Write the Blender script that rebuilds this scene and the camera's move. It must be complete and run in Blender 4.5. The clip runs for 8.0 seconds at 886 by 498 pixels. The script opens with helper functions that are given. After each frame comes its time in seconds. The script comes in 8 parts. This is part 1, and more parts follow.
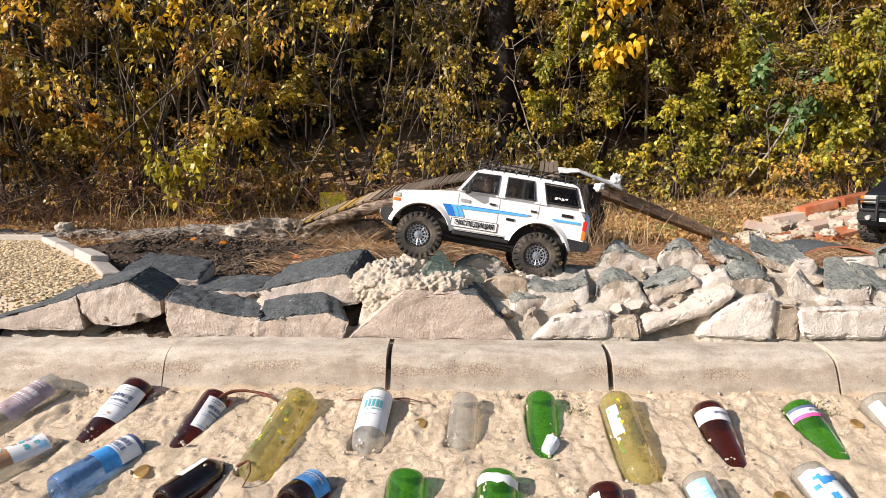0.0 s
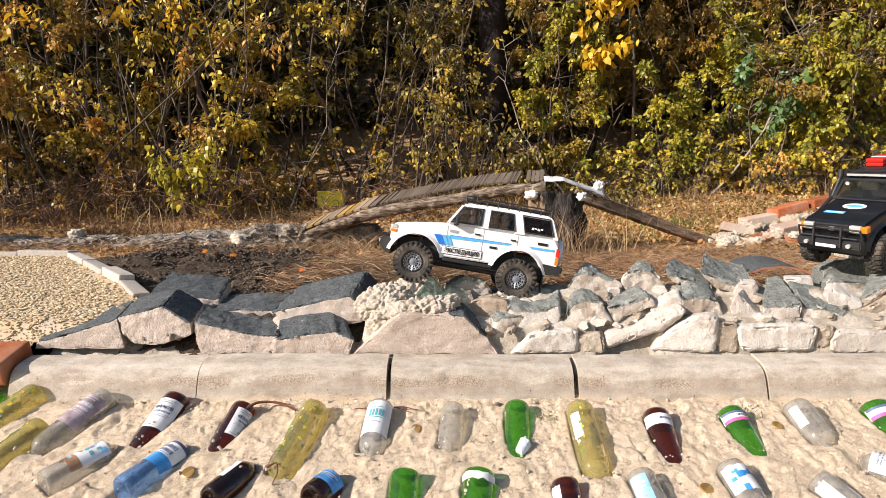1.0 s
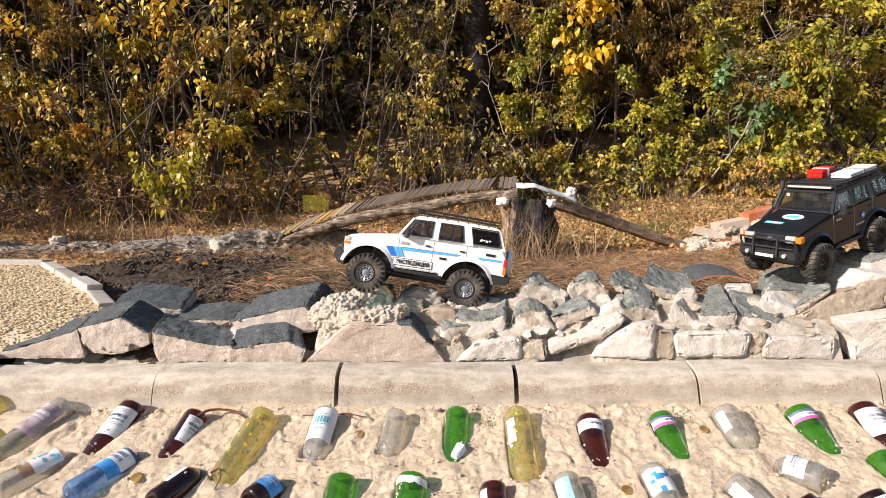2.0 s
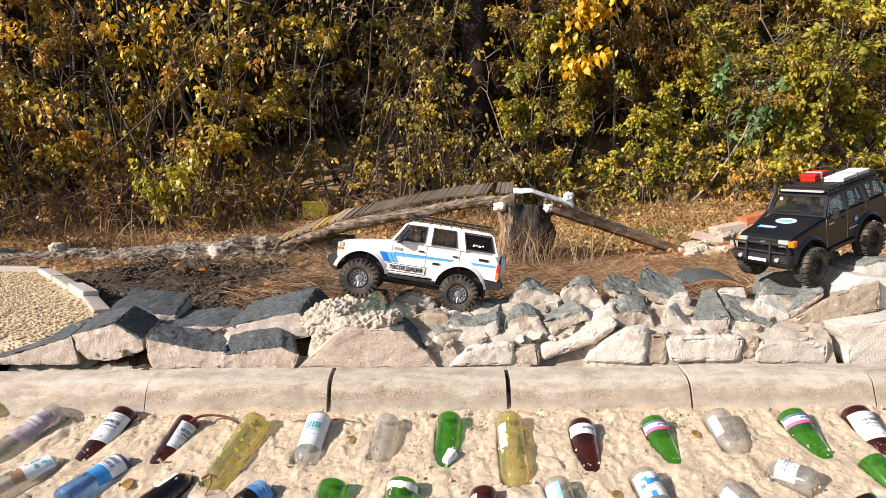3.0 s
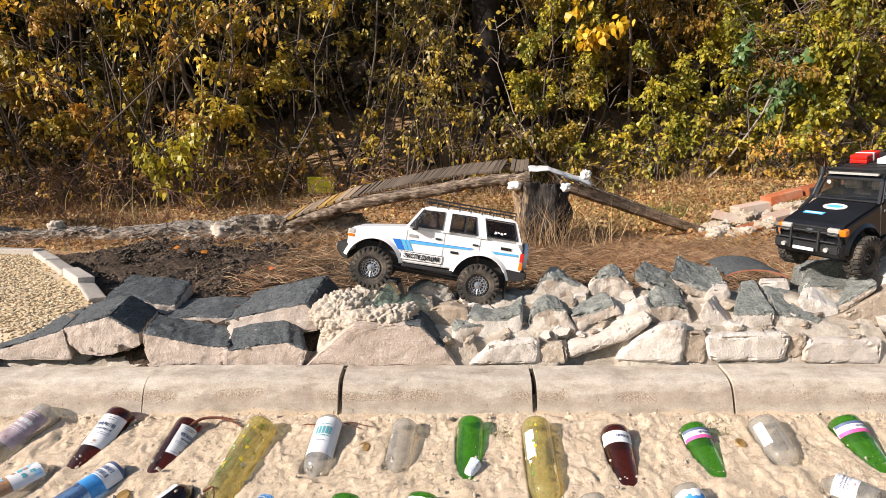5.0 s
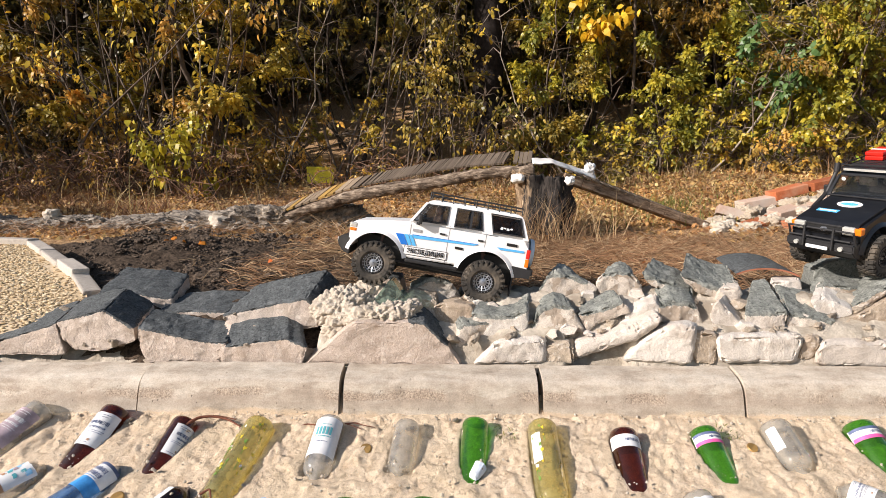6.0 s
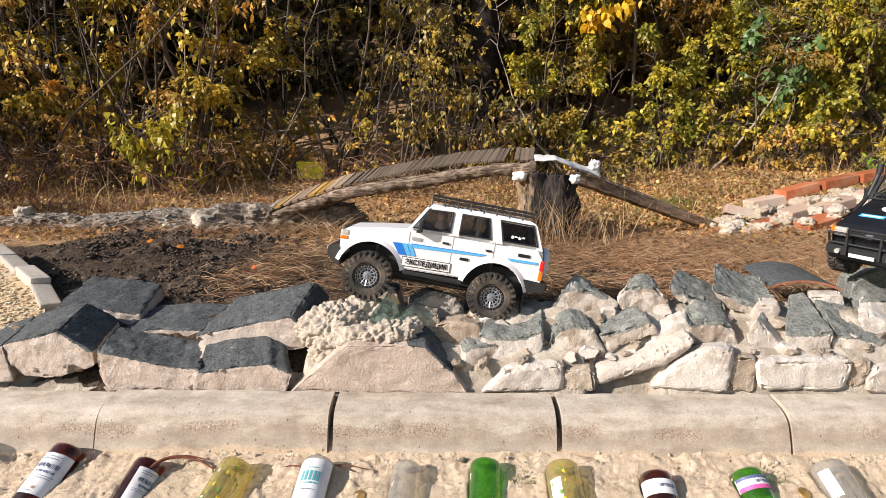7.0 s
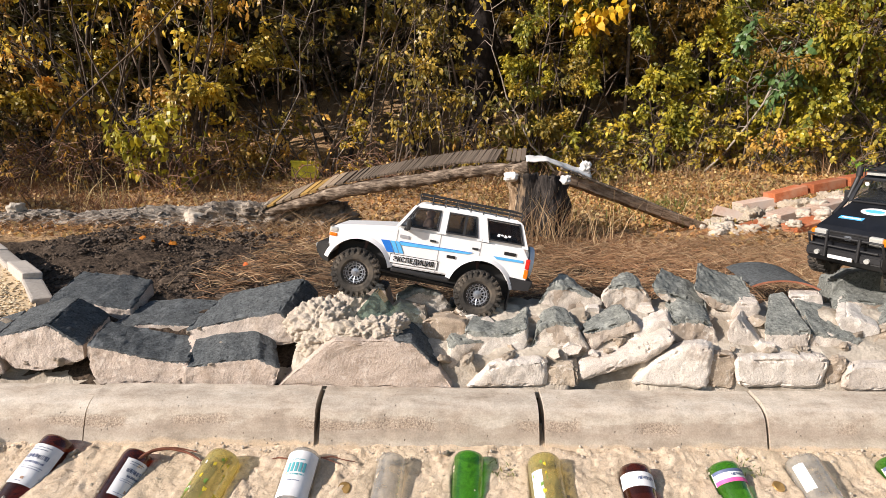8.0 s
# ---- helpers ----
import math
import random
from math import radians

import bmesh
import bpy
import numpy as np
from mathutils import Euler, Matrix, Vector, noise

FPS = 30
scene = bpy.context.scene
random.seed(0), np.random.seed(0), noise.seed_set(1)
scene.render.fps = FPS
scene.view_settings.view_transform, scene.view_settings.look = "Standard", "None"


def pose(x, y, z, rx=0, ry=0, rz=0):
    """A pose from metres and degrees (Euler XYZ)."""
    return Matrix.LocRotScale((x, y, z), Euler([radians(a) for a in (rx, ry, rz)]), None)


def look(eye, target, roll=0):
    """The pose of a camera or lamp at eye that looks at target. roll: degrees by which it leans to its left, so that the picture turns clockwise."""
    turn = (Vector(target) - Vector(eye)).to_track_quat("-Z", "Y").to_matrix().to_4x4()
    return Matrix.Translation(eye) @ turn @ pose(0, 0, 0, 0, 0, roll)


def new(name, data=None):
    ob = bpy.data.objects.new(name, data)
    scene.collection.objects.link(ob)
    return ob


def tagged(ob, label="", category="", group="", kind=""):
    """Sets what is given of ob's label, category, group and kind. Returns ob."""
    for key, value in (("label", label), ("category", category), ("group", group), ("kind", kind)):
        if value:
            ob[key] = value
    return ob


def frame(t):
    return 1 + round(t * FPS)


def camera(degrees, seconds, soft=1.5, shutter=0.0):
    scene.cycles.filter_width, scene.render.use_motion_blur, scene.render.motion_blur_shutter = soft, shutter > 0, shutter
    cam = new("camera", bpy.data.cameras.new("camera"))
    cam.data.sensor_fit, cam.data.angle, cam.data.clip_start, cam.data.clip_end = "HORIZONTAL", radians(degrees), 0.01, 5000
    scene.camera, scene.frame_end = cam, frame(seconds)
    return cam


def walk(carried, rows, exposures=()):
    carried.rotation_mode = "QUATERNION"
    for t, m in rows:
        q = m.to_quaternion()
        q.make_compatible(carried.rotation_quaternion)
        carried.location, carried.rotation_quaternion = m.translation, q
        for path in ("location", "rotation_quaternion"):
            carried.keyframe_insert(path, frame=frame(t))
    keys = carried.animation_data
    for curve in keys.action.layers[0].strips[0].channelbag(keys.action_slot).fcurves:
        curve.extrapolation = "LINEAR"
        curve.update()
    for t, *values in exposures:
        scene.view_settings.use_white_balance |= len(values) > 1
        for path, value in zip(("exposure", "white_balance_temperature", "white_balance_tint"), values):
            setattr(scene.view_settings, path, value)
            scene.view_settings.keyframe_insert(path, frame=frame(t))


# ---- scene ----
cam = camera(77.4, 8.0, soft=0.6)
PATH = [
    (0, (0.04, -0.011, 0.613), (0.002, 1.987, 0.521), 0.2),
    (0.5, (0.054, -0.073, 0.685), (0.014, 1.925, 0.592), 0.1),
    (1, (0.056, -0.227, 0.747), (0.035, 1.767, 0.602), -0.2),
    (1.5, (0.133, -0.286, 0.783), (0.124, 1.709, 0.629), -0.2),
    (2, (0.206, -0.288, 0.786), (0.195, 1.707, 0.642), -0.4),
    (3.5, (0.236, -0.294, 0.786), (0.216, 1.703, 0.668), -0.7),
    (4, (0.221, -0.253, 0.788), (0.194, 1.743, 0.675), -0.7),
    (4.5, (0.199, -0.178, 0.81), (0.165, 1.815, 0.64), -0.7),
    (6, (0.173, -0.103, 0.828), (0.143, 1.88, 0.575), 0.1),
    (6.5, (0.12, 0.029, 0.848), (0.093, 2.011, 0.576), 0.1),
    (7, (0.141, 0.087, 0.848), (0.14, 2.068, 0.574), 0.3),
    (7.5, (0.155, 0.072, 0.847), (0.167, 2.054, 0.577), 0.6),
    (8, (0.162, 0.062, 0.844), (0.178, 2.044, 0.572), 0.8),
]
walk(cam, [(t, look(eye, target, roll)) for t, eye, target, roll in PATH],
     exposures=((0.0, 0.66), (1.0, 0.70), (2.0, 0.74), (4.5, 0.70), (6.0, 0.64), (8.0, 0.62)))

# ---- world, sun, exposure ----
SUN_TO = Vector((-0.83, -0.43, 0.48)).normalized()
world = bpy.data.worlds.new("world")
scene.world = world
world.use_nodes = True
_n = world.node_tree.nodes
_sky = _n.new("ShaderNodeTexSky")
_sky.sky_type, _sky.sun_disc = "NISHITA", False
_sky.sun_elevation = math.asin(SUN_TO.z)
_sky.sun_rotation = math.atan2(SUN_TO.x, SUN_TO.y)
world.node_tree.links.new(_sky.outputs[0], _n["Background"].inputs[0])
_n["Background"].inputs[1].default_value = 0.079
_sun = bpy.data.lights.new("sun", "SUN")
_sun.energy, _sun.angle, _sun.color = 4.7, radians(0.55), (1.0, 0.90, 0.83)
sun = new("sun", _sun)
sun.matrix_world = look(SUN_TO * 30, (0, 0, 0))


# ---- materials ----
def nodes_of(name):
    m = bpy.data.materials.new(name)
    m.use_nodes = True
    nt = m.node_tree
    return m, nt, nt.nodes["Principled BSDF"]


def add(nt, kind, **values):
    n = nt.nodes.new(kind)
    for k, v in values.items():
        n.inputs[k.replace("_", " ")].default_value = v
    return n


def noise_tex(nt, scale, detail=5.0, rough=0.6, vec=None):
    n = add(nt, "ShaderNodeTexNoise", Scale=scale, Detail=detail, Roughness=rough)
    if vec:
        nt.links.new(vec, n.inputs["Vector"])
    return n.outputs[0]


def ramp(nt, fac, stops):
    r = nt.nodes.new("ShaderNodeValToRGB")
    el = r.color_ramp.elements
    while len(el) < len(stops):
        el.new(0.5)
    for e, (p, c) in zip(el, stops):
        e.position, e.color = p, (*c, 1)
    nt.links.new(fac, r.inputs[0])
    return r.outputs[0]


def mix(nt, fac, a, b, blend="MIX"):
    m = nt.nodes.new("ShaderNodeMix")
    m.data_type, m.blend_type = "RGBA", blend
    for sock, v in ((m.inputs[0], fac), (m.inputs[6], a), (m.inputs[7], b)):
        if isinstance(v, (int, float)):
            sock.default_value = v
        elif isinstance(v, tuple):
            sock.default_value = (*v, 1)
        else:
            nt.links.new(v, sock)
    return m.outputs[2]


def bump(nt, bsdf, height, strength, dist=0.002):
    b = add(nt, "ShaderNodeBump", Strength=strength, Distance=dist)
    nt.links.new(height, b.inputs["Height"])
    nt.links.new(b.outputs[0], bsdf.inputs["Normal"])


def grainy(name, dark, light, scale=40.0, rough=0.9, relief=0.5, dist=0.002, stain=None, vary=0.0, metal=0.0, coarse=6.0):
    """A rough mineral or wooden surface: grain, broad stains and fine relief."""
    m, nt, b = nodes_of(name)
    co = nt.nodes.new("ShaderNodeTexCoord").outputs["Object"]
    fine = noise_tex(nt, scale, 6, 0.7, co)
    broad = noise_tex(nt, coarse, 3, 0.55, co)
    col = ramp(nt, fine, [(0.3, dark), (0.7, light)])
    if stain:
        col = mix(nt, ramp(nt, broad, [(0.45, (0, 0, 0)), (0.68, (1, 1, 1))]), col, stain)
    if vary:
        info = nt.nodes.new("ShaderNodeObjectInfo").outputs["Random"]
        col = mix(nt, 1.0, col, ramp(nt, info, [(0, (1 - vary,) * 3), (1, (1 + vary * 0.3,) * 3)]), "MULTIPLY")
    nt.links.new(col, b.inputs["Base Color"])
    b.inputs["Roughness"].default_value, b.inputs["Metallic"].default_value = rough, metal
    b.inputs["Specular IOR Level"].default_value = 0.25
    bump(nt, b, noise_tex(nt, scale * 2.5, 5, 0.7, co), relief, dist)
    return m


def plain(name, col, rough=0.5, metal=0.0, coat=0.0, wear=0.06):
    m, nt, b = nodes_of(name)
    co = nt.nodes.new("ShaderNodeTexCoord").outputs["Object"]
    f = noise_tex(nt, 25, 4, 0.6, co)
    lo, hi = tuple(max(0, c * (1 - wear * 2)) for c in col), tuple(min(1, c * (1 + wear)) for c in col)
    nt.links.new(ramp(nt, f, [(0.3, lo), (0.7, hi)]), b.inputs["Base Color"])
    b.inputs["Roughness"].default_value, b.inputs["Metallic"].default_value = rough, metal
    b.inputs["Coat Weight"].default_value = coat
    return m


def glassy(name, col, rough=0.03, thin=0.45):
    """Coloured glass; thin is the share of light that goes straight through the wall."""
    m, nt, b = nodes_of(name)
    b.inputs["Base Color"].default_value = (*col, 1)
    b.inputs["Transmission Weight"].default_value, b.inputs["IOR"].default_value = 1.0, 1.45
    co = nt.nodes.new("ShaderNodeTexCoord").outputs["Object"]
    dust = ramp(nt, noise_tex(nt, 60, 5, 0.7, co), [(0.5, (rough,) * 3), (0.75, (rough + 0.25,) * 3)])
    nt.links.new(dust, b.inputs["Roughness"])
    bump(nt, b, noise_tex(nt, 45, 2, 0.5, co), 0.25, 0.003)
    tr = nt.nodes.new("ShaderNodeBsdfTransparent")
    tr.inputs[0].default_value = (*(c ** 0.8 for c in col), 1)
    sh = nt.nodes.new("ShaderNodeMixShader")
    sh.inputs[0].default_value = thin
    nt.links.new(b.outputs[0], sh.inputs[1])
    nt.links.new(tr.outputs[0], sh.inputs[2])
    nt.links.new(sh.outputs[0], nt.nodes["Material Output"].inputs[0])
    return m


def fibre_wood(name, dark, middle, light):
    """Bare weathered wood whose fibres run along x: dark cracks, pale worn ridges."""
    m, nt, b = nodes_of(name)
    co = nt.nodes.new("ShaderNodeTexCoord").outputs["Object"]
    mp = nt.nodes.new("ShaderNodeMapping")
    mp.inputs["Scale"].default_value = (0.14, 1.0, 1.0)
    nt.links.new(co, mp.inputs[0])
    fibre, broad = noise_tex(nt, 70, 6, 0.72, mp.outputs[0]), noise_tex(nt, 9, 4, 0.6, co)
    col = ramp(nt, fibre, [(0.36, dark), (0.50, middle), (0.64, light)])
    col = mix(nt, ramp(nt, broad, [(0.48, (0, 0, 0)), (0.66, (0.6,) * 3)]), col, dark)
    nt.links.new(col, b.inputs["Base Color"])
    b.inputs["Roughness"].default_value, b.inputs["Specular IOR Level"].default_value = 0.9, 0.2
    bump(nt, b, fibre, 1.0, 0.010)
    return m


def bottle_glass(name, wall, film, cover, bubble=0.15):
    """Old hollow glassware: the wall colours what passes, mirrors by its angle, and carries a cloudy film that scatters light."""
    m, nt, b = nodes_of(name)
    co = nt.nodes.new("ShaderNodeTexCoord").outputs["Object"]
    cloud = noise_tex(nt, 30, 5, 0.7, co)
    ripple = add(nt, "ShaderNodeBump", Strength=bubble, Distance=0.004)
    nt.links.new(noise_tex(nt, 55, 3, 0.5, co), ripple.inputs["Height"])
    clear = nt.nodes.new("ShaderNodeBsdfTransparent")
    clear.inputs[0].default_value = (*wall, 1)
    scatter = nt.nodes.new("ShaderNodeMixShader")
    scatter.inputs[0].default_value = 0.45
    for kind, slot in (("ShaderNodeBsdfDiffuse", 1), ("ShaderNodeBsdfTranslucent", 2)):
        node = add(nt, kind, Color=(*film, 1))
        nt.links.new(node.outputs[0], scatter.inputs[slot])
    dirty = nt.nodes.new("ShaderNodeMixShader")
    nt.links.new(ramp(nt, cloud, [(0.32, (cover * 0.55,) * 3), (0.70, (min(0.95, cover * 1.35),) * 3)]), dirty.inputs[0])
    nt.links.new(clear.outputs[0], dirty.inputs[1])
    nt.links.new(scatter.outputs[0], dirty.inputs[2])
    gloss = add(nt, "ShaderNodeBsdfGlossy", Roughness=0.07)
    nt.links.new(ripple.outputs[0], gloss.inputs["Normal"])
    rim = add(nt, "ShaderNodeLayerWeight", Blend=0.5)
    nt.links.new(ripple.outputs[0], rim.inputs["Normal"])
    power = add(nt, "ShaderNodeMath")
    power.operation = "POWER"
    nt.links.new(rim.outputs["Facing"], power.inputs[0])
    power.inputs[1].default_value = 2.6
    share = add(nt, "ShaderNodeMath")
    share.operation = "MULTIPLY_ADD"
    nt.links.new(power.outputs[0], share.inputs[0])
    share.inputs[1].default_value, share.inputs[2].default_value = 0.85, 0.05
    sheen = nt.nodes.new("ShaderNodeMixShader")
    nt.links.new(share.outputs[0], sheen.inputs[0])
    nt.links.new(dirty.outputs[0], sheen.inputs[1])
    nt.links.new(gloss.outputs[0], sheen.inputs[2])
    nt.links.new(sheen.outputs[0], nt.nodes["Material Output"].inputs[0])
    nt.nodes.remove(b)
    return m


def coated_stone(name, pale_dark, pale_light, coat_dark, coat_light, smear=0.0):
    """Broken pale concrete whose upper faces carry a dark sprayed coat with a ragged edge; smear: how much thin mortar clings to it."""
    m, nt, b = nodes_of(name)
    co = nt.nodes.new("ShaderNodeTexCoord").outputs["Object"]
    at = nt.nodes.new("ShaderNodeAttribute")
    at.attribute_name = "coat"
    fine, grain, mid, broad = noise_tex(nt, 420, 3, 0.7, co), noise_tex(nt, 150, 3, 0.65, co), noise_tex(nt, 42, 6, 0.72, co), noise_tex(nt, 11, 5, 0.65, co)
    info = nt.nodes.new("ShaderNodeObjectInfo").outputs["Random"]
    pale = ramp(nt, fine, [(0.30, pale_dark), (0.60, pale_light)])
    pale = mix(nt, ramp(nt, broad, [(0.52, (0, 0, 0)), (0.64, (0.5,) * 3)]), pale, (0.36, 0.285, 0.22))
    pale = mix(nt, ramp(nt, mid, [(0.55, (0, 0, 0)), (0.66, (0.6,) * 3)]), pale, (0.84, 0.79, 0.72))
    pale = mix(nt, ramp(nt, grain, [(0.62, (0, 0, 0)), (0.74, (0.45,) * 3)]), pale, (0.22, 0.17, 0.13))
    if smear:
        cling = ramp(nt, noise_tex(nt, 17, 5, 0.6, co), [(0.60 - smear * 0.2, (0, 0, 0)), (0.615 - smear * 0.2, (0.9,) * 3)])
        pale = mix(nt, cling, pale, ramp(nt, mid, [(0.3, (0.32, 0.26, 0.20)), (0.7, (0.50, 0.42, 0.34))]))
    pale = mix(nt, 1.0, pale, ramp(nt, info, [(0, (0.84, 0.80, 0.77)), (1, (1.0, 1.0, 1.0))]), "MULTIPLY")
    dark = ramp(nt, mid, [(0.28, coat_dark), (0.70, coat_light)])
    dark = mix(nt, ramp(nt, grain, [(0.52, (0, 0, 0)), (0.66, (0.55,) * 3)]), dark, tuple(c * 1.5 for c in coat_light))
    dark = mix(nt, ramp(nt, grain, [(0.35, (0.75,) * 3), (0.42, (0, 0, 0))]), dark, tuple(c * 0.45 for c in coat_dark))
    dark = mix(nt, ramp(nt, broad, [(0.58, (0, 0, 0)), (0.66, (0.5,) * 3)]), dark, tuple(c * 1.6 for c in coat_light))
    s = add(nt, "ShaderNodeMath")
    s.operation = "MULTIPLY_ADD"
    nt.links.new(mix(nt, 0.3, mix(nt, 0.45, mid, broad), grain), s.inputs[0])
    s.inputs[1].default_value = 1.9
    nt.links.new(at.outputs["Fac"], s.inputs[2])
    s2 = add(nt, "ShaderNodeMath")
    s2.operation = "MULTIPLY"
    nt.links.new(s.outputs[0], s2.inputs[0])
    s2.inputs[1].default_value = 0.5
    edge = ramp(nt, s2.outputs[0], [(0.635, (0, 0, 0)), (0.66, (1, 1, 1))])
    nt.links.new(mix(nt, edge, pale, dark), b.inputs["Base Color"])
    b.inputs["Roughness"].default_value, b.inputs["Specular IOR Level"].default_value = 0.9, 0.25
    bump(nt, b, mix(nt, 0.30, mix(nt, 0.30, grain, mid), fine), 1.0, 0.0070)
    return m


def leafy(name, cols, rough=0.42, clump=0.0):
    """Leaf blades; each leaf takes one of the colours, and neighbours agree by the share of clump."""
    m, nt, b = nodes_of(name)
    geo = nt.nodes.new("ShaderNodeNewGeometry")
    k = len(cols) - 1
    co = nt.nodes.new("ShaderNodeTexCoord").outputs["Object"]
    pick = geo.outputs["Random Per Island"]
    if clump:
        spread = ramp(nt, noise_tex(nt, 3.2, 3, 0.6, co), [(0.33, (0, 0, 0)), (0.67, (1, 1, 1))])
        pick = mix(nt, clump, pick, spread)
    col = ramp(nt, pick, [(i / k, c) for i, c in enumerate(cols)])
    col = mix(nt, 1.0, col, ramp(nt, noise_tex(nt, 1.3, 2, 0.5, co), [(0.3, (0.6, 0.62, 0.6)), (0.7, (1.15, 1.1, 1.0))]), "MULTIPLY")
    nt.links.new(col, b.inputs["Base Color"])
    b.inputs["Roughness"].default_value = rough
    b.inputs["Specular IOR Level"].default_value = 0.4
    tr = nt.nodes.new("ShaderNodeBsdfTranslucent")
    nt.links.new(col, tr.inputs[0])
    sh = nt.nodes.new("ShaderNodeMixShader")
    sh.inputs[0].default_value = 0.28
    nt.links.new(b.outputs[0], sh.inputs[1])
    nt.links.new(tr.outputs[0], sh.inputs[2])
    nt.links.new(sh.outputs[0], nt.nodes["Material Output"].inputs[0])
    return m


def kerb_material():
    """Cast concrete: smooth skin, long weather bands, patches where the aggregate shows, small pits."""
    m, nt, b = nodes_of("kerb_concrete")
    co = nt.nodes.new("ShaderNodeTexCoord").outputs["Object"]
    mp = nt.nodes.new("ShaderNodeMapping")
    mp.inputs["Scale"].default_value = (4.5, 12.0, 12.0)
    nt.links.new(co, mp.inputs[0])
    fine, mid = noise_tex(nt, 260, 4, 0.7, co), noise_tex(nt, 30, 6, 0.7, co)
    band, patchy = noise_tex(nt, 1.9, 8, 0.72, mp.outputs[0]), noise_tex(nt, 0.9, 8, 0.74, mp.outputs[0])
    vor = add(nt, "ShaderNodeTexVoronoi", Scale=46.0)
    nt.links.new(co, vor.inputs["Vector"])
    pit = ramp(nt, vor.outputs["Distance"], [(0.05, (0, 0, 0)), (0.11, (1, 1, 1))])
    col = ramp(nt, band, [(0.36, (0.34, 0.285, 0.225)), (0.46, (0.44, 0.38, 0.31)), (0.56, (0.49, 0.435, 0.36)), (0.62, (0.55, 0.495, 0.42))])
    xyz = nt.nodes.new("ShaderNodeSeparateXYZ")
    nt.links.new(co, xyz.inputs[0])

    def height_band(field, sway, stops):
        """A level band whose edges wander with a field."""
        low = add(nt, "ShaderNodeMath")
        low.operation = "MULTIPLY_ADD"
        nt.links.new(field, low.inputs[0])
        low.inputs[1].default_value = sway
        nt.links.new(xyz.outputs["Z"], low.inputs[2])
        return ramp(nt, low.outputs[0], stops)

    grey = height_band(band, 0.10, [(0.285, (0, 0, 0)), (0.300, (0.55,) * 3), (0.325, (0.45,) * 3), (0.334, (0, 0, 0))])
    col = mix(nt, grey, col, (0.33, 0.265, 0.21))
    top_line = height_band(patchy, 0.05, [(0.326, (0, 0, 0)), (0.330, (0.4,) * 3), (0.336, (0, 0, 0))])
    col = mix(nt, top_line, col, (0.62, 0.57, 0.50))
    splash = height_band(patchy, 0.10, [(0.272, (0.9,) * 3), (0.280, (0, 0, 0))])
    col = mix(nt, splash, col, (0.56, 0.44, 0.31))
    lens = height_band(patchy, 0.06, [(0.288, (0, 0, 0)), (0.293, (1, 1, 1)), (0.309, (1, 1, 1)), (0.316, (0, 0, 0))])
    long_x = nt.nodes.new("ShaderNodeMapping")
    long_x.inputs["Scale"].default_value = (5.0, 1.0, 1.0)
    nt.links.new(co, long_x.inputs[0])
    where = ramp(nt, noise_tex(nt, 1.0, 2, 0.5, long_x.outputs[0]), [(0.47, (0, 0, 0)), (0.53, (1, 1, 1))])
    worn = mix(nt, 1.0, lens, where, "MULTIPLY")
    grit = ramp(nt, fine, [(0.36, (0.20, 0.14, 0.10)), (0.60, (0.54, 0.44, 0.34))])
    col = mix(nt, mix(nt, 0.6, (0, 0, 0), worn), col, grit)
    col = mix(nt, 0.26, col, mix(nt, 1.0, col, ramp(nt, mid, [(0.34, (0.42,) * 3), (0.60, (1.22,) * 3)]), "MULTIPLY"))
    col = mix(nt, 0.20, col, mix(nt, 1.0, col, pit, "MULTIPLY"))
    col = mix(nt, 0.30, col, mix(nt, 1.0, col, ramp(nt, fine, [(0.36, (0.5,) * 3), (0.60, (1.25,) * 3)]), "MULTIPLY"))
    info = nt.nodes.new("ShaderNodeObjectInfo").outputs["Random"]
    col = mix(nt, 1.0, col, ramp(nt, info, [(0, (0.90, 0.89, 0.88)), (1, (1.04, 1.03, 1.02))]), "MULTIPLY")
    nt.links.new(col, b.inputs["Base Color"])
    b.inputs["Roughness"].default_value, b.inputs["Specular IOR Level"].default_value = 0.85, 0.25
    bump(nt, b, mix(nt, worn, mix(nt, 0.3, pit, mid), fine), 0.8, 0.003)
    return m


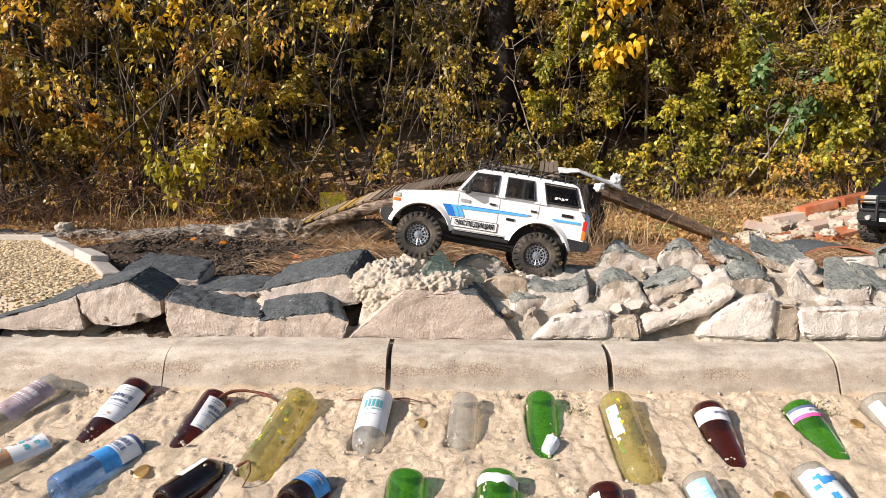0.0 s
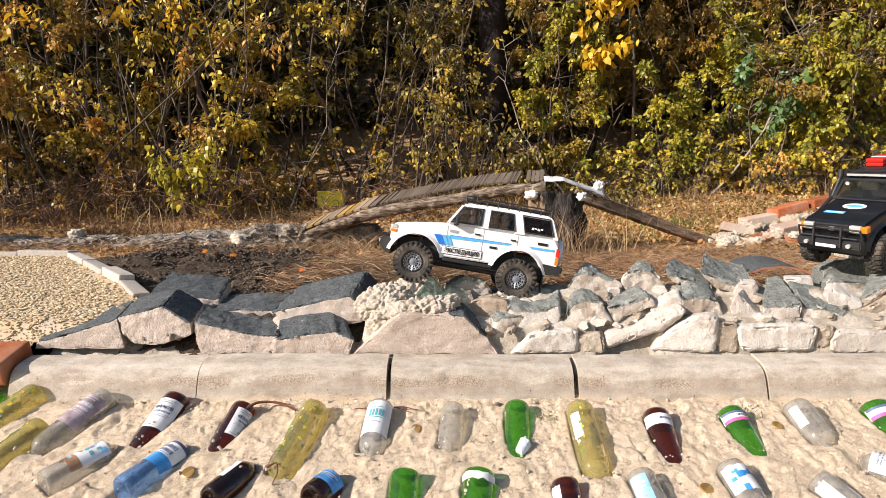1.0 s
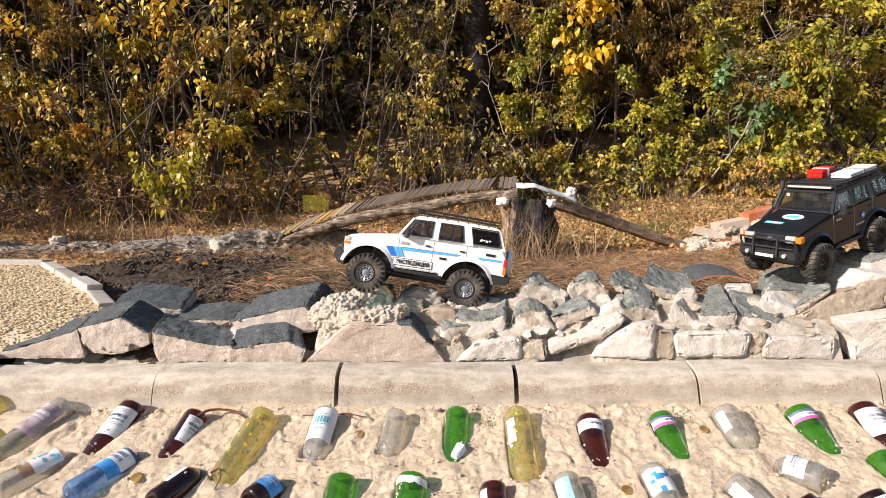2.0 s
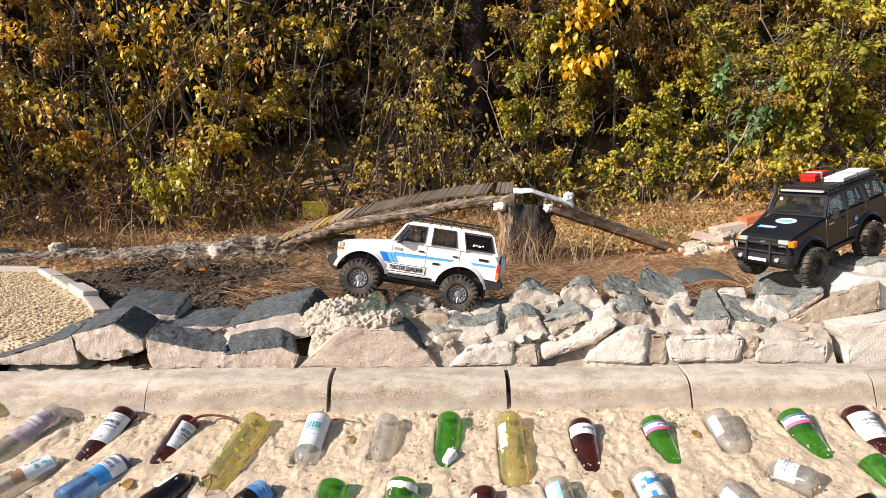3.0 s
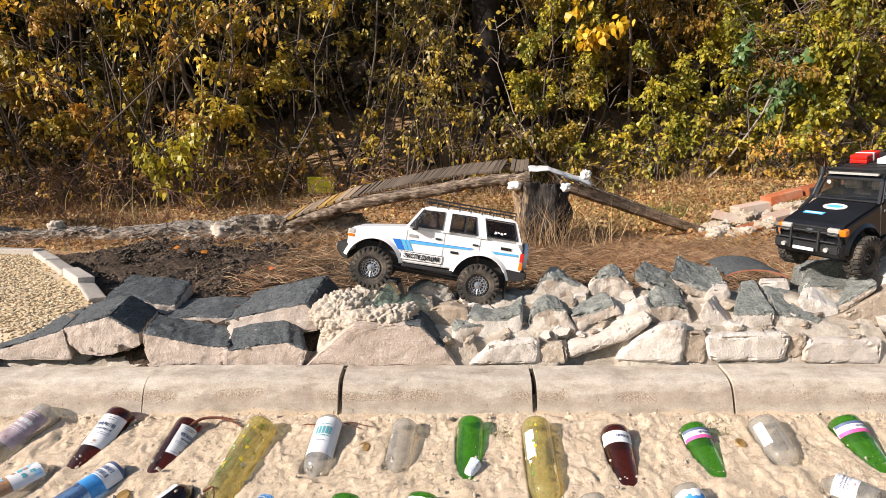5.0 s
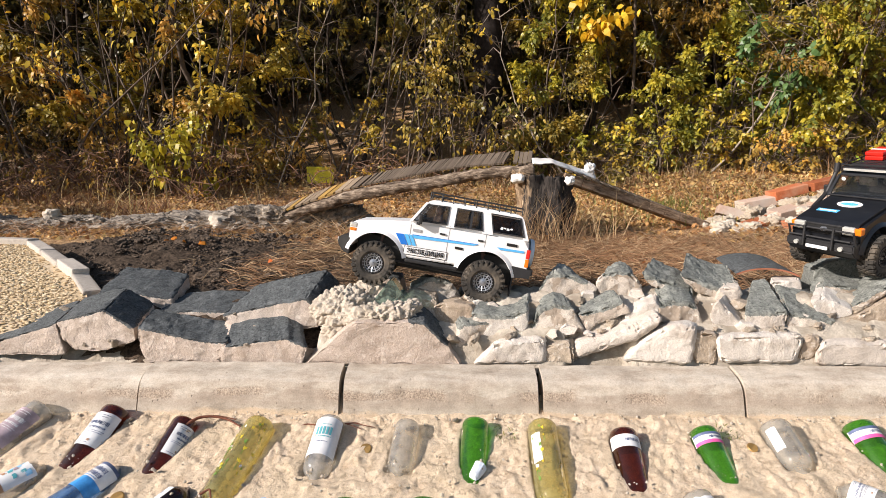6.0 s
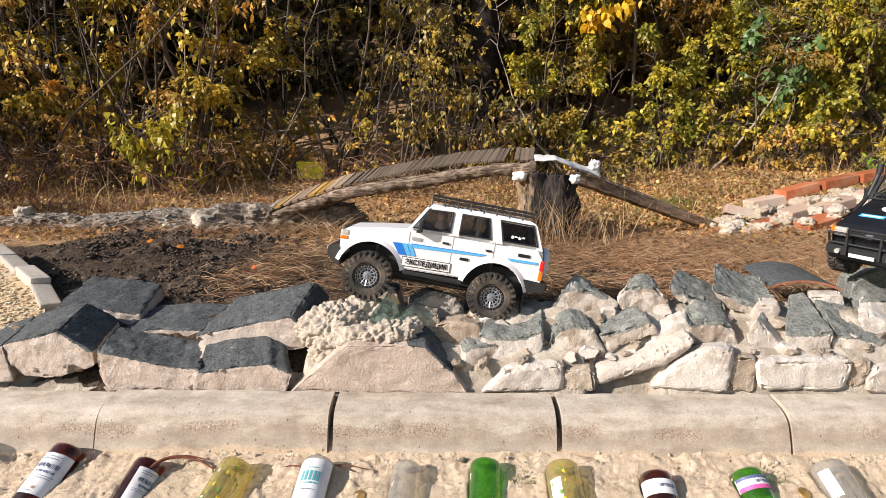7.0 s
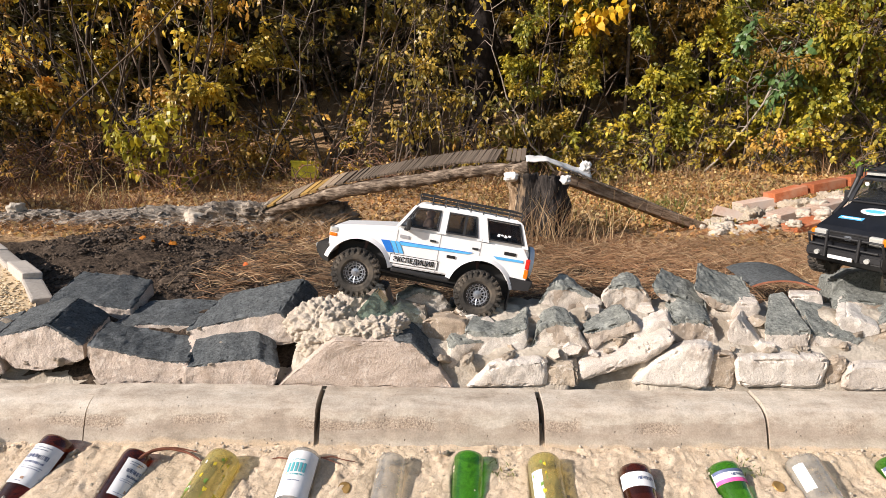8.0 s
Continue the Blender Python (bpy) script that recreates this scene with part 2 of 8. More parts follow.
def mortar_material():
    """Sandy mortar worked with a trowel: clots, sand grain, damp and dusty patches."""
    m, nt, b = nodes_of("sand_mortar")
    co = nt.nodes.new("ShaderNodeTexCoord").outputs["Object"]
    sand, clot, broad = noise_tex(nt, 420, 4, 0.75, co), noise_tex(nt, 48, 7, 0.72, co), noise_tex(nt, 8, 5, 0.6, co)
    mp = nt.nodes.new("ShaderNodeMapping")
    mp.inputs["Scale"].default_value, mp.inputs["Rotation"].default_value = (9.0, 30.0, 30.0), (0, 0, 0.6)
    nt.links.new(co, mp.inputs[0])
    drag = noise_tex(nt, 1.2, 6, 0.7, mp.outputs[0])
    col = ramp(nt, clot, [(0.30, (0.46, 0.33, 0.222)), (0.42, (0.645, 0.50, 0.352)), (0.62, (0.785, 0.64, 0.478))])
    col = mix(nt, ramp(nt, broad, [(0.46, (0, 0, 0)), (0.62, (0.6,) * 3)]), col, (0.66, 0.53, 0.37))
    col = mix(nt, 0.38, col, mix(nt, 1.0, col, ramp(nt, sand, [(0.34, (0.45,) * 3), (0.58, (1.25,) * 3)]), "MULTIPLY"))
    nt.links.new(col, b.inputs["Base Color"])
    b.inputs["Roughness"].default_value, b.inputs["Specular IOR Level"].default_value = 0.95, 0.15
    # smears with broken edges, and small holes
    smear = ramp(nt, noise_tex(nt, 17, 8, 0.72, co), [(0.44, (0, 0, 0)), (0.47, (0.7,) * 3), (0.56, (0.75,) * 3), (0.58, (1, 1, 1))])
    vor = add(nt, "ShaderNodeTexVoronoi", Scale=34.0)
    nt.links.new(co, vor.inputs["Vector"])
    hole = ramp(nt, vor.outputs["Distance"], [(0.07, (0, 0, 0)), (0.16, (1, 1, 1))])
    relief = mix(nt, 0.35, mix(nt, 0.4, clot, drag), sand)
    bump(nt, b, mix(nt, 0.12, mix(nt, 0.26, relief, smear), hole), 1.0, 0.013)
    return m


M_STONE = coated_stone("coated_concrete", (0.42, 0.345, 0.29), (0.68, 0.595, 0.52), (0.048, 0.053, 0.056), (0.128, 0.138, 0.140))
M_WORN_STONE = coated_stone("worn_coated_concrete", (0.46, 0.41, 0.35), (0.74, 0.68, 0.60), (0.125, 0.133, 0.122), (0.275, 0.283, 0.255), 0.35)
M_WHITE_STONE = coated_stone("white_concrete", (0.52, 0.47, 0.41), (0.80, 0.755, 0.69), (0.125, 0.133, 0.122), (0.275, 0.283, 0.255))
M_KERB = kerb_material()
M_MORTAR = mortar_material()
M_LUMP = grainy("lumpy_mortar", (0.42, 0.36, 0.29), (0.66, 0.585, 0.49), 110, 0.95, 1.0, 0.004, (0.50, 0.43, 0.34), coarse=18)
M_BRICK = grainy("red_brick", (0.32, 0.085, 0.035), (0.52, 0.17, 0.07), 60, 0.9, 0.5, 0.002, (0.45, 0.22, 0.13), 0.3, coarse=9)
M_PALE_BRICK = grainy("pale_brick", (0.42, 0.29, 0.22), (0.58, 0.43, 0.34), 60, 0.9, 0.5, 0.002, (0.5, 0.42, 0.36), 0.3)
M_ASPHALT = grainy("broken_asphalt", (0.024, 0.019, 0.016), (0.36, 0.305, 0.25), 52, 0.95, 1.0, 0.016, (0.52, 0.45, 0.37), coarse=11)
M_LOG = fibre_wood("grey_log", (0.045, 0.032, 0.024), (0.20, 0.15, 0.11), (0.46, 0.37, 0.28))
M_STEM = grainy("twig_bark", (0.06, 0.045, 0.033), (0.22, 0.17, 0.13), 25, 0.9, 0.5, 0.003, vary=0.5)
# trunk bark darkened: the thicket's shade on the thick trunk is in this colour
M_SHADE_BARK = grainy("shade_dark_bark", (0.012, 0.009, 0.008), (0.045, 0.035, 0.03), 22, 0.95, 1.0, 0.012)
M_TRUNK = grainy("trunk_bark", (0.035, 0.026, 0.02), (0.11, 0.085, 0.065), 30, 0.95, 0.8, 0.006, vary=0.4)
M_SLAT = grainy("weathered_slat", (0.09, 0.068, 0.05), (0.23, 0.18, 0.135), 45, 0.85, 0.6, 0.002, vary=0.45)
M_BOARD = grainy("pale_board", (0.20, 0.145, 0.10), (0.38, 0.295, 0.205), 45, 0.8, 0.5, 0.002, vary=0.35)
M_ORANGE_BOARD = grainy("ochre_board", (0.28, 0.17, 0.05), (0.46, 0.29, 0.09), 45, 0.7, 0.4, 0.002, vary=0.2)
M_STRAW = leafy("straw", [(0.52, 0.36, 0.20), (0.30, 0.17, 0.09), (0.72, 0.56, 0.35), (0.24, 0.12, 0.065), (0.60, 0.42, 0.24)], 0.7)
M_REDSTEM = leafy("dry_stem", [(0.30, 0.15, 0.08), (0.44, 0.28, 0.16), (0.17, 0.085, 0.05), (0.60, 0.45, 0.29), (0.26, 0.13, 0.07)], 0.8)
M_WEED = leafy("weed_stem", [(0.20, 0.09, 0.05), (0.30, 0.16, 0.09), (0.11, 0.055, 0.035), (0.40, 0.26, 0.15), (0.16, 0.08, 0.05)], 0.8)
M_LITTER = leafy("leaf_litter", [(0.54, 0.30, 0.12), (0.32, 0.16, 0.075), (0.70, 0.47, 0.20), (0.50, 0.28, 0.10), (0.24, 0.125, 0.065), (0.80, 0.61, 0.30)], 0.7)
M_PALEGRASS = leafy("pale_grass", [(0.62, 0.48, 0.25), (0.50, 0.36, 0.17), (0.74, 0.60, 0.34), (0.40, 0.36, 0.11)], 0.7)
M_GRASS = leafy("green_grass", [(0.09, 0.14, 0.02), (0.16, 0.20, 0.04), (0.25, 0.22, 0.07)], 0.6)
M_PEBBLE = grainy("yellow_gravel", (0.44, 0.325, 0.19), (0.66, 0.525, 0.345), 50, 0.9, 0.3, 0.001, (0.5, 0.42, 0.32))
M_PLASTIC_WHITE = plain("white_sheet", (0.78, 0.77, 0.74), 0.4)
M_YELLOW = plain("yellow_plastic", (0.80, 0.68, 0.03), 0.45, wear=0.15)
M_RUBBER = grainy("tyre_rubber", (0.020, 0.019, 0.018), (0.070, 0.064, 0.056), 90, 0.9, 0.4, 0.001, (0.125, 0.105, 0.083), coarse=26)
M_TRIM = plain("black_plastic", (0.02, 0.02, 0.022), 0.55, wear=0.2)
M_UNDER = plain("dark_chassis", (0.012, 0.012, 0.012), 0.7)
M_WHITE = plain("white_paint", (0.82, 0.82, 0.82), 0.42, 0, 0.0, 0.02)
M_BLACK = plain("black_paint", (0.010, 0.011, 0.014), 0.34, 0, 0.15, 0.15)
M_BLACK.node_tree.nodes["Principled BSDF"].inputs["Specular IOR Level"].default_value = 0.3
M_BLUE = plain("blue_decal", (0.015, 0.17, 0.62), 0.35)
M_LIGHTBLUE = plain("light_blue_decal", (0.10, 0.45, 0.85), 0.35)
M_INK = plain("black_ink", (0.012, 0.012, 0.013), 0.4)
M_PRINT = plain("white_print", (0.82, 0.82, 0.82), 0.4, wear=0.02)
M_GREY_PRINT = plain("grey_print", (0.35, 0.35, 0.36), 0.4)
M_SILVER = plain("silver_rim", (0.36, 0.39, 0.44), 0.36, 0.7)
M_GUN = plain("black_rim", (0.03, 0.03, 0.032), 0.4, 0.5)
M_ORANGE = plain("amber_lens", (0.80, 0.20, 0.01), 0.2, 0, 0.5)
M_RED = plain("red_plastic", (0.70, 0.02, 0.012), 0.35)
M_LENS = plain("clear_lens", (0.62, 0.62, 0.58), 0.12, 0.3, 0.6)
M_SKIN = plain("doll_plastic", (0.50, 0.32, 0.22), 0.6)
M_WINDOW = glassy("window_glass", (0.62, 0.64, 0.66), 0.02, 0.5)
M_CLEAR_WINDOW = glassy("clear_window_glass", (0.90, 0.92, 0.92), 0.02, 0.62)
M_SMOKE = glassy("smoked_glass", (0.30, 0.26, 0.24), 0.03)
M_BUMPER = plain("grey_bumper", (0.035, 0.034, 0.032), 0.6, wear=0.25)
M_DAMPER = plain("dark_damper", (0.05, 0.02, 0.018), 0.5)
M_PANE = bottle_glass("broken_pane_glass", (0.60, 0.74, 0.71), (0.20, 0.27, 0.26), 0.30)
M_CLAY = grainy("clay_tile", (0.22, 0.075, 0.04), (0.36, 0.15, 0.09), 50, 0.85, 0.5, 0.002)
M_BRASS = plain("brass_cap", (0.50, 0.30, 0.10), 0.4, 0.6, wear=0.3)


def ground_material():
    m, nt, b = nodes_of("earth")
    co = nt.nodes.new("ShaderNodeTexCoord").outputs["Object"]
    at = nt.nodes.new("ShaderNodeAttribute")
    at.attribute_name = "soil"
    fine, mid = noise_tex(nt, 70, 6, 0.75, co), noise_tex(nt, 14, 5, 0.7, co)
    litter = ramp(nt, fine, [(0.34, (0.10, 0.055, 0.03)), (0.48, (0.40, 0.245, 0.125)), (0.64, (0.76, 0.56, 0.33))])
    litter = mix(nt, ramp(nt, mid, [(0.52, (0, 0, 0)), (0.72, (0.7,) * 3)]), litter, (0.23, 0.135, 0.07))
    soil = ramp(nt, fine, [(0.34, (0.020, 0.015, 0.012)), (0.66, (0.17, 0.125, 0.09))])
    s = add(nt, "ShaderNodeMath")
    s.operation = "MULTIPLY_ADD"
    nt.links.new(mid, s.inputs[0])
    s.inputs[1].default_value = 0.6
    nt.links.new(at.outputs["Fac"], s.inputs[2])
    nt.links.new(mix(nt, ramp(nt, s.outputs[0], [(0.7, (0, 0, 0)), (0.9, (1, 1, 1))]), litter, soil), b.inputs["Base Color"])
    b.inputs["Roughness"].default_value, b.inputs["Specular IOR Level"].default_value = 0.95, 0.1
    bump(nt, b, mix(nt, 0.4, fine, mid), 1.0, 0.026)
    return m


M_EARTH = ground_material()


# ---- building helpers ----
def link_mesh(name, bm, material, smooth=False):
    me = bpy.data.meshes.new(name)
    bm.normal_update()
    bm.to_mesh(me)
    bm.free()
    if smooth:
        me.polygons.foreach_set("use_smooth", [True] * len(me.polygons))
    for mt in material if isinstance(material, (list, tuple)) else [material]:
        me.materials.append(mt)
    return new(name, me)


def part(name, bm, material, parent, label="", smooth=False):
    ob = link_mesh(name, bm, material, smooth)
    ob.parent = parent
    if label:
        ob["label"] = label
    return ob


def thing(name, label, category, group="", at=None, kind=""):
    ob = new(name)
    ob.empty_display_size = 0.05
    if at:
        ob.matrix_world = at
    return tagged(ob, label, category, group, kind)


def mesh_arrays(name, verts, faces, material, smooth=False):
    me = bpy.data.meshes.new(name)
    me.from_pydata(verts.tolist() if hasattr(verts, "tolist") else verts, [], faces.tolist() if hasattr(faces, "tolist") else faces)
    me.materials.append(material)
    if smooth:
        me.polygons.foreach_set("use_smooth", [True] * len(me.polygons))
    return new(name, me)


def box(bm, lo, hi, bevel=0.0, m=None):
    lo, hi = Vector(lo), Vector(hi)
    r = bmesh.ops.create_cube(bm, size=1, matrix=Matrix.Translation((lo + hi) / 2) @ Matrix.Diagonal((*(hi - lo), 1)))
    if bevel:
        es = list({e for v in r["verts"] for e in v.link_edges})
        r = bmesh.ops.bevel(bm, geom=es, offset=bevel, segments=2, affect="EDGES", profile=0.6)
    if m:
        vs = r["verts"] if not bevel else list({v for f in r["faces"] for v in f.verts} | set())
        bmesh.ops.transform(bm, matrix=m, verts=vs)
    return bm


def boxed(lo, hi, bevel=0.0, m=None):
    bm = bmesh.new()
    box(bm, lo, hi, bevel)
    if m:
        bmesh.ops.transform(bm, matrix=m, verts=bm.verts)
    return bm


def rod(bm, a, b, r0, r1=None, n=8, caps=True):
    a, b = Vector(a), Vector(b)
    d = b - a
    m = Matrix.Translation((a + b) / 2) @ d.to_track_quat("Z", "Y").to_matrix().to_4x4()
    bmesh.ops.create_cone(bm, cap_ends=caps, segments=n, radius1=r0, radius2=r0 if r1 is None else r1, depth=d.length, matrix=m)
    return bm


def lathe(bm, profile, n=20, arc=(0, 2 * math.pi), m=None):
    """Turns a profile of (along, radius) round the local x axis."""
    full = abs(arc[1] - arc[0] - 2 * math.pi) < 1e-6
    cols = n if full else n + 1
    rings = []
    for x, r in profile:
        ring = []
        for i in range(cols):
            a = arc[0] + (arc[1] - arc[0]) * i / n
            v = Vector((x, r * math.sin(a), r * math.cos(a)))
            ring.append(bm.verts.new(m @ v if m else v))
        rings.append(ring)
    for p, q in zip(rings, rings[1:]):
        for i in range(n):
            j = (i + 1) % cols
            bm.faces.new((p[i], p[j], q[j], q[i]))
    return rings


def polygon_prism(bm, pts, y0, y1):
    """An (x, z) polygon drawn out from y0 to y1."""
    a = [bm.verts.new((x, y0, z)) for x, z in pts]
    b = [bm.verts.new((x, y1, z)) for x, z in pts]
    bm.faces.new(a)
    bm.faces.new(b[::-1])
    for i in range(len(pts)):
        j = (i + 1) % len(pts)
        bm.faces.new((a[j], a[i], b[i], b[j]))
    bmesh.ops.recalc_face_normals(bm, faces=bm.faces)


def tube(verts, faces, path, radii, n=5):
    """Appends a tapered tube along path to vert and face lists."""
    base = len(verts)
    for i, p in enumerate(path):
        d = (path[min(i + 1, len(path) - 1)] - path[max(i - 1, 0)])
        u = np.cross(d, (0.3, 0.9, 0.2))
        u /= np.linalg.norm(u) + 1e-9
        w = np.cross(d, u)
        w /= np.linalg.norm(w) + 1e-9
        for k in range(n):
            a = 2 * math.pi * k / n
            verts.append(p + radii[i] * (math.cos(a) * u + math.sin(a) * w))
    for i in range(len(path) - 1):
        for k in range(n):
            q = base + i * n
            faces.append((q + k, q + (k + 1) % n, q + n + (k + 1) % n, q + n + k))


def fbm(p, scale, seed=0.0):
    v = Vector(p) * scale + Vector((seed * 7.3, seed * 3.1, seed * 5.7))
    return noise.noise(v) + 0.5 * noise.noise(v * 2.1) + 0.25 * noise.noise(v * 4.3)


# ---- the ground, one sheet to the horizon ----
GROUND_Y = [-300, 0.3, 0.85, 1.30, 1.42, 1.52, 1.65, 1.9, 2.6, 3.3, 4.0, 5.0, 6.6, 8.0, 14, 30, 60, 300]
GROUND_Z = [-0.5, -0.05, 0.03, 0.20, 0.33, 0.40, 0.42, 0.42, 0.45, 0.455, 0.48, 0.58, 0.80, 1.20, 4.2, 14.0, 30, 60]


def ground_z(x, y):
    z = float(np.interp(y, GROUND_Y, GROUND_Z))
    if y > 2.8:
        z += 0.16 * min(1.0, max(0.0, (x - 1.7) / 1.6)) * min(1.0, (y - 2.8) / 0.8)
    return z


def soil_mask(x, y):
    a = min(1.0, max(0.0, (-0.30 + 0.45 * max(0.0, min(1.0, (2.25 - y) / 0.3)) - x + 0.25 * noise.noise((x * 2, y * 2, 3))) / 0.35))
    b = min(1.0, max(0.0, (3.1 - y) / 0.5)) * min(1.0, max(0.0, (y - 1.3) / 0.1))
    return max(a, 0.62 * min(1.0, max(0.0, (1.9 - x) / 0.4))) * b


def build_ground():
    xs = np.concatenate([[-300, -120, -50, -25, -14, -9], np.arange(-6.0, -2.4, 0.07), np.arange(-2.4, 2.6, 0.026), np.arange(2.6, 6.1, 0.07), [9, 14, 25, 50, 120, 300]])
    ys = np.concatenate([[-300, -100, -40, -15, -6, -2, -0.5, 0.3, 0.85, 1.1], np.arange(1.3, 4.2, 0.024), np.arange(4.2, 9.0, 0.07), [10, 12, 16, 25, 45, 90, 300]])
    verts, soil = [], []
    for y in ys:
        for x in xs:
            z = ground_z(x, y)
            s = 0.0
            if abs(x) < 7 and 1.3 < y < 10:
                s = soil_mask(x, y)
                k = min(1.0, (y - 1.3) / 0.2)
                z += k * (0.012 + 0.02 * s) * fbm((x, y, 0), 5.0) + k * (0.004 + 0.016 * s) * fbm((x, y, 1), 22.0) + k * 0.011 * s * fbm((x, y, 3), 44.0)
                z += 0.09 * s * math.exp(-((x + 1.25) / 0.55) ** 2 - ((y - 2.75) / 0.45) ** 2)
            if 1.30 < y < 2.32 and x < -1.0 - max(0.0, y - 1.70) * 1.03:
                z = min(z - 0.07, 0.30 + 0.15 * (y - 1.30))
            verts.append((x, y, z))
            soil.append(s)
    nx = len(xs)
    faces = [(j * nx + i, j * nx + i + 1, (j + 1) * nx + i + 1, (j + 1) * nx + i) for j in range(len(ys) - 1) for i in range(nx - 1)]
    ob = mesh_arrays("ground", verts, faces, M_EARTH, True)
    at = ob.data.attributes.new("soil", "FLOAT", "POINT")
    at.data.foreach_set("value", soil)
    return tagged(ob, "brown earth bank with dry leaves and dark loose soil", "ground", kind="structure")


build_ground()


# ---- the mortar bed with its bottles ----
def bed_z(y):
    return 0.222 + (y - 1.25) * 0.336


BED_TILT = math.atan(0.336)
# kind, base end x, y, far end x, y, radius, label style; the far end is the neck unless base_low
BOTTLES = []


def sink(kind, x0, y0, x1, y1, r, style, base_low):
    BOTTLES.append((kind, x0, y0, x1, y1, r * 0.95, style, base_low))


sink("clear", -0.878, 1.246, -0.951, 1.068, 0.0372, "purple", False)
sink("clear", -0.766, 1.079, -0.849, 0.953, 0.0352, "picture", True)
sink("brown", -0.682, 1.242, -0.717, 1.090, 0.0379, "white", False)
sink("blue", -0.595, 1.077, -0.664, 0.937, 0.0352, "bluewhite", True)
sink("brown", -0.489, 1.210, -0.517, 1.076, 0.0339, "side", False)
sink("dark", -0.410, 1.024, -0.460, 0.914, 0.0337, "side", True)
sink("yellow", -0.298, 1.201, -0.337, 0.994, 0.0385, "flecks", False)
sink("milky", -0.125, 1.211, -0.135, 1.067, 0.0355, "tealwhite", False)
sink("dark", -0.204, 0.989, -0.241, 0.914, 0.0369, "blue", True)
sink("clear", 0.067, 1.203, 0.055, 1.077, 0.0330, "", False)
sink("green", 0.236, 1.212, 0.219, 1.055, 0.0356, "foil", False)
sink("green", -0.044, 0.988, -0.047, 0.880, 0.0369, "", False)
sink("green", 0.124, 0.990, 0.108, 0.880, 0.0383, "cap", False)
sink("yellow", 0.398, 1.200, 0.394, 0.998, 0.0385, "strip", False)
sink("brown", 0.312, 0.967, 0.317, 0.860, 0.0330, "whiteedge", False)
sink("brown", 0.592, 1.184, 0.585, 1.038, 0.0357, "band", False)
sink("clear", 0.486, 0.986, 0.498, 0.870, 0.0335, "lightblue", False)
sink("green", 0.788, 1.193, 0.799, 1.065, 0.0351, "pinkband", False)
sink("clear", 0.696, 1.010, 0.712, 0.895, 0.0347, "bluepatch", False)
sink("clear", 0.968, 1.206, 0.973, 1.092, 0.0394, "corner", False)
sink("clear", 0.872, 0.975, 0.928, 0.900, 0.0324, "whiteedge", False)
sink("green", 1.174, 1.212, 1.185, 1.076, 0.0396, "pinkband", False)
sink("clear", 1.027, 1.042, 1.090, 0.972, 0.0371, "white", True)
sink("brown", 1.356, 1.222, 1.356, 1.085, 0.0393, "white", False)
sink("green", 1.274, 1.053, 1.301, 0.945, 0.0345, "", False)
sink("brown", 1.003, 0.925, 1.047, 0.855, 0.0330, "white", False)
sink("dark", 1.166, 0.938, 1.196, 0.850, 0.034, "white", False)
sink("yellow", -1.085, 1.266, -1.145, 1.115, 0.037, "flecks", False)
sink("yellow", -0.975, 1.135, -1.040, 0.990, 0.0355, "strip", False)
sink("green", -1.205, 1.265, -1.265, 1.130, 0.035, "", False)


SHALLOW = ("clear", "yellow", "milky")


def sunk_axis(kind, r, base_low):
    """The heights of a bottle's axis over the bed at its upper and its lower end: one end lies proud, the other dives into the mortar."""
    return (-0.15 * r, 0.45 * r) if base_low else (0.45 * r, -0.20 * r) if kind in SHALLOW else (0.42 * r, -0.98 * r)


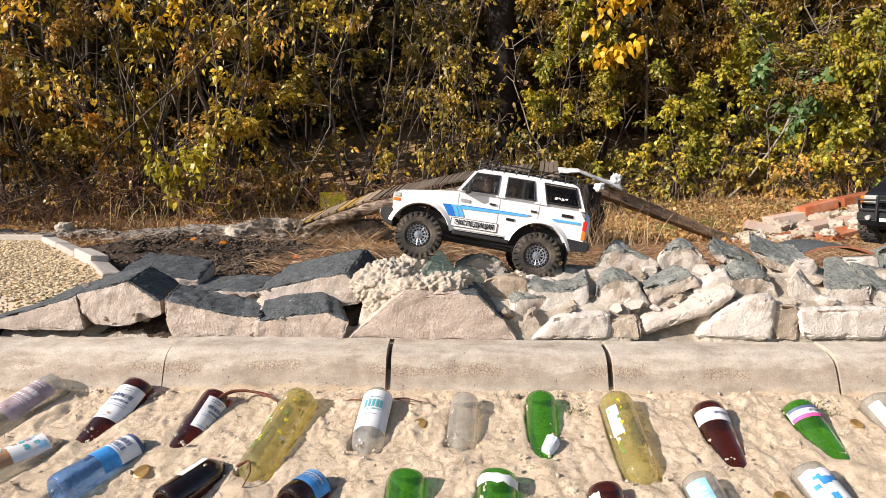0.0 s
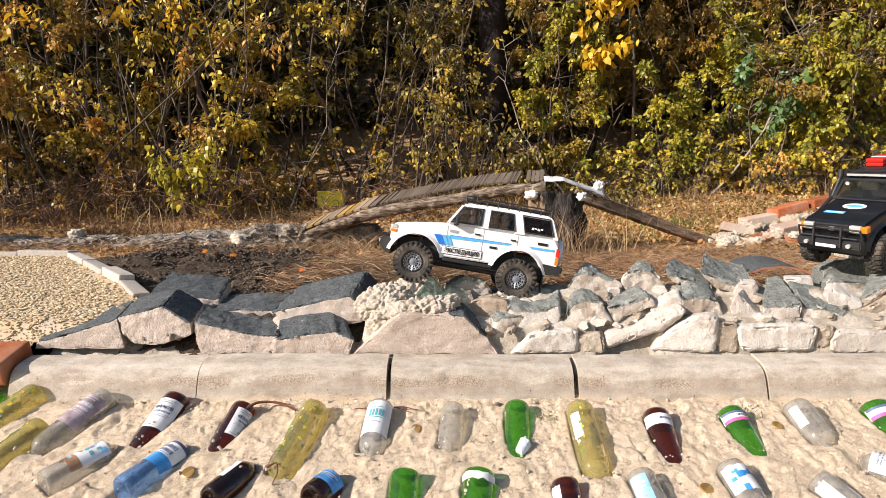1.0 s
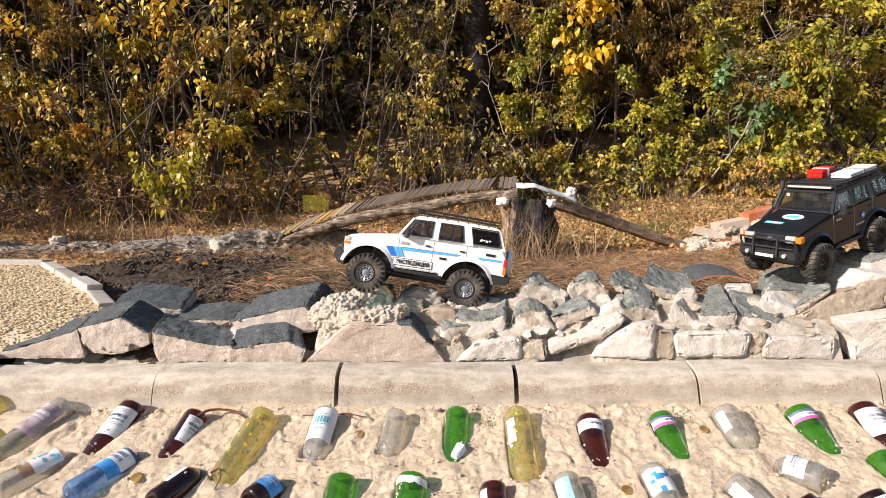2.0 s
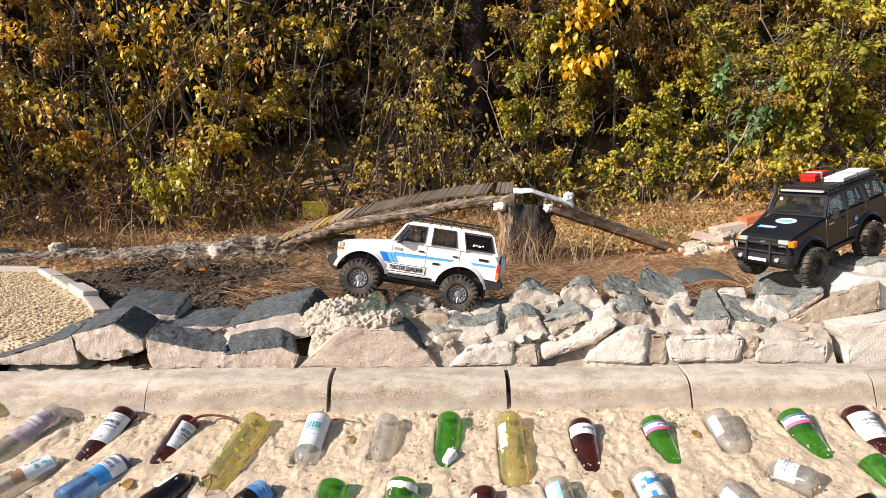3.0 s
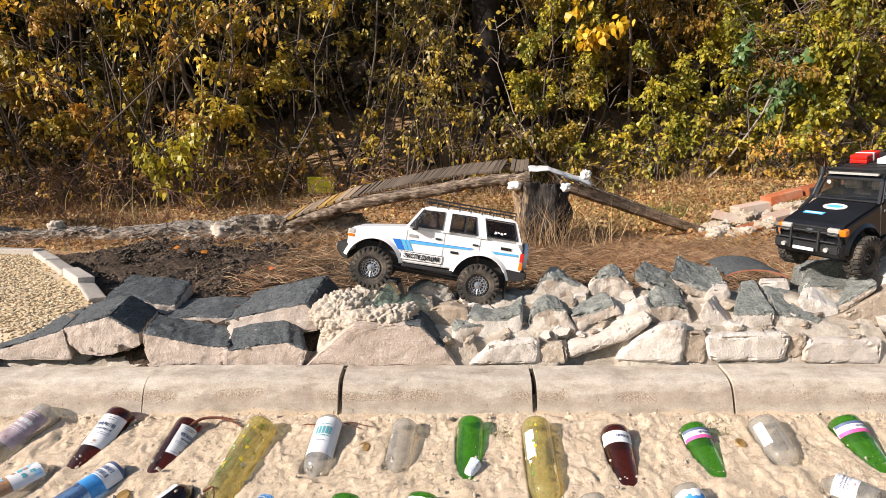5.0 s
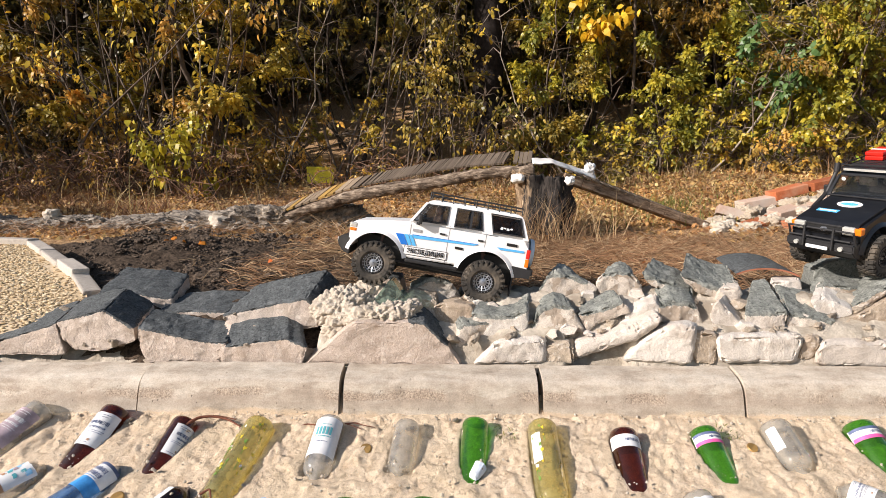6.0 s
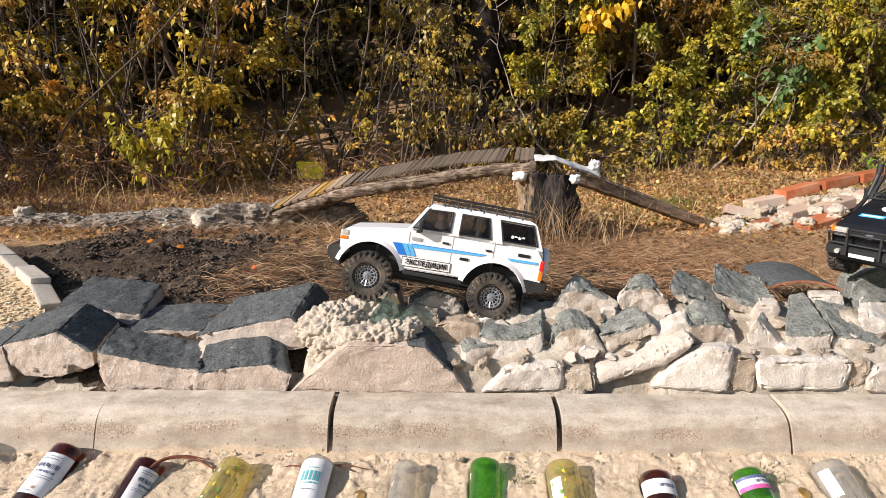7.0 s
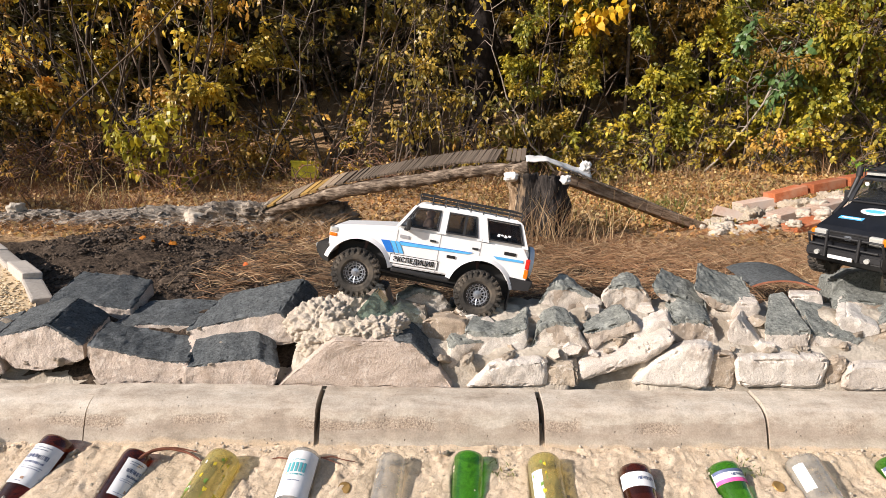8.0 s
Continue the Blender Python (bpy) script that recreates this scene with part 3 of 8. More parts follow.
def build_bed():
    xs = np.concatenate([np.arange(-2.4, -1.4, 0.012), np.arange(-1.4, 1.75, 0.0048), np.arange(1.75, 2.9, 0.012)])
    ys = np.arange(0.86, 1.31, 0.0048)
    ends = np.array([(b[1], b[2], b[3], b[4]) for b in BOTTLES])
    radius = np.array([b[5] for b in BOTTLES])
    up0, up1 = np.array([sunk_axis(b[0], b[5], b[7]) for b in BOTTLES]).T
    last = np.array([1.0 if b[0] in SHALLOW else 1.3 for b in BOTTLES])
    wide = np.hypot(ends[:, 2] - ends[:, 0], ends[:, 3] - ends[:, 1])
    reach = np.where([b[7] for b in BOTTLES], -1.0, 1 + 0.034 / wide)
    low_x, low_y = ends[:, 0] + (ends[:, 2] - ends[:, 0]) * reach, ends[:, 1] + (ends[:, 3] - ends[:, 1]) * reach
    low_x[reach < 0] = 99
    verts = []
    for y in ys:
        for x in xs:
            z = bed_z(y) + 0.004 * fbm((x, y, 2), 7.0) + 0.0012 * fbm((x, y, 5), 34.0) + 0.0014 * fbm((x, y, 7), 95.0)
            px, py = ends[:, 2] - ends[:, 0], ends[:, 3] - ends[:, 1]
            t = np.clip(((x - ends[:, 0]) * px + (y - ends[:, 1]) * py) / (px * px + py * py), 0, 1)
            d2 = np.hypot(ends[:, 0] + t * px - x, ends[:, 1] + t * py - y).min()
            free = min(1.0, max(0.0, (d2 - 0.036) / 0.03))
            z += free * (0.0022 * fbm((x, y, 5), 34.0) - 0.05 * max(0.0, 0.06 - abs(noise.noise((x * 21, y * 21, 31)))))
            lap = noise.noise((x * 9 + y * 8, y * 17 - x * 5, 40)) + 0.25 * noise.noise((x * 50, y * 50, 41))
            z += free * 0.0055 * min(1.0, max(0.0, lap / 0.10))
            drag = noise.noise((x * 46 - y * 14, y * 11 + x * 5, 6))
            z += free * 0.0032 * (1 - abs(drag) * 2.2) * max(0.0, 0.35 + noise.noise((x * 9, y * 9, 12)))
            clod = noise.noise((x * 62, y * 62, 8))
            z += free * 0.016 * max(0.0, clod - 0.30) * max(0.0, 0.4 + 1.4 * noise.noise((x * 6, y * 6, 21)))
            ridge = noise.noise((x * 16 + y * 9, y * 6, 4))
            z += free * 0.016 * max(0.0, 0.22 - abs(ridge)) * max(0.0, 0.3 + noise.noise((x * 7, y * 7, 9)))
            d = np.hypot(low_x - x, low_y - y).min()
            z += 0.009 * math.exp(-(d / 0.024) ** 2) * (1 + 0.25 * noise.noise((x * 25, y * 25, 2)))
            z += 0.0035 * math.exp(-((d2 - 0.042) / 0.018) ** 2)
            z += 0.012 * max(0.0, (y - 1.24) / 0.05) ** 2 * (0.6 + 0.5 * noise.noise((x * 14, 0, 1)))
            # each bottle lies in its own trough
            along = ((x - ends[:, 0]) * px + (y - ends[:, 1]) * py) / (px * px + py * py)
            off = np.abs((x - ends[:, 0]) * py - (y - ends[:, 1]) * px) / np.hypot(px, py)
            crest = up0 + (up1 - up0) * along + np.sqrt(np.maximum(radius ** 2 - off ** 2, 0))
            inside = (off < radius) & (along > -0.02) & (along < last) & (crest > 0.001)
            if inside.any():
                floor = bed_z(y) + up0 + (up1 - up0) * along - np.sqrt(np.maximum(radius ** 2 - off ** 2, 0)) * 1.06 - 0.002
                z = min(z, np.maximum(floor, bed_z(y) - 0.35 * radius)[inside].min())
            verts.append((x, y, z))
    nx, ny = len(xs), len(ys)
    faces = [(j * nx + i, j * nx + i + 1, (j + 1) * nx + i + 1, (j + 1) * nx + i) for j in range(ny - 1) for i in range(nx - 1)]
    k = len(verts)
    for x in xs:
        verts.append((x, 0.84, bed_z(0.86) - 0.12))
    faces += [(k + i, k + i + 1, i + 1, i) for i in range(nx - 1)]
    ob = mesh_arrays("mortar_bed", verts, faces, M_MORTAR, True)
    tagged(ob, "sandy beige mortar slope trowelled round half-sunk bottles", "paving", kind="structure")


build_bed()

GLASS = {
    "clear": bottle_glass("clear_glass", (0.80, 0.80, 0.77), (0.72, 0.70, 0.65), 0.36), "milky": bottle_glass("milky_glass", (0.80, 0.81, 0.80), (0.72, 0.72, 0.70), 0.45),
    "brown": bottle_glass("brown_glass", (0.42, 0.16, 0.07), (0.075, 0.020, 0.010), 0.45), "dark": bottle_glass("dark_brown_glass", (0.28, 0.13, 0.08), (0.030, 0.014, 0.010), 0.60),
    "green": bottle_glass("green_glass", (0.30, 0.64, 0.13), (0.09, 0.33, 0.025), 0.36), "yellow": bottle_glass("pale_yellow_glass", (0.79, 0.74, 0.43), (0.66, 0.60, 0.25), 0.36),
    "blue": bottle_glass("blue_glass", (0.55, 0.72, 0.92), (0.16, 0.33, 0.66), 0.42),
}
P_WHITE = plain("label_white", (0.74, 0.74, 0.74), 0.6, wear=0.1)
P_PURPLE = plain("label_purple", (0.40, 0.31, 0.34), 0.6, wear=0.3)
P_BLUE = plain("label_blue", (0.05, 0.28, 0.66), 0.5, wear=0.3)
P_LBLUE = plain("label_light_blue", (0.30, 0.58, 0.80), 0.5, wear=0.25)
P_TEAL = plain("label_teal", (0.10, 0.38, 0.42), 0.5)
P_PINK = plain("label_pink", (0.72, 0.10, 0.32), 0.5)
P_NAVY = plain("label_navy", (0.10, 0.13, 0.24), 0.5, wear=0.3)
P_RUST = plain("label_rust", (0.42, 0.23, 0.12), 0.5, wear=0.3)
P_SPLASH = grainy("mortar_splash", (0.46, 0.37, 0.27), (0.74, 0.63, 0.50), 120, 0.95, 0.8, 0.002)
P_FOIL = grainy("white_foil", (0.50, 0.60, 0.72), (0.80, 0.82, 0.84), 60, 0.4, 0.5, 0.002)
P_LEAF = plain("label_green", (0.16, 0.30, 0.05), 0.5, wear=0.2)
P_FLECK = plain("label_yellow", (0.75, 0.58, 0.04), 0.5, wear=0.2)
BOTTLE_WORDS = {"clear": "clear glass bottle", "milky": "milky white glass bottle", "brown": "brown glass bottle", "dark": "dark brown glass bottle",
                "green": "green glass bottle", "yellow": "pale yellow glass bottle", "blue": "light blue glass bottle"}
LABEL_WORDS = {"purple": "with a purple paper label", "picture": "with a worn picture label", "white": "with a white paper label", "bluewhite": "with a blue and white label",
               "side": "with a white label on its side", "flecks": "with yellow painted flowers", "tealwhite": "with a white and teal label", "blue": "with a blue label", "": "without a label",
               "foil": "with white foil at its neck", "cap": "with a white painted base", "strip": "with a white strip label and yellow flowers", "band": "with a white band label",
               "lightblue": "with a light blue label", "corner": "with a white corner label", "pinkband": "with a white and pink band label", "bluepatch": "with a patchy blue and white label", "whiteedge": "with a torn white label"}


MIRROR = [0.0]


def patch(parent, name, mt, r, x0, x1, a0, a1, lift=0.0007, n=10, ragged=0.0, label=""):
    """A paper patch wrapped on the bottle between two lengths and two angles from the top (degrees)."""
    if MIRROR[0]:
        x0, x1 = MIRROR[0] - x1, MIRROR[0] - x0
    bm = bmesh.new()
    rows = []
    k = 5
    for h in (r + lift, r + lift - 0.0005):
        for j in range(k + 1):
            row = []
            for i in range(n + 1):
                a = radians(a0 + (a1 - a0) * i / n)
                x = x0 + (x1 - x0) * j / k
                if ragged and j in (0, k):
                    x += ragged * noise.noise((i * 0.9, j, x0 * 90))
                row.append(bm.verts.new((x, h * math.sin(a), h * math.cos(a))))
            rows.append(row)
    for base in (0, k + 1):
        for j in range(k):
            for i in range(n):
                f = [rows[base + j][i], rows[base + j][i + 1], rows[base + j + 1][i + 1], rows[base + j + 1][i]]
                bm.faces.new(f if base else f[::-1])
    bmesh.ops.recalc_face_normals(bm, faces=bm.faces)
    return part(name, bm, mt, parent, label, True)


def print_line(parent, mt, r, x, h, a0, a1, seed):
    """One line of unreadable print: a row of small dashes of uneven width in one mesh."""
    if MIRROR[0]:
        x = MIRROR[0] - x - h
    bm = bmesh.new()
    rr = random.Random(seed)
    a = a0
    while a < a1:
        w = rr.uniform(0.7, 2.2) * 1.6
        e = min(a + w, a1)
        lo, hi = x + h * rr.choice((0, 0, 0.15)), x + h * rr.choice((1, 1, 0.8))
        q = [bm.verts.new((xx, (r + 0.0013) * math.sin(radians(t)), (r + 0.0013) * math.cos(radians(t)))) for xx, t in ((lo, a), (lo, e), (hi, e), (hi, a))]
        bm.faces.new(q)
        a = e + rr.choice((0.8, 0.8, 2.6))
    return part("print_bar", bm, mt, parent)


def add_label(b, style, r, length):
    u = length / 0.17
    if style in ("purple", "white", "side", "tealwhite", "blue", "lightblue", "bluepatch", "whiteedge"):
        mt = {"purple": P_PURPLE, "blue": P_BLUE, "lightblue": P_LBLUE}.get(style, P_WHITE)
        a0, a1 = {"side": (5, 100), "whiteedge": (-95, -35), "lightblue": (-80, -5), "bluepatch": (-75, 75)}.get(style, (-75, 75))
        lab = patch(b, "label", mt, r, (0.014 if style == "tealwhite" else 0.025) * u, (0.125 if style == "tealwhite" else 0.105) * u, a0, a1, ragged=0.004 if style in ("bluepatch", "whiteedge") else 0.0006)
        ink = {"tealwhite": P_TEAL, "purple": P_WHITE, "blue": P_WHITE, "lightblue": P_WHITE, "bluepatch": P_BLUE}.get(style, P_NAVY)
        c = (a0 + a1) / 2
        w = (a1 - a0)
        if style in ("bluepatch", "whiteedge"):
            rnd = random.Random(int(r * 1e5))
            for i in range(9):
                x, a = rnd.uniform(0.03, 0.095) * u, rnd.uniform(a0 + 8, a1 - 20)
                patch(lab, "print_patch", ink if style == "bluepatch" else P_WHITE, r, x, x + rnd.uniform(0.005, 0.014), a, a + rnd.uniform(8, 22), 0.0012, 4, 0.002)
        elif style == "tealwhite":
            for i in range(5):
                patch(lab, "print_bar", ink, r, 0.045 * u, 0.068 * u, c - 34 + i * 14, c - 25 + i * 14, 0.0012, 3)
            print_line(lab, P_NAVY, r, 0.088 * u, 0.002 * u, c - 24, c + 22, 4)
            print_line(lab, ink, r, 0.072 * u, 0.004 * u, c - 34, c + 32, 5)
            print_line(lab, ink, r, 0.036 * u, 0.003 * u, c - 24, c + 24, 6)
        else:
            for i, (x, h, p, q) in enumerate(((0.031, 0.0018, 0.30, 0.26), (0.036, 0.0018, 0.30, 0.20), (0.046, 0.009, 0.30, 0.32), (0.060, 0.005, 0.18, 0.30), (0.070, 0.0014, 0.34, 0.34), (0.074, 0.0014, 0.34, 0.30), (0.090, 0.006, -0.05, 0.12), (0.099, 0.0014, 0.30, 0.1))):
                print_line(lab, ink if i != 6 else P_RUST, r, x * u, h * u, c - w * p, c + w * q, i + int(r * 1e4))
    elif style in ("band", "pinkband"):
        lab = patch(b, "label", P_WHITE, r, 0.022 * u, 0.052 * u, -85, 85)
        if style == "pinkband":
            patch(lab, "print_bar", P_PINK, r, 0.043 * u, 0.052 * u, -80, 80, 0.0012)
            patch(lab, "print_bar", P_NAVY, r, 0.022 * u, 0.029 * u, -80, 80, 0.0012)
        print_line(lab, P_NAVY, r, 0.032 * u, 0.007 * u, -12, 48, 7)
    elif style == "bluewhite":
        lab = patch(b, "label", P_WHITE, r, 0.012 * u, 0.055 * u, -78, 78)
        patch(b, "label", P_BLUE, r, 0.055 * u, 0.090 * u, -78, 78)
        patch(b, "label", P_NAVY, r, 0.004 * u, 0.0115 * u, -70, 70)
        print_line(lab, P_NAVY, r, 0.020 * u, 0.012 * u, -34, 44, 31)
        print_line(lab, P_NAVY, r, 0.036 * u, 0.011 * u, -36, 40, 32)
        print_line(lab, P_BLUE, r, 0.050 * u, 0.0025 * u, -30, 36, 33)
    elif style == "picture":
        lab = patch(b, "label", P_WHITE, r, 0.015 * u, 0.085 * u, -60, 70, ragged=0.003)
        patch(b, "label", P_RUST, r, 0.085 * u, 0.112 * u, -60, 70, ragged=0.002)
        rnd = random.Random(5)
        for i in range(16):
            x, a = rnd.uniform(0.02, 0.095) * u, rnd.uniform(-50, 45)
            patch(lab, "print_patch", rnd.choice([P_WHITE, P_LBLUE, P_RUST, P_TEAL, P_PURPLE]), r, x, x + rnd.uniform(0.006, 0.016), a, a + rnd.uniform(10, 24), 0.0012, 4, 0.003)
    elif style == "corner":
        patch(b, "label", P_WHITE, r, 0.030 * u, 0.105 * u, -72, -34, ragged=0.003)
    elif style in ("flecks", "strip"):
        rnd = random.Random(8)
        for i in range(30 if style == "flecks" else 12):
            x, a = rnd.uniform(0.015, 0.125) * u, rnd.uniform(-60, 60) if style == "flecks" else rnd.uniform(-60, -10)
            w = rnd.uniform(0.004, 0.009)
            patch(b, "painted_flower", rnd.choice([P_FLECK, P_FLECK, P_WHITE, P_LEAF]), r, x, x + w, a, a + w * 1500 * rnd.uniform(0.7, 1.2), 0.0008, 6, 0.007)
            if i % 3 == 0:
                patch(b, "painted_stem", P_LEAF, r, x, x + rnd.uniform(0.015, 0.03), a + 3, a + 5, 0.0007, 2)
        if style == "strip":
            patch(b, "label", P_WHITE, r, 0.035 * u, 0.095 * u, -62, -22, ragged=0.002)


def bottle(kind, x0, y0, x1, y1, r, style, base_low):
    """A bottle sunk in the bed to about its axis."""
    h0, h1 = sunk_axis(kind, r, base_low)
    if base_low:
        x0, y0, x1, y1, h0, h1 = x1, y1, x0, y0, h1, h0
    a, e = Vector((x0, y0, bed_z(y0) + h0)), Vector((x1, y1, bed_z(y1) + h1))
    d = e - a
    vis = d.length
    fwd = d.normalized()
    up = (Vector((0, -math.sin(BED_TILT), math.cos(BED_TILT))) - fwd * Vector((0, -math.sin(BED_TILT), math.cos(BED_TILT))).dot(fwd)).normalized()
    left = up.cross(fwd)
    m = Matrix(((fwd.x, left.x, up.x, a.x), (fwd.y, left.y, up.y, a.y), (fwd.z, left.z, up.z, a.z), (0, 0, 0, 1)))
    b = thing("bottle", BOTTLE_WORDS[kind] + " " + LABEL_WORDS[style], "bottle", "bottles in the mortar bed", m)
    start = 0.0
    if base_low or kind in SHALLOW:
        end = [(vis - r * 0.95, r), (vis - r * 0.7, r * 0.97), (vis - r * 0.4, r * 0.86), (vis - r * 0.15, r * 0.68), (vis, r * 0.48), (vis + r * 0.25, r * 0.36), (vis + r * 0.3, 0.0)]
    else:
        end = [(vis * 1.06, r), (vis * 1.06 + r * 0.6, r * 0.78), (vis * 1.06 + r, r * 0.36), (vis * 1.06 + r, 0.0)]
    prof = [(start + 0.012, 0.0), (start + 0.008, r * 0.35), (start + 0.002, r * 0.66), (start, r * 0.78), (start + 0.003, r * 0.92), (start + 0.010, r * 0.985), (start + 0.016, r)] + end
    bm = bmesh.new()
    lathe(bm, prof, 28)
    bmesh.ops.remove_doubles(bm, verts=bm.verts, dist=1e-5)
    bmesh.ops.recalc_face_normals(bm, faces=bm.faces)
    g = part("glass", bm, GLASS[kind], b, "", True)
    if base_low:
        bm = bmesh.new()
        for i in range(26):
            t = 2 * math.pi * i / 26
            c = Vector((start + 0.001, r * 0.84 * math.sin(t), r * 0.84 * math.cos(t)))
            bmesh.ops.create_icosphere(bm, subdivisions=1, radius=0.0016, matrix=Matrix.Translation(c))
        part("knurled_base", bm, GLASS[kind], b, "", True)
    if style == "foil":
        # a crumpled foil cap lies on the mortar where the neck goes in
        bm = bmesh.new()
        lathe(bm, [(-0.020, 0.0), (-0.020, 0.0085), (-0.012, 0.0120), (0.006, 0.0145), (0.020, 0.0150), (0.022, 0.0)], 16, m=m.inverted() @ Matrix.Translation((0.232, 1.071, bed_z(1.071) + 0.009)) @ Matrix.Rotation(radians(60), 4, "Z") @ Matrix.Rotation(radians(-16), 4, "Y"))
        for v in bm.verts:
            v.co += noise.noise_vector(v.co * 160) * 0.0022
        part("neck_foil", bm, P_FOIL, b, "pale blue-white foil cap")
    elif style == "cap":
        patch(b, "painted_base", P_WHITE, r, start + 0.014, 0.030, -85, 85, 0.0008, ragged=0.004)
    elif style:
        MIRROR[0] = vis * 0.97 if base_low else 0.0
        add_label(b, style, r, vis)
        MIRROR[0] = 0.0
    rr = random.Random(int(abs(x0) * 1e4))
    for k in range(6 if style == "foil" else rr.choice((0, 1, 1, 2, 3))):
        x, a = rr.uniform(0.1, 0.95) * vis, rr.choice((-1, 1)) * rr.uniform(15, 85)
        bm = bmesh.new()
        for q in range(rr.randint(1, 4)):
            w = rr.uniform(0.0012, 0.0036)
            t = radians(a + rr.uniform(-7, 7))
            bmesh.ops.create_icosphere(bm, subdivisions=1, radius=1, matrix=Matrix.Translation((x + rr.uniform(-0.006, 0.006), r * math.sin(t), r * math.cos(t))) @ Matrix.Rotation(-t, 4, "X") @ Matrix.Diagonal((w * 1.5, w, w * 0.35, 1)))
        for v in bm.verts:
            v.co += Vector((rr.uniform(-1, 1), rr.uniform(-1, 1), rr.uniform(-0.4, 0.4))) * 0.0005
        part("mortar_splash", bm, P_SPLASH, b, "", True)
    return b


for row in BOTTLES:
    bottle(*row)


def crown_cap(x, y, wide, tilt):
    bm = bmesh.new()
    lathe(bm, [(0, 0), (0.0, wide * 0.8), (-0.0015, wide * 0.95), (-0.005, wide), (-0.006, wide * 0.9), (-0.006, 0)], 21)
    for v in bm.verts:
        if v.co.x < -0.003 and (v.index % 2):
            v.co.y *= 0.95
            v.co.z *= 0.95
    ob = link_mesh("crown_disc", bm, M_BRASS, False)
    ob.matrix_world = Matrix.Translation((x, y, bed_z(y) + 0.009)) @ Matrix.Rotation(BED_TILT + radians(tilt), 4, "X") @ Matrix.Rotation(radians(-90), 4, "Y")
    return tagged(ob, "rusty brass-coloured crown cap pressed into mortar", "bottle cap", "caps in the mortar bed")


for x, y, w in ((-0.029, 1.136, 0.015), (-0.545, 0.998, 0.016), (0.623, 0.955, 0.015), (0.890, 1.150, 0.013)):
    crown_cap(x, y, w, 10)


def bed_crumbs():
    """Small dropped crumbs of mortar on the bed, thickest along the kerb."""
    rng = np.random.default_rng(31)
    t = (1 + 5 ** 0.5) / 2
    ico = np.array([(-1, t, 0), (1, t, 0), (-1, -t, 0), (1, -t, 0), (0, -1, t), (0, 1, t), (0, -1, -t), (0, 1, -t), (t, 0, -1), (t, 0, 1), (-t, 0, -1), (-t, 0, 1)], float) / 1.9
    tri = np.array([(0, 11, 5), (0, 5, 1), (0, 1, 7), (0, 7, 10), (0, 10, 11), (1, 5, 9), (5, 11, 4), (11, 10, 2), (10, 7, 6), (7, 1, 8), (3, 9, 4), (3, 4, 2), (3, 2, 6), (3, 6, 8), (3, 8, 9), (4, 9, 5), (2, 4, 11), (6, 2, 10), (8, 6, 7), (9, 8, 1)])
    V, F = [], []
    for k in range(2600):
        x = rng.uniform(-1.6, 2.2)
        y = 1.262 - abs(rng.normal()) * 0.03 if k % 3 == 0 else rng.uniform(0.88, 1.25)
        if k % 5 == 0:
            b = BOTTLES[rng.integers(len(BOTTLES))]
            x, y = b[3] + rng.normal() * 0.03, b[4] + rng.normal() * 0.025
        s = 0.0009 + 0.0036 * rng.random() ** 6
        V.append(ico * rng.uniform(0.7, 1.3, (12, 3)) * s + np.array([x, y, bed_z(y) + s * 0.4 + 0.006 + (0.010 if k % 5 == 0 else 0)]))
        F.append(tri + 12 * k)
    ob = mesh_arrays("mortar_crumbs", np.concatenate(V), np.concatenate(F), M_LUMP)
    tagged(ob, "scattered crumbs of beige mortar", "mortar", kind="stuff")


bed_crumbs()


def dry_stem(path, r, label):
    verts, faces = [], []
    P = np.array([(x, y, bed_z(y) + h) for x, y, h in path])
    u = np.linspace(0, 1, len(P))
    fine = np.linspace(0, 1, 22)
    P = np.stack([np.interp(fine, u, P[:, k]) for k in range(3)], 1)
    for k in range(3):
        P[1:-1] = (P[:-2] + 2 * P[1:-1] + P[2:]) / 4
    P = list(P)
    tube(verts, faces, P, np.linspace(r, r * 0.4, len(P)), 7)
    ob = mesh_arrays("dry_stem", verts, faces, M_ROOT, True)
    return tagged(ob, label, "twig", "dry stems on the bed")


M_ROOT = grainy("red_dry_stem", (0.10, 0.035, 0.02), (0.26, 0.10, 0.06), 60, 0.8, 0.6, 0.002)
dry_stem([(-0.476, 1.178, 0.030), (-0.455, 1.200, 0.032), (-0.425, 1.212, 0.026), (-0.385, 1.212, 0.018), (-0.350, 1.198, 0.010)], 0.0045, "dark red dry stem curling from a brown bottle")
dry_stem([(-0.476, 1.182, 0.030), (-0.450, 1.214, 0.024), (-0.415, 1.226, 0.016), (-0.37, 1.222, 0.010)], 0.003, "dark red dry stem curling from a brown bottle")
dry_stem([(-0.09, 1.200, 0.018), (-0.065, 1.204, 0.018), (-0.040, 1.200, 0.014), (-0.015, 1.200, 0.010)], 0.0018, "thin reddish dry stem on the mortar")
dry_stem([(-0.09, 1.204, 0.016), (-0.068, 1.196, 0.016), (-0.045, 1.190, 0.012)], 0.0016, "thin reddish dry stem on the mortar")
dry_stem([(-0.165, 1.206, 0.010), (-0.185, 1.209, 0.010), (-0.205, 1.205, 0.008)], 0.002, "thin reddish dry stem on the mortar")
dry_stem([(-0.358, 0.985, 0.03), (-0.340, 0.995, 0.035), (-0.330, 0.975, 0.028), (-0.338, 0.955, 0.015)], 0.0028, "black curled stem beside a dark bottle")


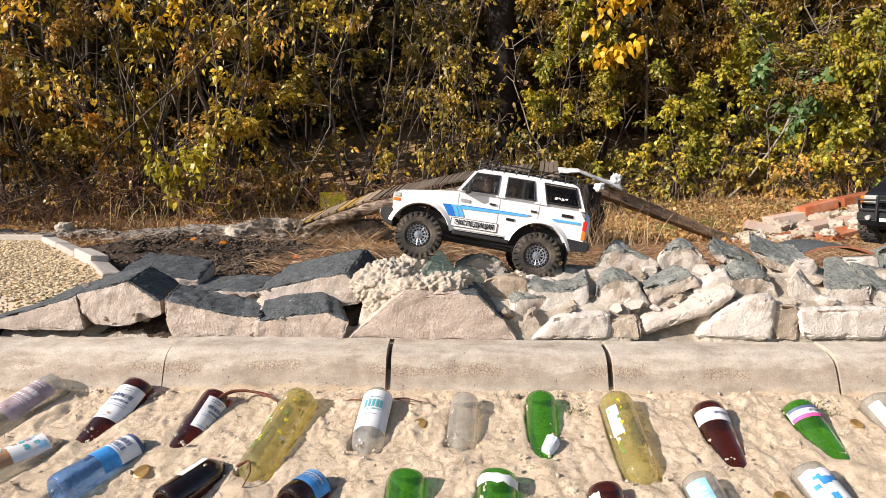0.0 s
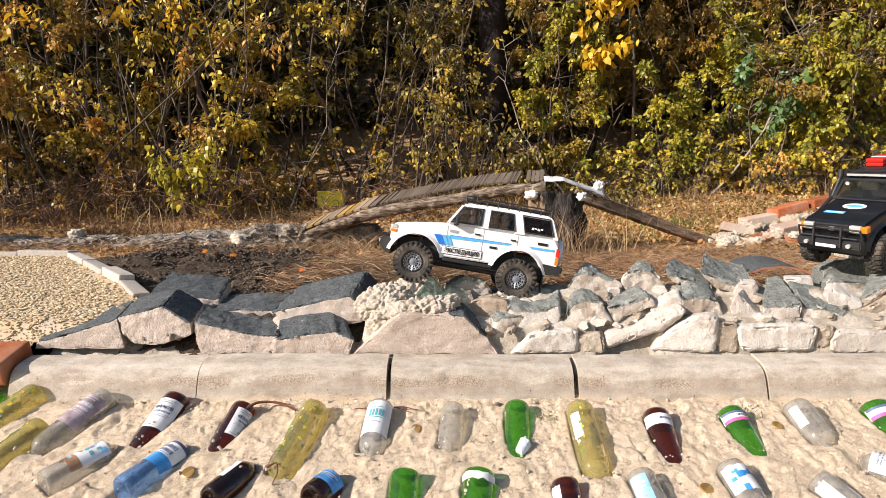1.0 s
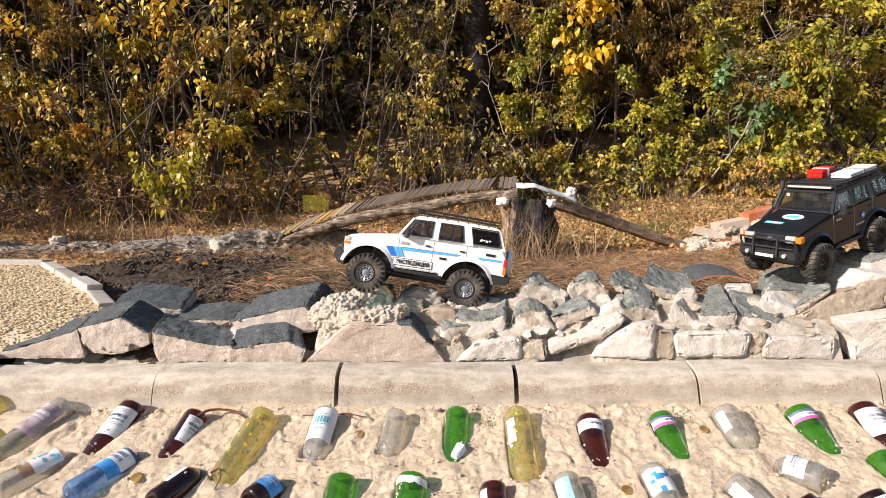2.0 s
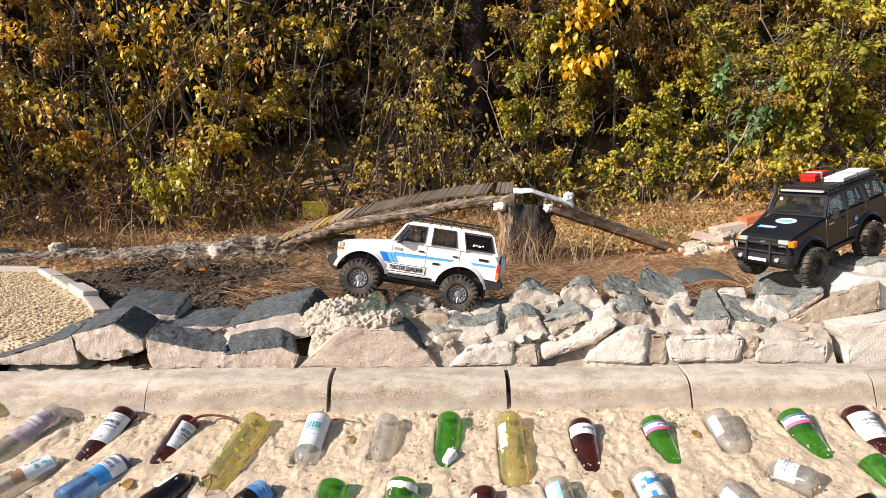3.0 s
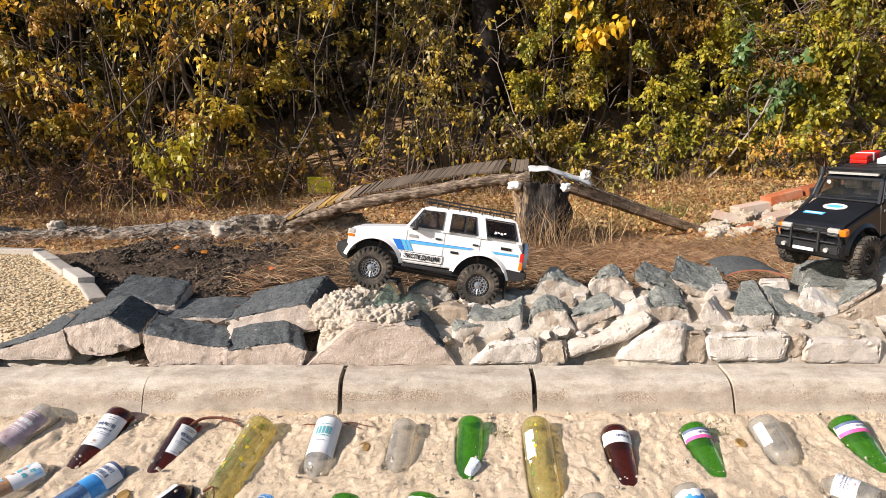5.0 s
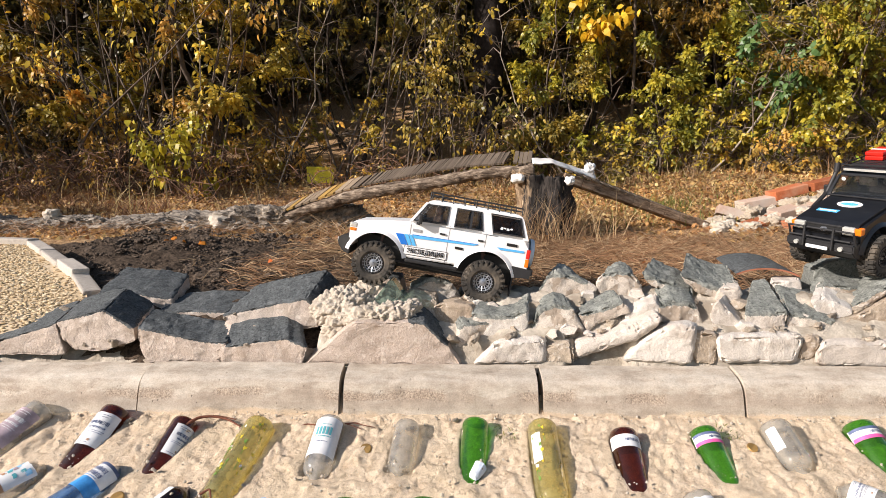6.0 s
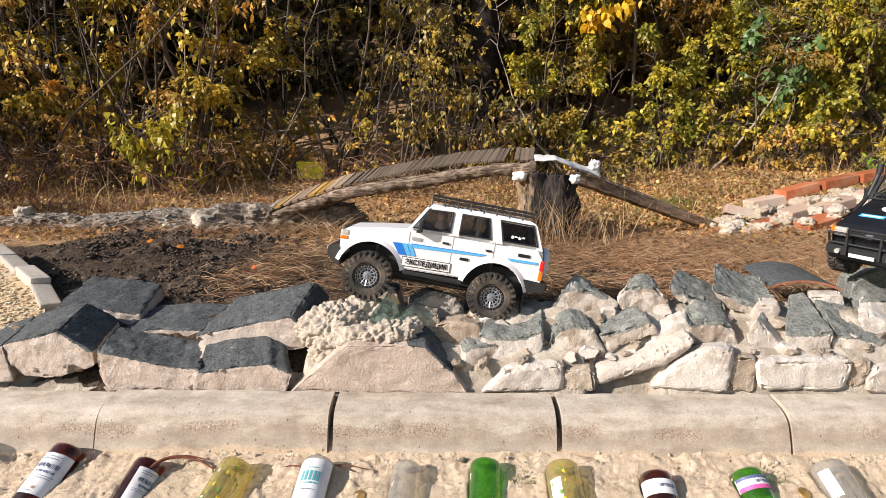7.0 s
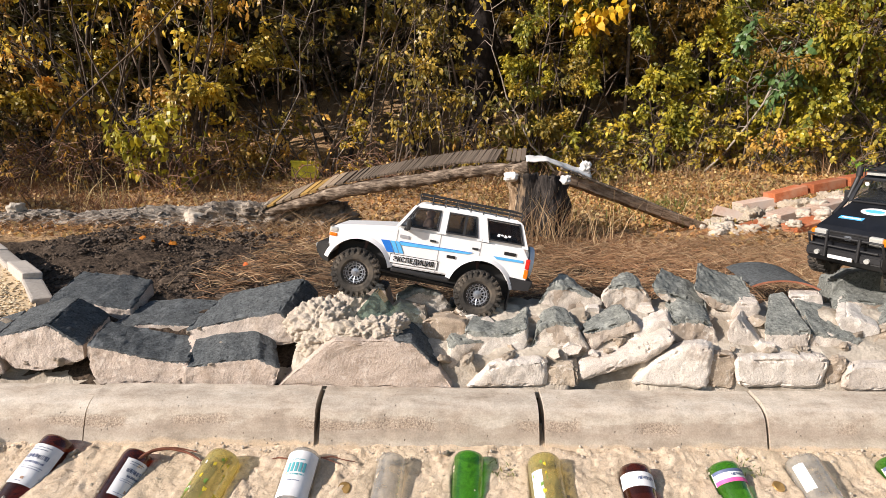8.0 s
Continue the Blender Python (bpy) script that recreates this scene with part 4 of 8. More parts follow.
# ---- kerb stones ----
def kerb_stone(x0, x1, seed):
    prof = [(1.232, 0.13), (1.243, 0.200), (1.250, 0.225), (1.257, 0.250), (1.264, 0.274), (1.270, 0.290), (1.277, 0.300), (1.288, 0.309), (1.302, 0.315), (1.325, 0.320), (1.354, 0.324), (1.359, 0.318), (1.361, 0.13)]
    bm = bmesh.new()
    n = 46
    rings = []
    for i in range(n + 1):
        x = x0 + (x1 - x0) * i / n
        inset = 0.0
        ring = []
        for y, z in prof:
            cy, cz = 1.29, 0.23
            v = Vector((x, y + (cy - y) * inset * 8, z + (cz - z) * inset * 8))
            if z > 0.14:
                v += Vector((0, 0.0022 * fbm(v, 14, seed), 0.0022 * fbm(v, 11, seed + 3)))
                chip = fbm((x, y, z), 32, seed + 5)
                if chip > 0.75:
                    v.y += 0.004 * (chip - 0.75) / 0.4
            ring.append(bm.verts.new(v))
        rings.append(ring)
    for p, q in zip(rings, rings[1:]):
        for i in range(len(prof)):
            j = (i + 1) % len(prof)
            bm.faces.new((p[i], p[j], q[j], q[i]))
    bm.faces.new(rings[0][::-1])
    bm.faces.new(rings[-1])
    bmesh.ops.recalc_face_normals(bm, faces=bm.faces)
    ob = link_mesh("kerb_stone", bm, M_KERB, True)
    ob.data.set_sharp_from_angle(angle=radians(50))
    return tagged(ob, "weathered beige concrete kerb stone with a rounded front edge", "kerb stone", "kerb above the mortar bed")


JOINTS = [-1.165, -0.640, -0.111, 0.405, 0.925, 1.445, 1.965, 2.49]
for i, (a, b) in enumerate(zip(JOINTS, JOINTS[1:])):
    ob = kerb_stone(a + (0.0015, 0.0015, 0.006, 0.007, 0.0035, 0.003, 0.003)[i], b - (0.0015, 0.006, 0.007, 0.0035, 0.003, 0.003, 0.003)[i], i * 1.7)
    ob.location.z = (0.0, 0.004, 0.001, 0.0, 0.003, 0.0, 0.002)[i]


# ---- the rock bank ----
def stone(name, label, y, outline, back, coat=(), mt=None, seed=0, taper=1.0, turn=0.0, rough=0.0042, chamfer=0.0022, levels=3, group="stones of the rock bank", category="stone"):
    """A broken slab: an (x, z) outline at depth y, drawn back by a vector. coat: indices of the outline's edges whose faces are coated."""
    bm = bmesh.new()
    back = Vector(back)
    front = [bm.verts.new((px, y, pz)) for px, pz in outline]
    mid = sum(px for px, pz in outline) / len(outline)
    rear = [bm.verts.new(Vector((mid + (v.co.x - mid) * taper, v.co.y, v.co.z)) + back) for v in front]
    if turn:
        c = Vector((mid, y + back.y * 0.4, 0))
        bmesh.ops.rotate(bm, verts=bm.verts, cent=c, matrix=Matrix.Rotation(radians(turn), 3, "Z"))
    f0 = bm.faces.new(front)
    f0.material_index = 1 if -1 in coat else 0
    f1 = bm.faces.new(rear[::-1])
    f1.material_index = 1 if coat else 0
    n = len(front)
    for i in range(n):
        j = (i + 1) % n
        f = bm.faces.new((front[j], front[i], rear[i], rear[j]))
        f.material_index = 1 if i in coat else 0
    bmesh.ops.recalc_face_normals(bm, faces=bm.faces)
    for f in bm.faces:
        f.material_index += 2
    made = bmesh.ops.bevel(bm, geom=list(bm.edges), offset=chamfer, segments=1, affect="EDGES", material=0)["faces"]
    strips = set(made)
    for f in made:
        beside = [g.material_index - 2 for e in f.edges for g in e.link_faces if g not in strips]
        f.material_index = 1 if beside and sum(beside) > 0 else 0
    for f in bm.faces:
        if f not in strips:
            f.material_index -= 2
    bmesh.ops.triangulate(bm, faces=bm.faces)
    for k in range(levels + 1):
        longest = [e for e in bm.edges if e.calc_length() > (0.05, 0.028, 0.016, 0.0095)[min(k, 3)]]
        if not longest:
            break
        bmesh.ops.subdivide_edges(bm, edges=longest, cuts=1, use_grid_fill=True)
        bmesh.ops.triangulate(bm, faces=[f for f in bm.faces if len(f.verts) > 3])
    bm.normal_update()
    bm.verts.ensure_lookup_table()
    bm.verts.index_update()
    coats = []
    for v in bm.verts:
        fs = v.link_faces
        coats.append(sum(f.material_index for f in fs) / max(1, len(fs)))
    for k in range(2 if mt is M_STONE else 5):
        coats = [0.4 * c + 0.6 * sum(coats[e.other_vert(v).index] for e in v.link_edges) / max(1, len(v.link_edges)) for v, c in zip(bm.verts, coats)]
    if mt is not M_STONE:
        coats = [min(1.0, c * 1.6) for c in coats]
    moves = []
    for v, c in zip(bm.verts, coats):
        p = v.co
        d = rough * 0.7 * fbm(p, 12, seed) + rough * 0.75 * fbm(p, 38, seed + 2) + rough * 0.35 * fbm(p, 95, seed + 4)
        pit = fbm(p, 70, seed + 9)
        if pit > 0.7:
            d -= 0.004 * (pit - 0.7) / 0.5
        if len(v.link_faces) > 2:
            n0 = v.link_faces[0].normal
            if min(n0.dot(f.normal) for f in v.link_faces) < 0.93:
                d -= (0.014 if rough < 0.005 else 0.022) * max(0.0, fbm(p, 30, seed + 6) - 0.1) + 0.004 * abs(fbm(p, 80, seed + 7))
        moves.append(v.normal * d)
    for v, d in zip(bm.verts, moves):
        v.co += d
    for f in bm.faces:
        f.material_index = 0
    ob = link_mesh(name, bm, mt or M_STONE, True)
    ob.data.set_sharp_from_angle(angle=radians(38))
    at = ob.data.attributes.new("coat", "FLOAT", "POINT")
    at.data.foreach_set("value", coats)
    return tagged(ob, label, category, group)


L_COAT = "broken pale concrete slab with a dark grey coated top"
L_PALE = "broken pale concrete block laid behind the kerb"
L_WHITE = "broken white foam concrete block laid behind the kerb"
L_PATCH = "small beige mortar patch between concrete blocks"
STONES = []


def lay(key, y, outline, back, coat, kind):
    """Notes one slab of the bank: its front outline at depth y, the way it runs back, the coated edges, and 0 for plain, 1 for white, 2 for mortar."""
    STONES.append((key, y, outline, back, coat, kind))


lay("A0", 1.38, [(-1.178, 0.334), (-1.167, 0.358), (-0.929, 0.427), (-0.905, 0.334)], (-0.057, 0.2, 0.023), (1,), 0)
lay("A1", 1.38, [(-0.927, 0.433), (-0.790, 0.466), (-0.709, 0.415), (-0.704, 0.375), (-0.808, 0.346), (-0.882, 0.349), (-0.916, 0.382)], (-0.048, 0.2, 0.027), (0, 1), 0)
lay("A2", 1.62, [(-0.960, 0.470), (-0.835, 0.460), (-0.736, 0.443), (-0.733, 0.395), (-0.965, 0.395)], (-0.023, 0.23, 0.042), (0, 1), 0)
lay("A3", 1.37, [(-0.693, 0.421), (-0.608, 0.402), (-0.506, 0.381), (-0.444, 0.379), (-0.471, 0.318), (-0.676, 0.318), (-0.692, 0.376)], (-0.029, 0.14, 0.023), (0, 1, 2), 0)
lay("A4", 1.365, [(-0.445, 0.369), (-0.353, 0.386), (-0.273, 0.391), (-0.222, 0.366), (-0.238, 0.314), (-0.459, 0.317), (-0.480, 0.356)], (-0.037, 0.14, 0.049), (0, 1, 2), 0)
lay("A5", 1.47, [(-0.501, 0.430), (-0.316, 0.471), (-0.250, 0.481), (-0.205, 0.439), (-0.215, 0.391), (-0.473, 0.391)], (0.035, 0.16, 0.060), (0, 1, 2), 0)
lay("A6", 1.355, [(-0.227, 0.322), (-0.172, 0.373), (-0.089, 0.441), (0.061, 0.443), (0.102, 0.440), (0.164, 0.377), (0.204, 0.320)], (0.0, 0.12, 0.02), (3, 4), 0)
lay("A9", 1.56, [(0.045, 0.419), (0.048, 0.505), (0.099, 0.530), (0.162, 0.517), (0.194, 0.475), (0.200, 0.42)], (0.001, 0.1, -0.01), (1, 2), 0)
lay("A9b", 1.45, [(0.119, 0.40), (0.126, 0.464), (0.184, 0.475), (0.243, 0.468), (0.251, 0.40)], (0.009, 0.08, 0.0), (), 2)
lay("A9c", 1.47, [(0.00, 0.39), (0.01, 0.455), (0.06, 0.490), (0.13, 0.475), (0.14, 0.40)], (0.0, 0.1, 0.01), (), 2)
lay("A10", 1.40, [(0.175, 0.35), (0.189, 0.415), (0.199, 0.430), (0.276, 0.430), (0.302, 0.377), (0.29, 0.34)], (0.001, 0.08, 0.011), (1, 2), 0)
lay("A11", 1.410, [(0.226, 0.457), (0.293, 0.447), (0.346, 0.449), (0.386, 0.465), (0.391, 0.415), (0.372, 0.385), (0.311, 0.371), (0.262, 0.385), (0.237, 0.425)], (0.031, 0.120, 0.028), (0,1,2), 1)
lay("A12", 1.360, [(0.220, 0.321), (0.258, 0.357), (0.289, 0.386), (0.331, 0.390), (0.425, 0.397), (0.432, 0.383), (0.436, 0.318)], (0.021, 0.070, -0.002), (), 1)
lay("A13", 1.370, [(0.432, 0.373), (0.495, 0.385), (0.509, 0.371), (0.517, 0.321), (0.438, 0.321)], (0.018, 0.070, 0.001), (), 2)
lay("A14", 1.420, [(0.396, 0.408), (0.417, 0.461), (0.461, 0.479), (0.516, 0.473), (0.530, 0.436), (0.552, 0.400), (0.506, 0.380), (0.427, 0.379)], (0.005, 0.090, 0.019), (0,1,2), 0)
lay("A15", 1.425, [(0.528, 0.451), (0.586, 0.463), (0.656, 0.488), (0.681, 0.454), (0.613, 0.426), (0.557, 0.395)], (0.005, 0.090, 0.021), (0,1), 0)
lay("A16", 1.375, [(0.510, 0.374), (0.582, 0.391), (0.654, 0.415), (0.676, 0.427), (0.751, 0.457), (0.752, 0.429), (0.677, 0.382), (0.600, 0.359), (0.515, 0.326)], (0.010, 0.080, 0.014), (), 1)
lay("A16b", 1.430, [(0.658, 0.444), (0.693, 0.464), (0.746, 0.487), (0.771, 0.455), (0.770, 0.433), (0.694, 0.410)], (0.027, 0.070, 0.012), (), 1)
lay("A25", 1.360, [(0.634, 0.327), (0.664, 0.361), (0.706, 0.403), (0.748, 0.429), (0.773, 0.439), (0.826, 0.439), (0.840, 0.421), (0.832, 0.382), (0.829, 0.324)], (0.030, 0.070, -0.000), (), 1)
lay("A26", 1.368, [(0.831, 0.411), (0.888, 0.414), (0.899, 0.387), (0.892, 0.327), (0.832, 0.327)], (0.030, 0.070, 0.001), (), 2)
lay("A27", 1.360, [(0.886, 0.409), (0.935, 0.411), (1.071, 0.414), (1.125, 0.410), (1.125, 0.381), (1.107, 0.327), (0.900, 0.329)], (0.047, 0.090, -0.009), (), 1)
lay("A27b", 1.372, [(1.126, 0.392), (1.150, 0.404), (1.177, 0.404), (1.169, 0.360), (1.158, 0.336), (1.119, 0.333)], (0.042, 0.070, -0.002), (), 2)
lay("A28", 1.360, [(1.149, 0.346), (1.164, 0.381), (1.177, 0.393), (1.343, 0.394), (1.388, 0.389), (1.383, 0.314), (1.156, 0.322)], (0.067, 0.100, -0.002), (), 1)
lay("A20", 1.430, [(0.752, 0.423), (0.758, 0.471), (0.790, 0.487), (0.834, 0.483), (0.864, 0.471), (0.896, 0.406), (0.886, 0.397), (0.774, 0.415)], (0.027, 0.130, 0.041), (1,2,3), 0)
lay("A18c", 1.520, [(0.733, 0.554), (0.785, 0.535), (0.890, 0.499), (0.893, 0.475), (0.786, 0.503), (0.745, 0.526)], (0.065, 0.140, 0.027), (0,1,2,5), 0)
lay("A17", 1.530, [(0.428, 0.490), (0.453, 0.535), (0.479, 0.550), (0.528, 0.544), (0.584, 0.521), (0.612, 0.508), (0.613, 0.485), (0.538, 0.476), (0.458, 0.482)], (0.004, 0.070, 0.022), (0,1,2,3), 0)
lay("A18", 1.530, [(0.603, 0.516), (0.621, 0.546), (0.667, 0.555), (0.710, 0.549), (0.739, 0.519), (0.745, 0.498), (0.708, 0.470), (0.618, 0.480)], (0.023, 0.080, 0.019), (1,2), 0)
lay("A19", 1.510, [(0.844, 0.551), (0.902, 0.529), (0.967, 0.508), (1.022, 0.512), (1.016, 0.482), (0.950, 0.477), (0.894, 0.495), (0.850, 0.535)], (0.066, 0.170, 0.047), (0,1,2), 0)
lay("A21", 1.490, [(0.937, 0.484), (0.958, 0.511), (1.012, 0.518), (1.024, 0.489), (0.999, 0.461), (0.950, 0.461)], (0.041, 0.080, 0.011), (), 1)
lay("A22", 1.420, [(0.894, 0.456), (0.914, 0.490), (0.944, 0.467), (0.997, 0.420), (0.994, 0.399), (0.912, 0.399)], (0.046, 0.080, 0.008), (), 1)
lay("A23", 1.420, [(0.991, 0.456), (1.033, 0.458), (1.071, 0.459), (1.113, 0.463), (1.110, 0.418), (1.038, 0.404), (0.999, 0.404)], (0.068, 0.170, 0.063), (0,1,2), 1)
lay("A24", 1.430, [(1.116, 0.456), (1.171, 0.448), (1.258, 0.432), (1.244, 0.416), (1.181, 0.409), (1.119, 0.405)], (0.028, 0.140, 0.058), (0,1), 0)
lay("A24b", 1.570, [(1.143, 0.518), (1.234, 0.523), (1.246, 0.498), (1.226, 0.471), (1.156, 0.479)], (0.057, 0.100, 0.000), (), 1)
lay("A30", 1.460, [(1.196, 0.484), (1.232, 0.492), (1.316, 0.462), (1.325, 0.444), (1.279, 0.424), (1.222, 0.443)], (0.100, 0.150, 0.024), (), 1)
lay("A30d", 1.560, [(1.262, 0.485), (1.300, 0.516), (1.392, 0.506), (1.440, 0.505), (1.445, 0.470), (1.280, 0.460)], (0.060, 0.110, 0.012), (0, 1, 2), 0)
lay("A30c", 1.470, [(1.322, 0.468), (1.381, 0.504), (1.437, 0.537), (1.442, 0.513), (1.388, 0.477), (1.336, 0.442)], (0.070, 0.150, 0.010), (0,1), 0)
lay("A30b", 1.450, [(1.294, 0.395), (1.294, 0.430), (1.352, 0.457), (1.424, 0.505), (1.521, 0.541), (1.595, 0.560), (1.600, 0.467), (1.469, 0.436), (1.409, 0.391)], (0.108, 0.150, 0.004), (), 2)
lay("A29", 1.38, [(1.455, 0.298), (1.451, 0.378), (1.413, 0.434), (1.698, 0.470), (1.90, 0.480), (1.908, 0.297)], (0.0, 0.3, 0.02), (), 1)
lay("A31", 1.48, [(1.515, 0.451), (1.515, 0.533), (1.573, 0.570), (1.673, 0.560), (1.784, 0.505), (1.95, 0.50), (1.95, 0.45)], (0.0, 0.3, 0.02), (), 1)
lay("A32", 1.72, [(1.36, 0.43), (1.375, 0.535), (1.44, 0.562), (1.75, 0.580), (2.05, 0.57), (2.05, 0.43)], (0.05, 0.15, -0.012), (-1, 0, 1, 2, 3), 0)
lay("A33", 1.60, [(1.640, 0.50), (1.650, 0.600), (1.700, 0.618), (1.800, 0.612), (1.83, 0.50)], (0.0, 0.15, 0.012), (1, 2), 1)
lay("A34", 1.80, [(1.550, 0.55), (1.560, 0.625), (1.620, 0.636), (1.710, 0.632), (1.74, 0.55)], (0.0, 0.14, 0.01), (1, 2), 0)
lay("A35", 1.645, [(-0.125, 0.40), (-0.115, 0.505), (-0.060, 0.516), (0.010, 0.505), (0.03, 0.40)], (0.0, 0.13, 0.0), (1, 2), 0)
lay("A37", 1.55, [(-0.745, 0.36), (-0.740, 0.415), (-0.62, 0.425), (-0.48, 0.420), (-0.475, 0.36)], (0.0, 0.20, 0.022), (1, 2), 0)
lay("A36", 1.645, [(0.190, 0.40), (0.200, 0.460), (0.260, 0.468), (0.330, 0.462), (0.35, 0.40)], (0.0, 0.13, 0.0), (1, 2), 0)
TAPERS = {"A11": 0.85, "A14": 0.7, "A15": 0.8, "A17": 0.45, "A18": 0.6, "A18c": 0.75, "A19": 0.75, "A20": 0.85, "A21": 0.7, "A22": 0.5, "A23": 0.35, "A24": 0.8, "A30": 0.8, "A5": 0.92, "A4": 0.9}
WORN_EDGES = ("A12", "A16", "A25", "A27", "A28")
TURNS = {"A12": 4, "A25": -5, "A28": 3, "A2": 6, "A9": 12, "A9b": -10, "A10": 12, "A13": -5}
M_PATCH = coated_stone("smeared_mortar", (0.34, 0.28, 0.21), (0.50, 0.42, 0.33), (0.10, 0.09, 0.08), (0.2, 0.18, 0.15))
for i, (key, y, outline, back, coat, kind) in enumerate(STONES):
    nm = "mortar_patch" if kind == 2 else "concrete_slab" if coat else "concrete_block"
    stone(nm, L_PATCH if kind == 2 else L_COAT if coat else (L_WHITE, L_PALE)[kind == 0], y, outline, back, coat, (M_STONE if outline[0][0] < 0.0 else M_WORN_STONE, M_WHITE_STONE, M_PATCH)[kind], i * 1.31, TAPERS.get(key, 0.97), TURNS.get(key, 0.0), 0.0042 if outline[0][0] < 0.0 else 0.0036 if kind == 1 else 0.0052, 0.003 if outline[0][0] < 0.0 else 0.011 if key in WORN_EDGES else 0.0045)


def bank_core():
    """Rough mortar that fills the bank between and under the slabs."""
    xs, ys = np.arange(-1.15, 1.42, 0.014), np.arange(1.362, 1.62, 0.012)
    verts = []
    for y in ys:
        for x in xs:
            z = 0.30 + 0.085 * min(1.0, (y - 1.362) / 0.035) + 0.05 * min(1.0, max(0.0, (y - 1.40) / 0.1)) + 0.012 * fbm((x, y, 0), 16, 4) + 0.007 * fbm((x, y, 0), 50, 2)
            if x < -0.20:
                z -= 0.07
            elif x > 0.30:
                z += 0.022 * min(1.0, max(0.0, (y - 1.385) / 0.03)) + 0.030 * min(1.0, max(0.0, (y - 1.45) / 0.08))
            if 0.49 < x < 0.66 and y < 1.43:
                z -= 0.075
            verts.append((x, y, z))
    nx = len(xs)
    faces = [(j * nx + i, j * nx + i + 1, (j + 1) * nx + i + 1, (j + 1) * nx + i) for j in range(len(ys) - 1) for i in range(nx - 1)]
    ob = mesh_arrays("bank_mortar", verts, faces, M_PATCH_PLAIN, True)
    return tagged(ob, "rough grey-beige mortar filling under broken slabs", "mortar", kind="structure")


M_PATCH_PLAIN = grainy("bank_mortar", (0.40, 0.345, 0.275), (0.67, 0.60, 0.50), 50, 0.95, 1.0, 0.006, (0.30, 0.25, 0.19), coarse=10)
bank_core()


def mortar_lump(cx, cy, cz, sx, sy, sz, turn, seed):
    """A heap of mortar thrown on in knobs."""
    bm = bmesh.new()
    bmesh.ops.create_icosphere(bm, subdivisions=6, radius=1)
    rot = Matrix.Rotation(radians(turn), 3, "Y")
    for v in bm.verts:
        n = v.co.normalized()
        p = rot @ Vector((n.x * sx, n.y * sy, n.z * sz))
        q = p + Vector((cx, cy, cz))
        warp = q + Vector((noise.noise(q * 42 + Vector((seed, 0, 0))), noise.noise(q * 42 + Vector((0, seed, 0))), noise.noise(q * 42 + Vector((0, 0, seed))))) * 0.009
        d0 = noise.voronoi(warp * 62 + Vector((seed, seed, 0)))[0][0]
        d1 = noise.voronoi(warp * 120 + Vector((0, seed, seed)))[0][0]
        k = 0.010 * max(0.0, 1 - (d0 / 0.68) ** 2) + 0.006 * max(0.0, 1 - (d1 / 0.65) ** 2) + 0.0008 * fbm(q, 190, seed) + 0.014 * fbm(q, 16, seed)
        v.co = q + (rot @ n) * (k - 0.006)
    ob = link_mesh("mortar_lump", bm, M_LUMP, True)
    return tagged(ob, "knobbly beige lump of thrown mortar on broken slabs", "mortar", "mortar lumps")


mortar_lump(-0.150, 1.475, 0.455, 0.100, 0.055, 0.055, -10, 1.0)
mortar_lump(-0.03, 1.415, 0.448, 0.120, 0.05, 0.036, -10, 2.0)
mortar_lump(-0.060, 1.515, 0.478, 0.062, 0.045, 0.046, 0, 4.0)
mortar_lump(-0.135, 1.425, 0.418, 0.060, 0.04, 0.035, -30, 3.0)


def joint_lump(x, y, z, s, seed):
    """A clot of mortar squeezed out between two slabs."""
    bm = bmesh.new()
    bmesh.ops.create_icosphere(bm, subdivisions=3, radius=1)
    for v in bm.verts:
        n = v.co.copy()
        k = 1 + 0.55 * fbm(n, 1.6, seed) + 0.30 * fbm(n, 4, seed + 1) + 0.12 * fbm(n, 11, seed + 2)
        v.co = Vector((n.x * 1.8 * k, n.y * 0.8 * k, n.z * 0.8 * k)) * s
    ob = link_mesh("mortar_clot", bm, M_JOINT, True)
    ob.matrix_world = pose(x, y, z, seed * 13 % 40 - 20, seed * 29 % 60 - 30, seed * 17 % 90)
    return tagged(ob, "grey-beige mortar clot squeezed between broken slabs", "mortar", "mortar in the joints")


M_JOINT = grainy("joint_mortar", (0.30, 0.24, 0.18), (0.58, 0.50, 0.40), 70, 0.95, 1.0, 0.005, (0.42, 0.35, 0.27), 0.25, coarse=14)
jr = random.Random(77)
joint_lump(0.186, 1.226, bed_z(1.226) + 0.010, 0.006, 7.7)
joint_lump(-0.64, 1.215, bed_z(1.215) + 0.010, 0.006, 2.2)
for i in range(60):
    x = jr.uniform(0.17, 1.36) if i % 6 else jr.uniform(-1.0, -0.2)
    t = jr.random()
    y = 1.375 + 0.13 * t
    s = jr.uniform(0.006, 0.014)
    joint_lump(x, y, 0.385 + 0.085 * t - (0.03 if x < 0 else 0.0) + jr.uniform(-0.008, 0.010), s, i * 1.37)


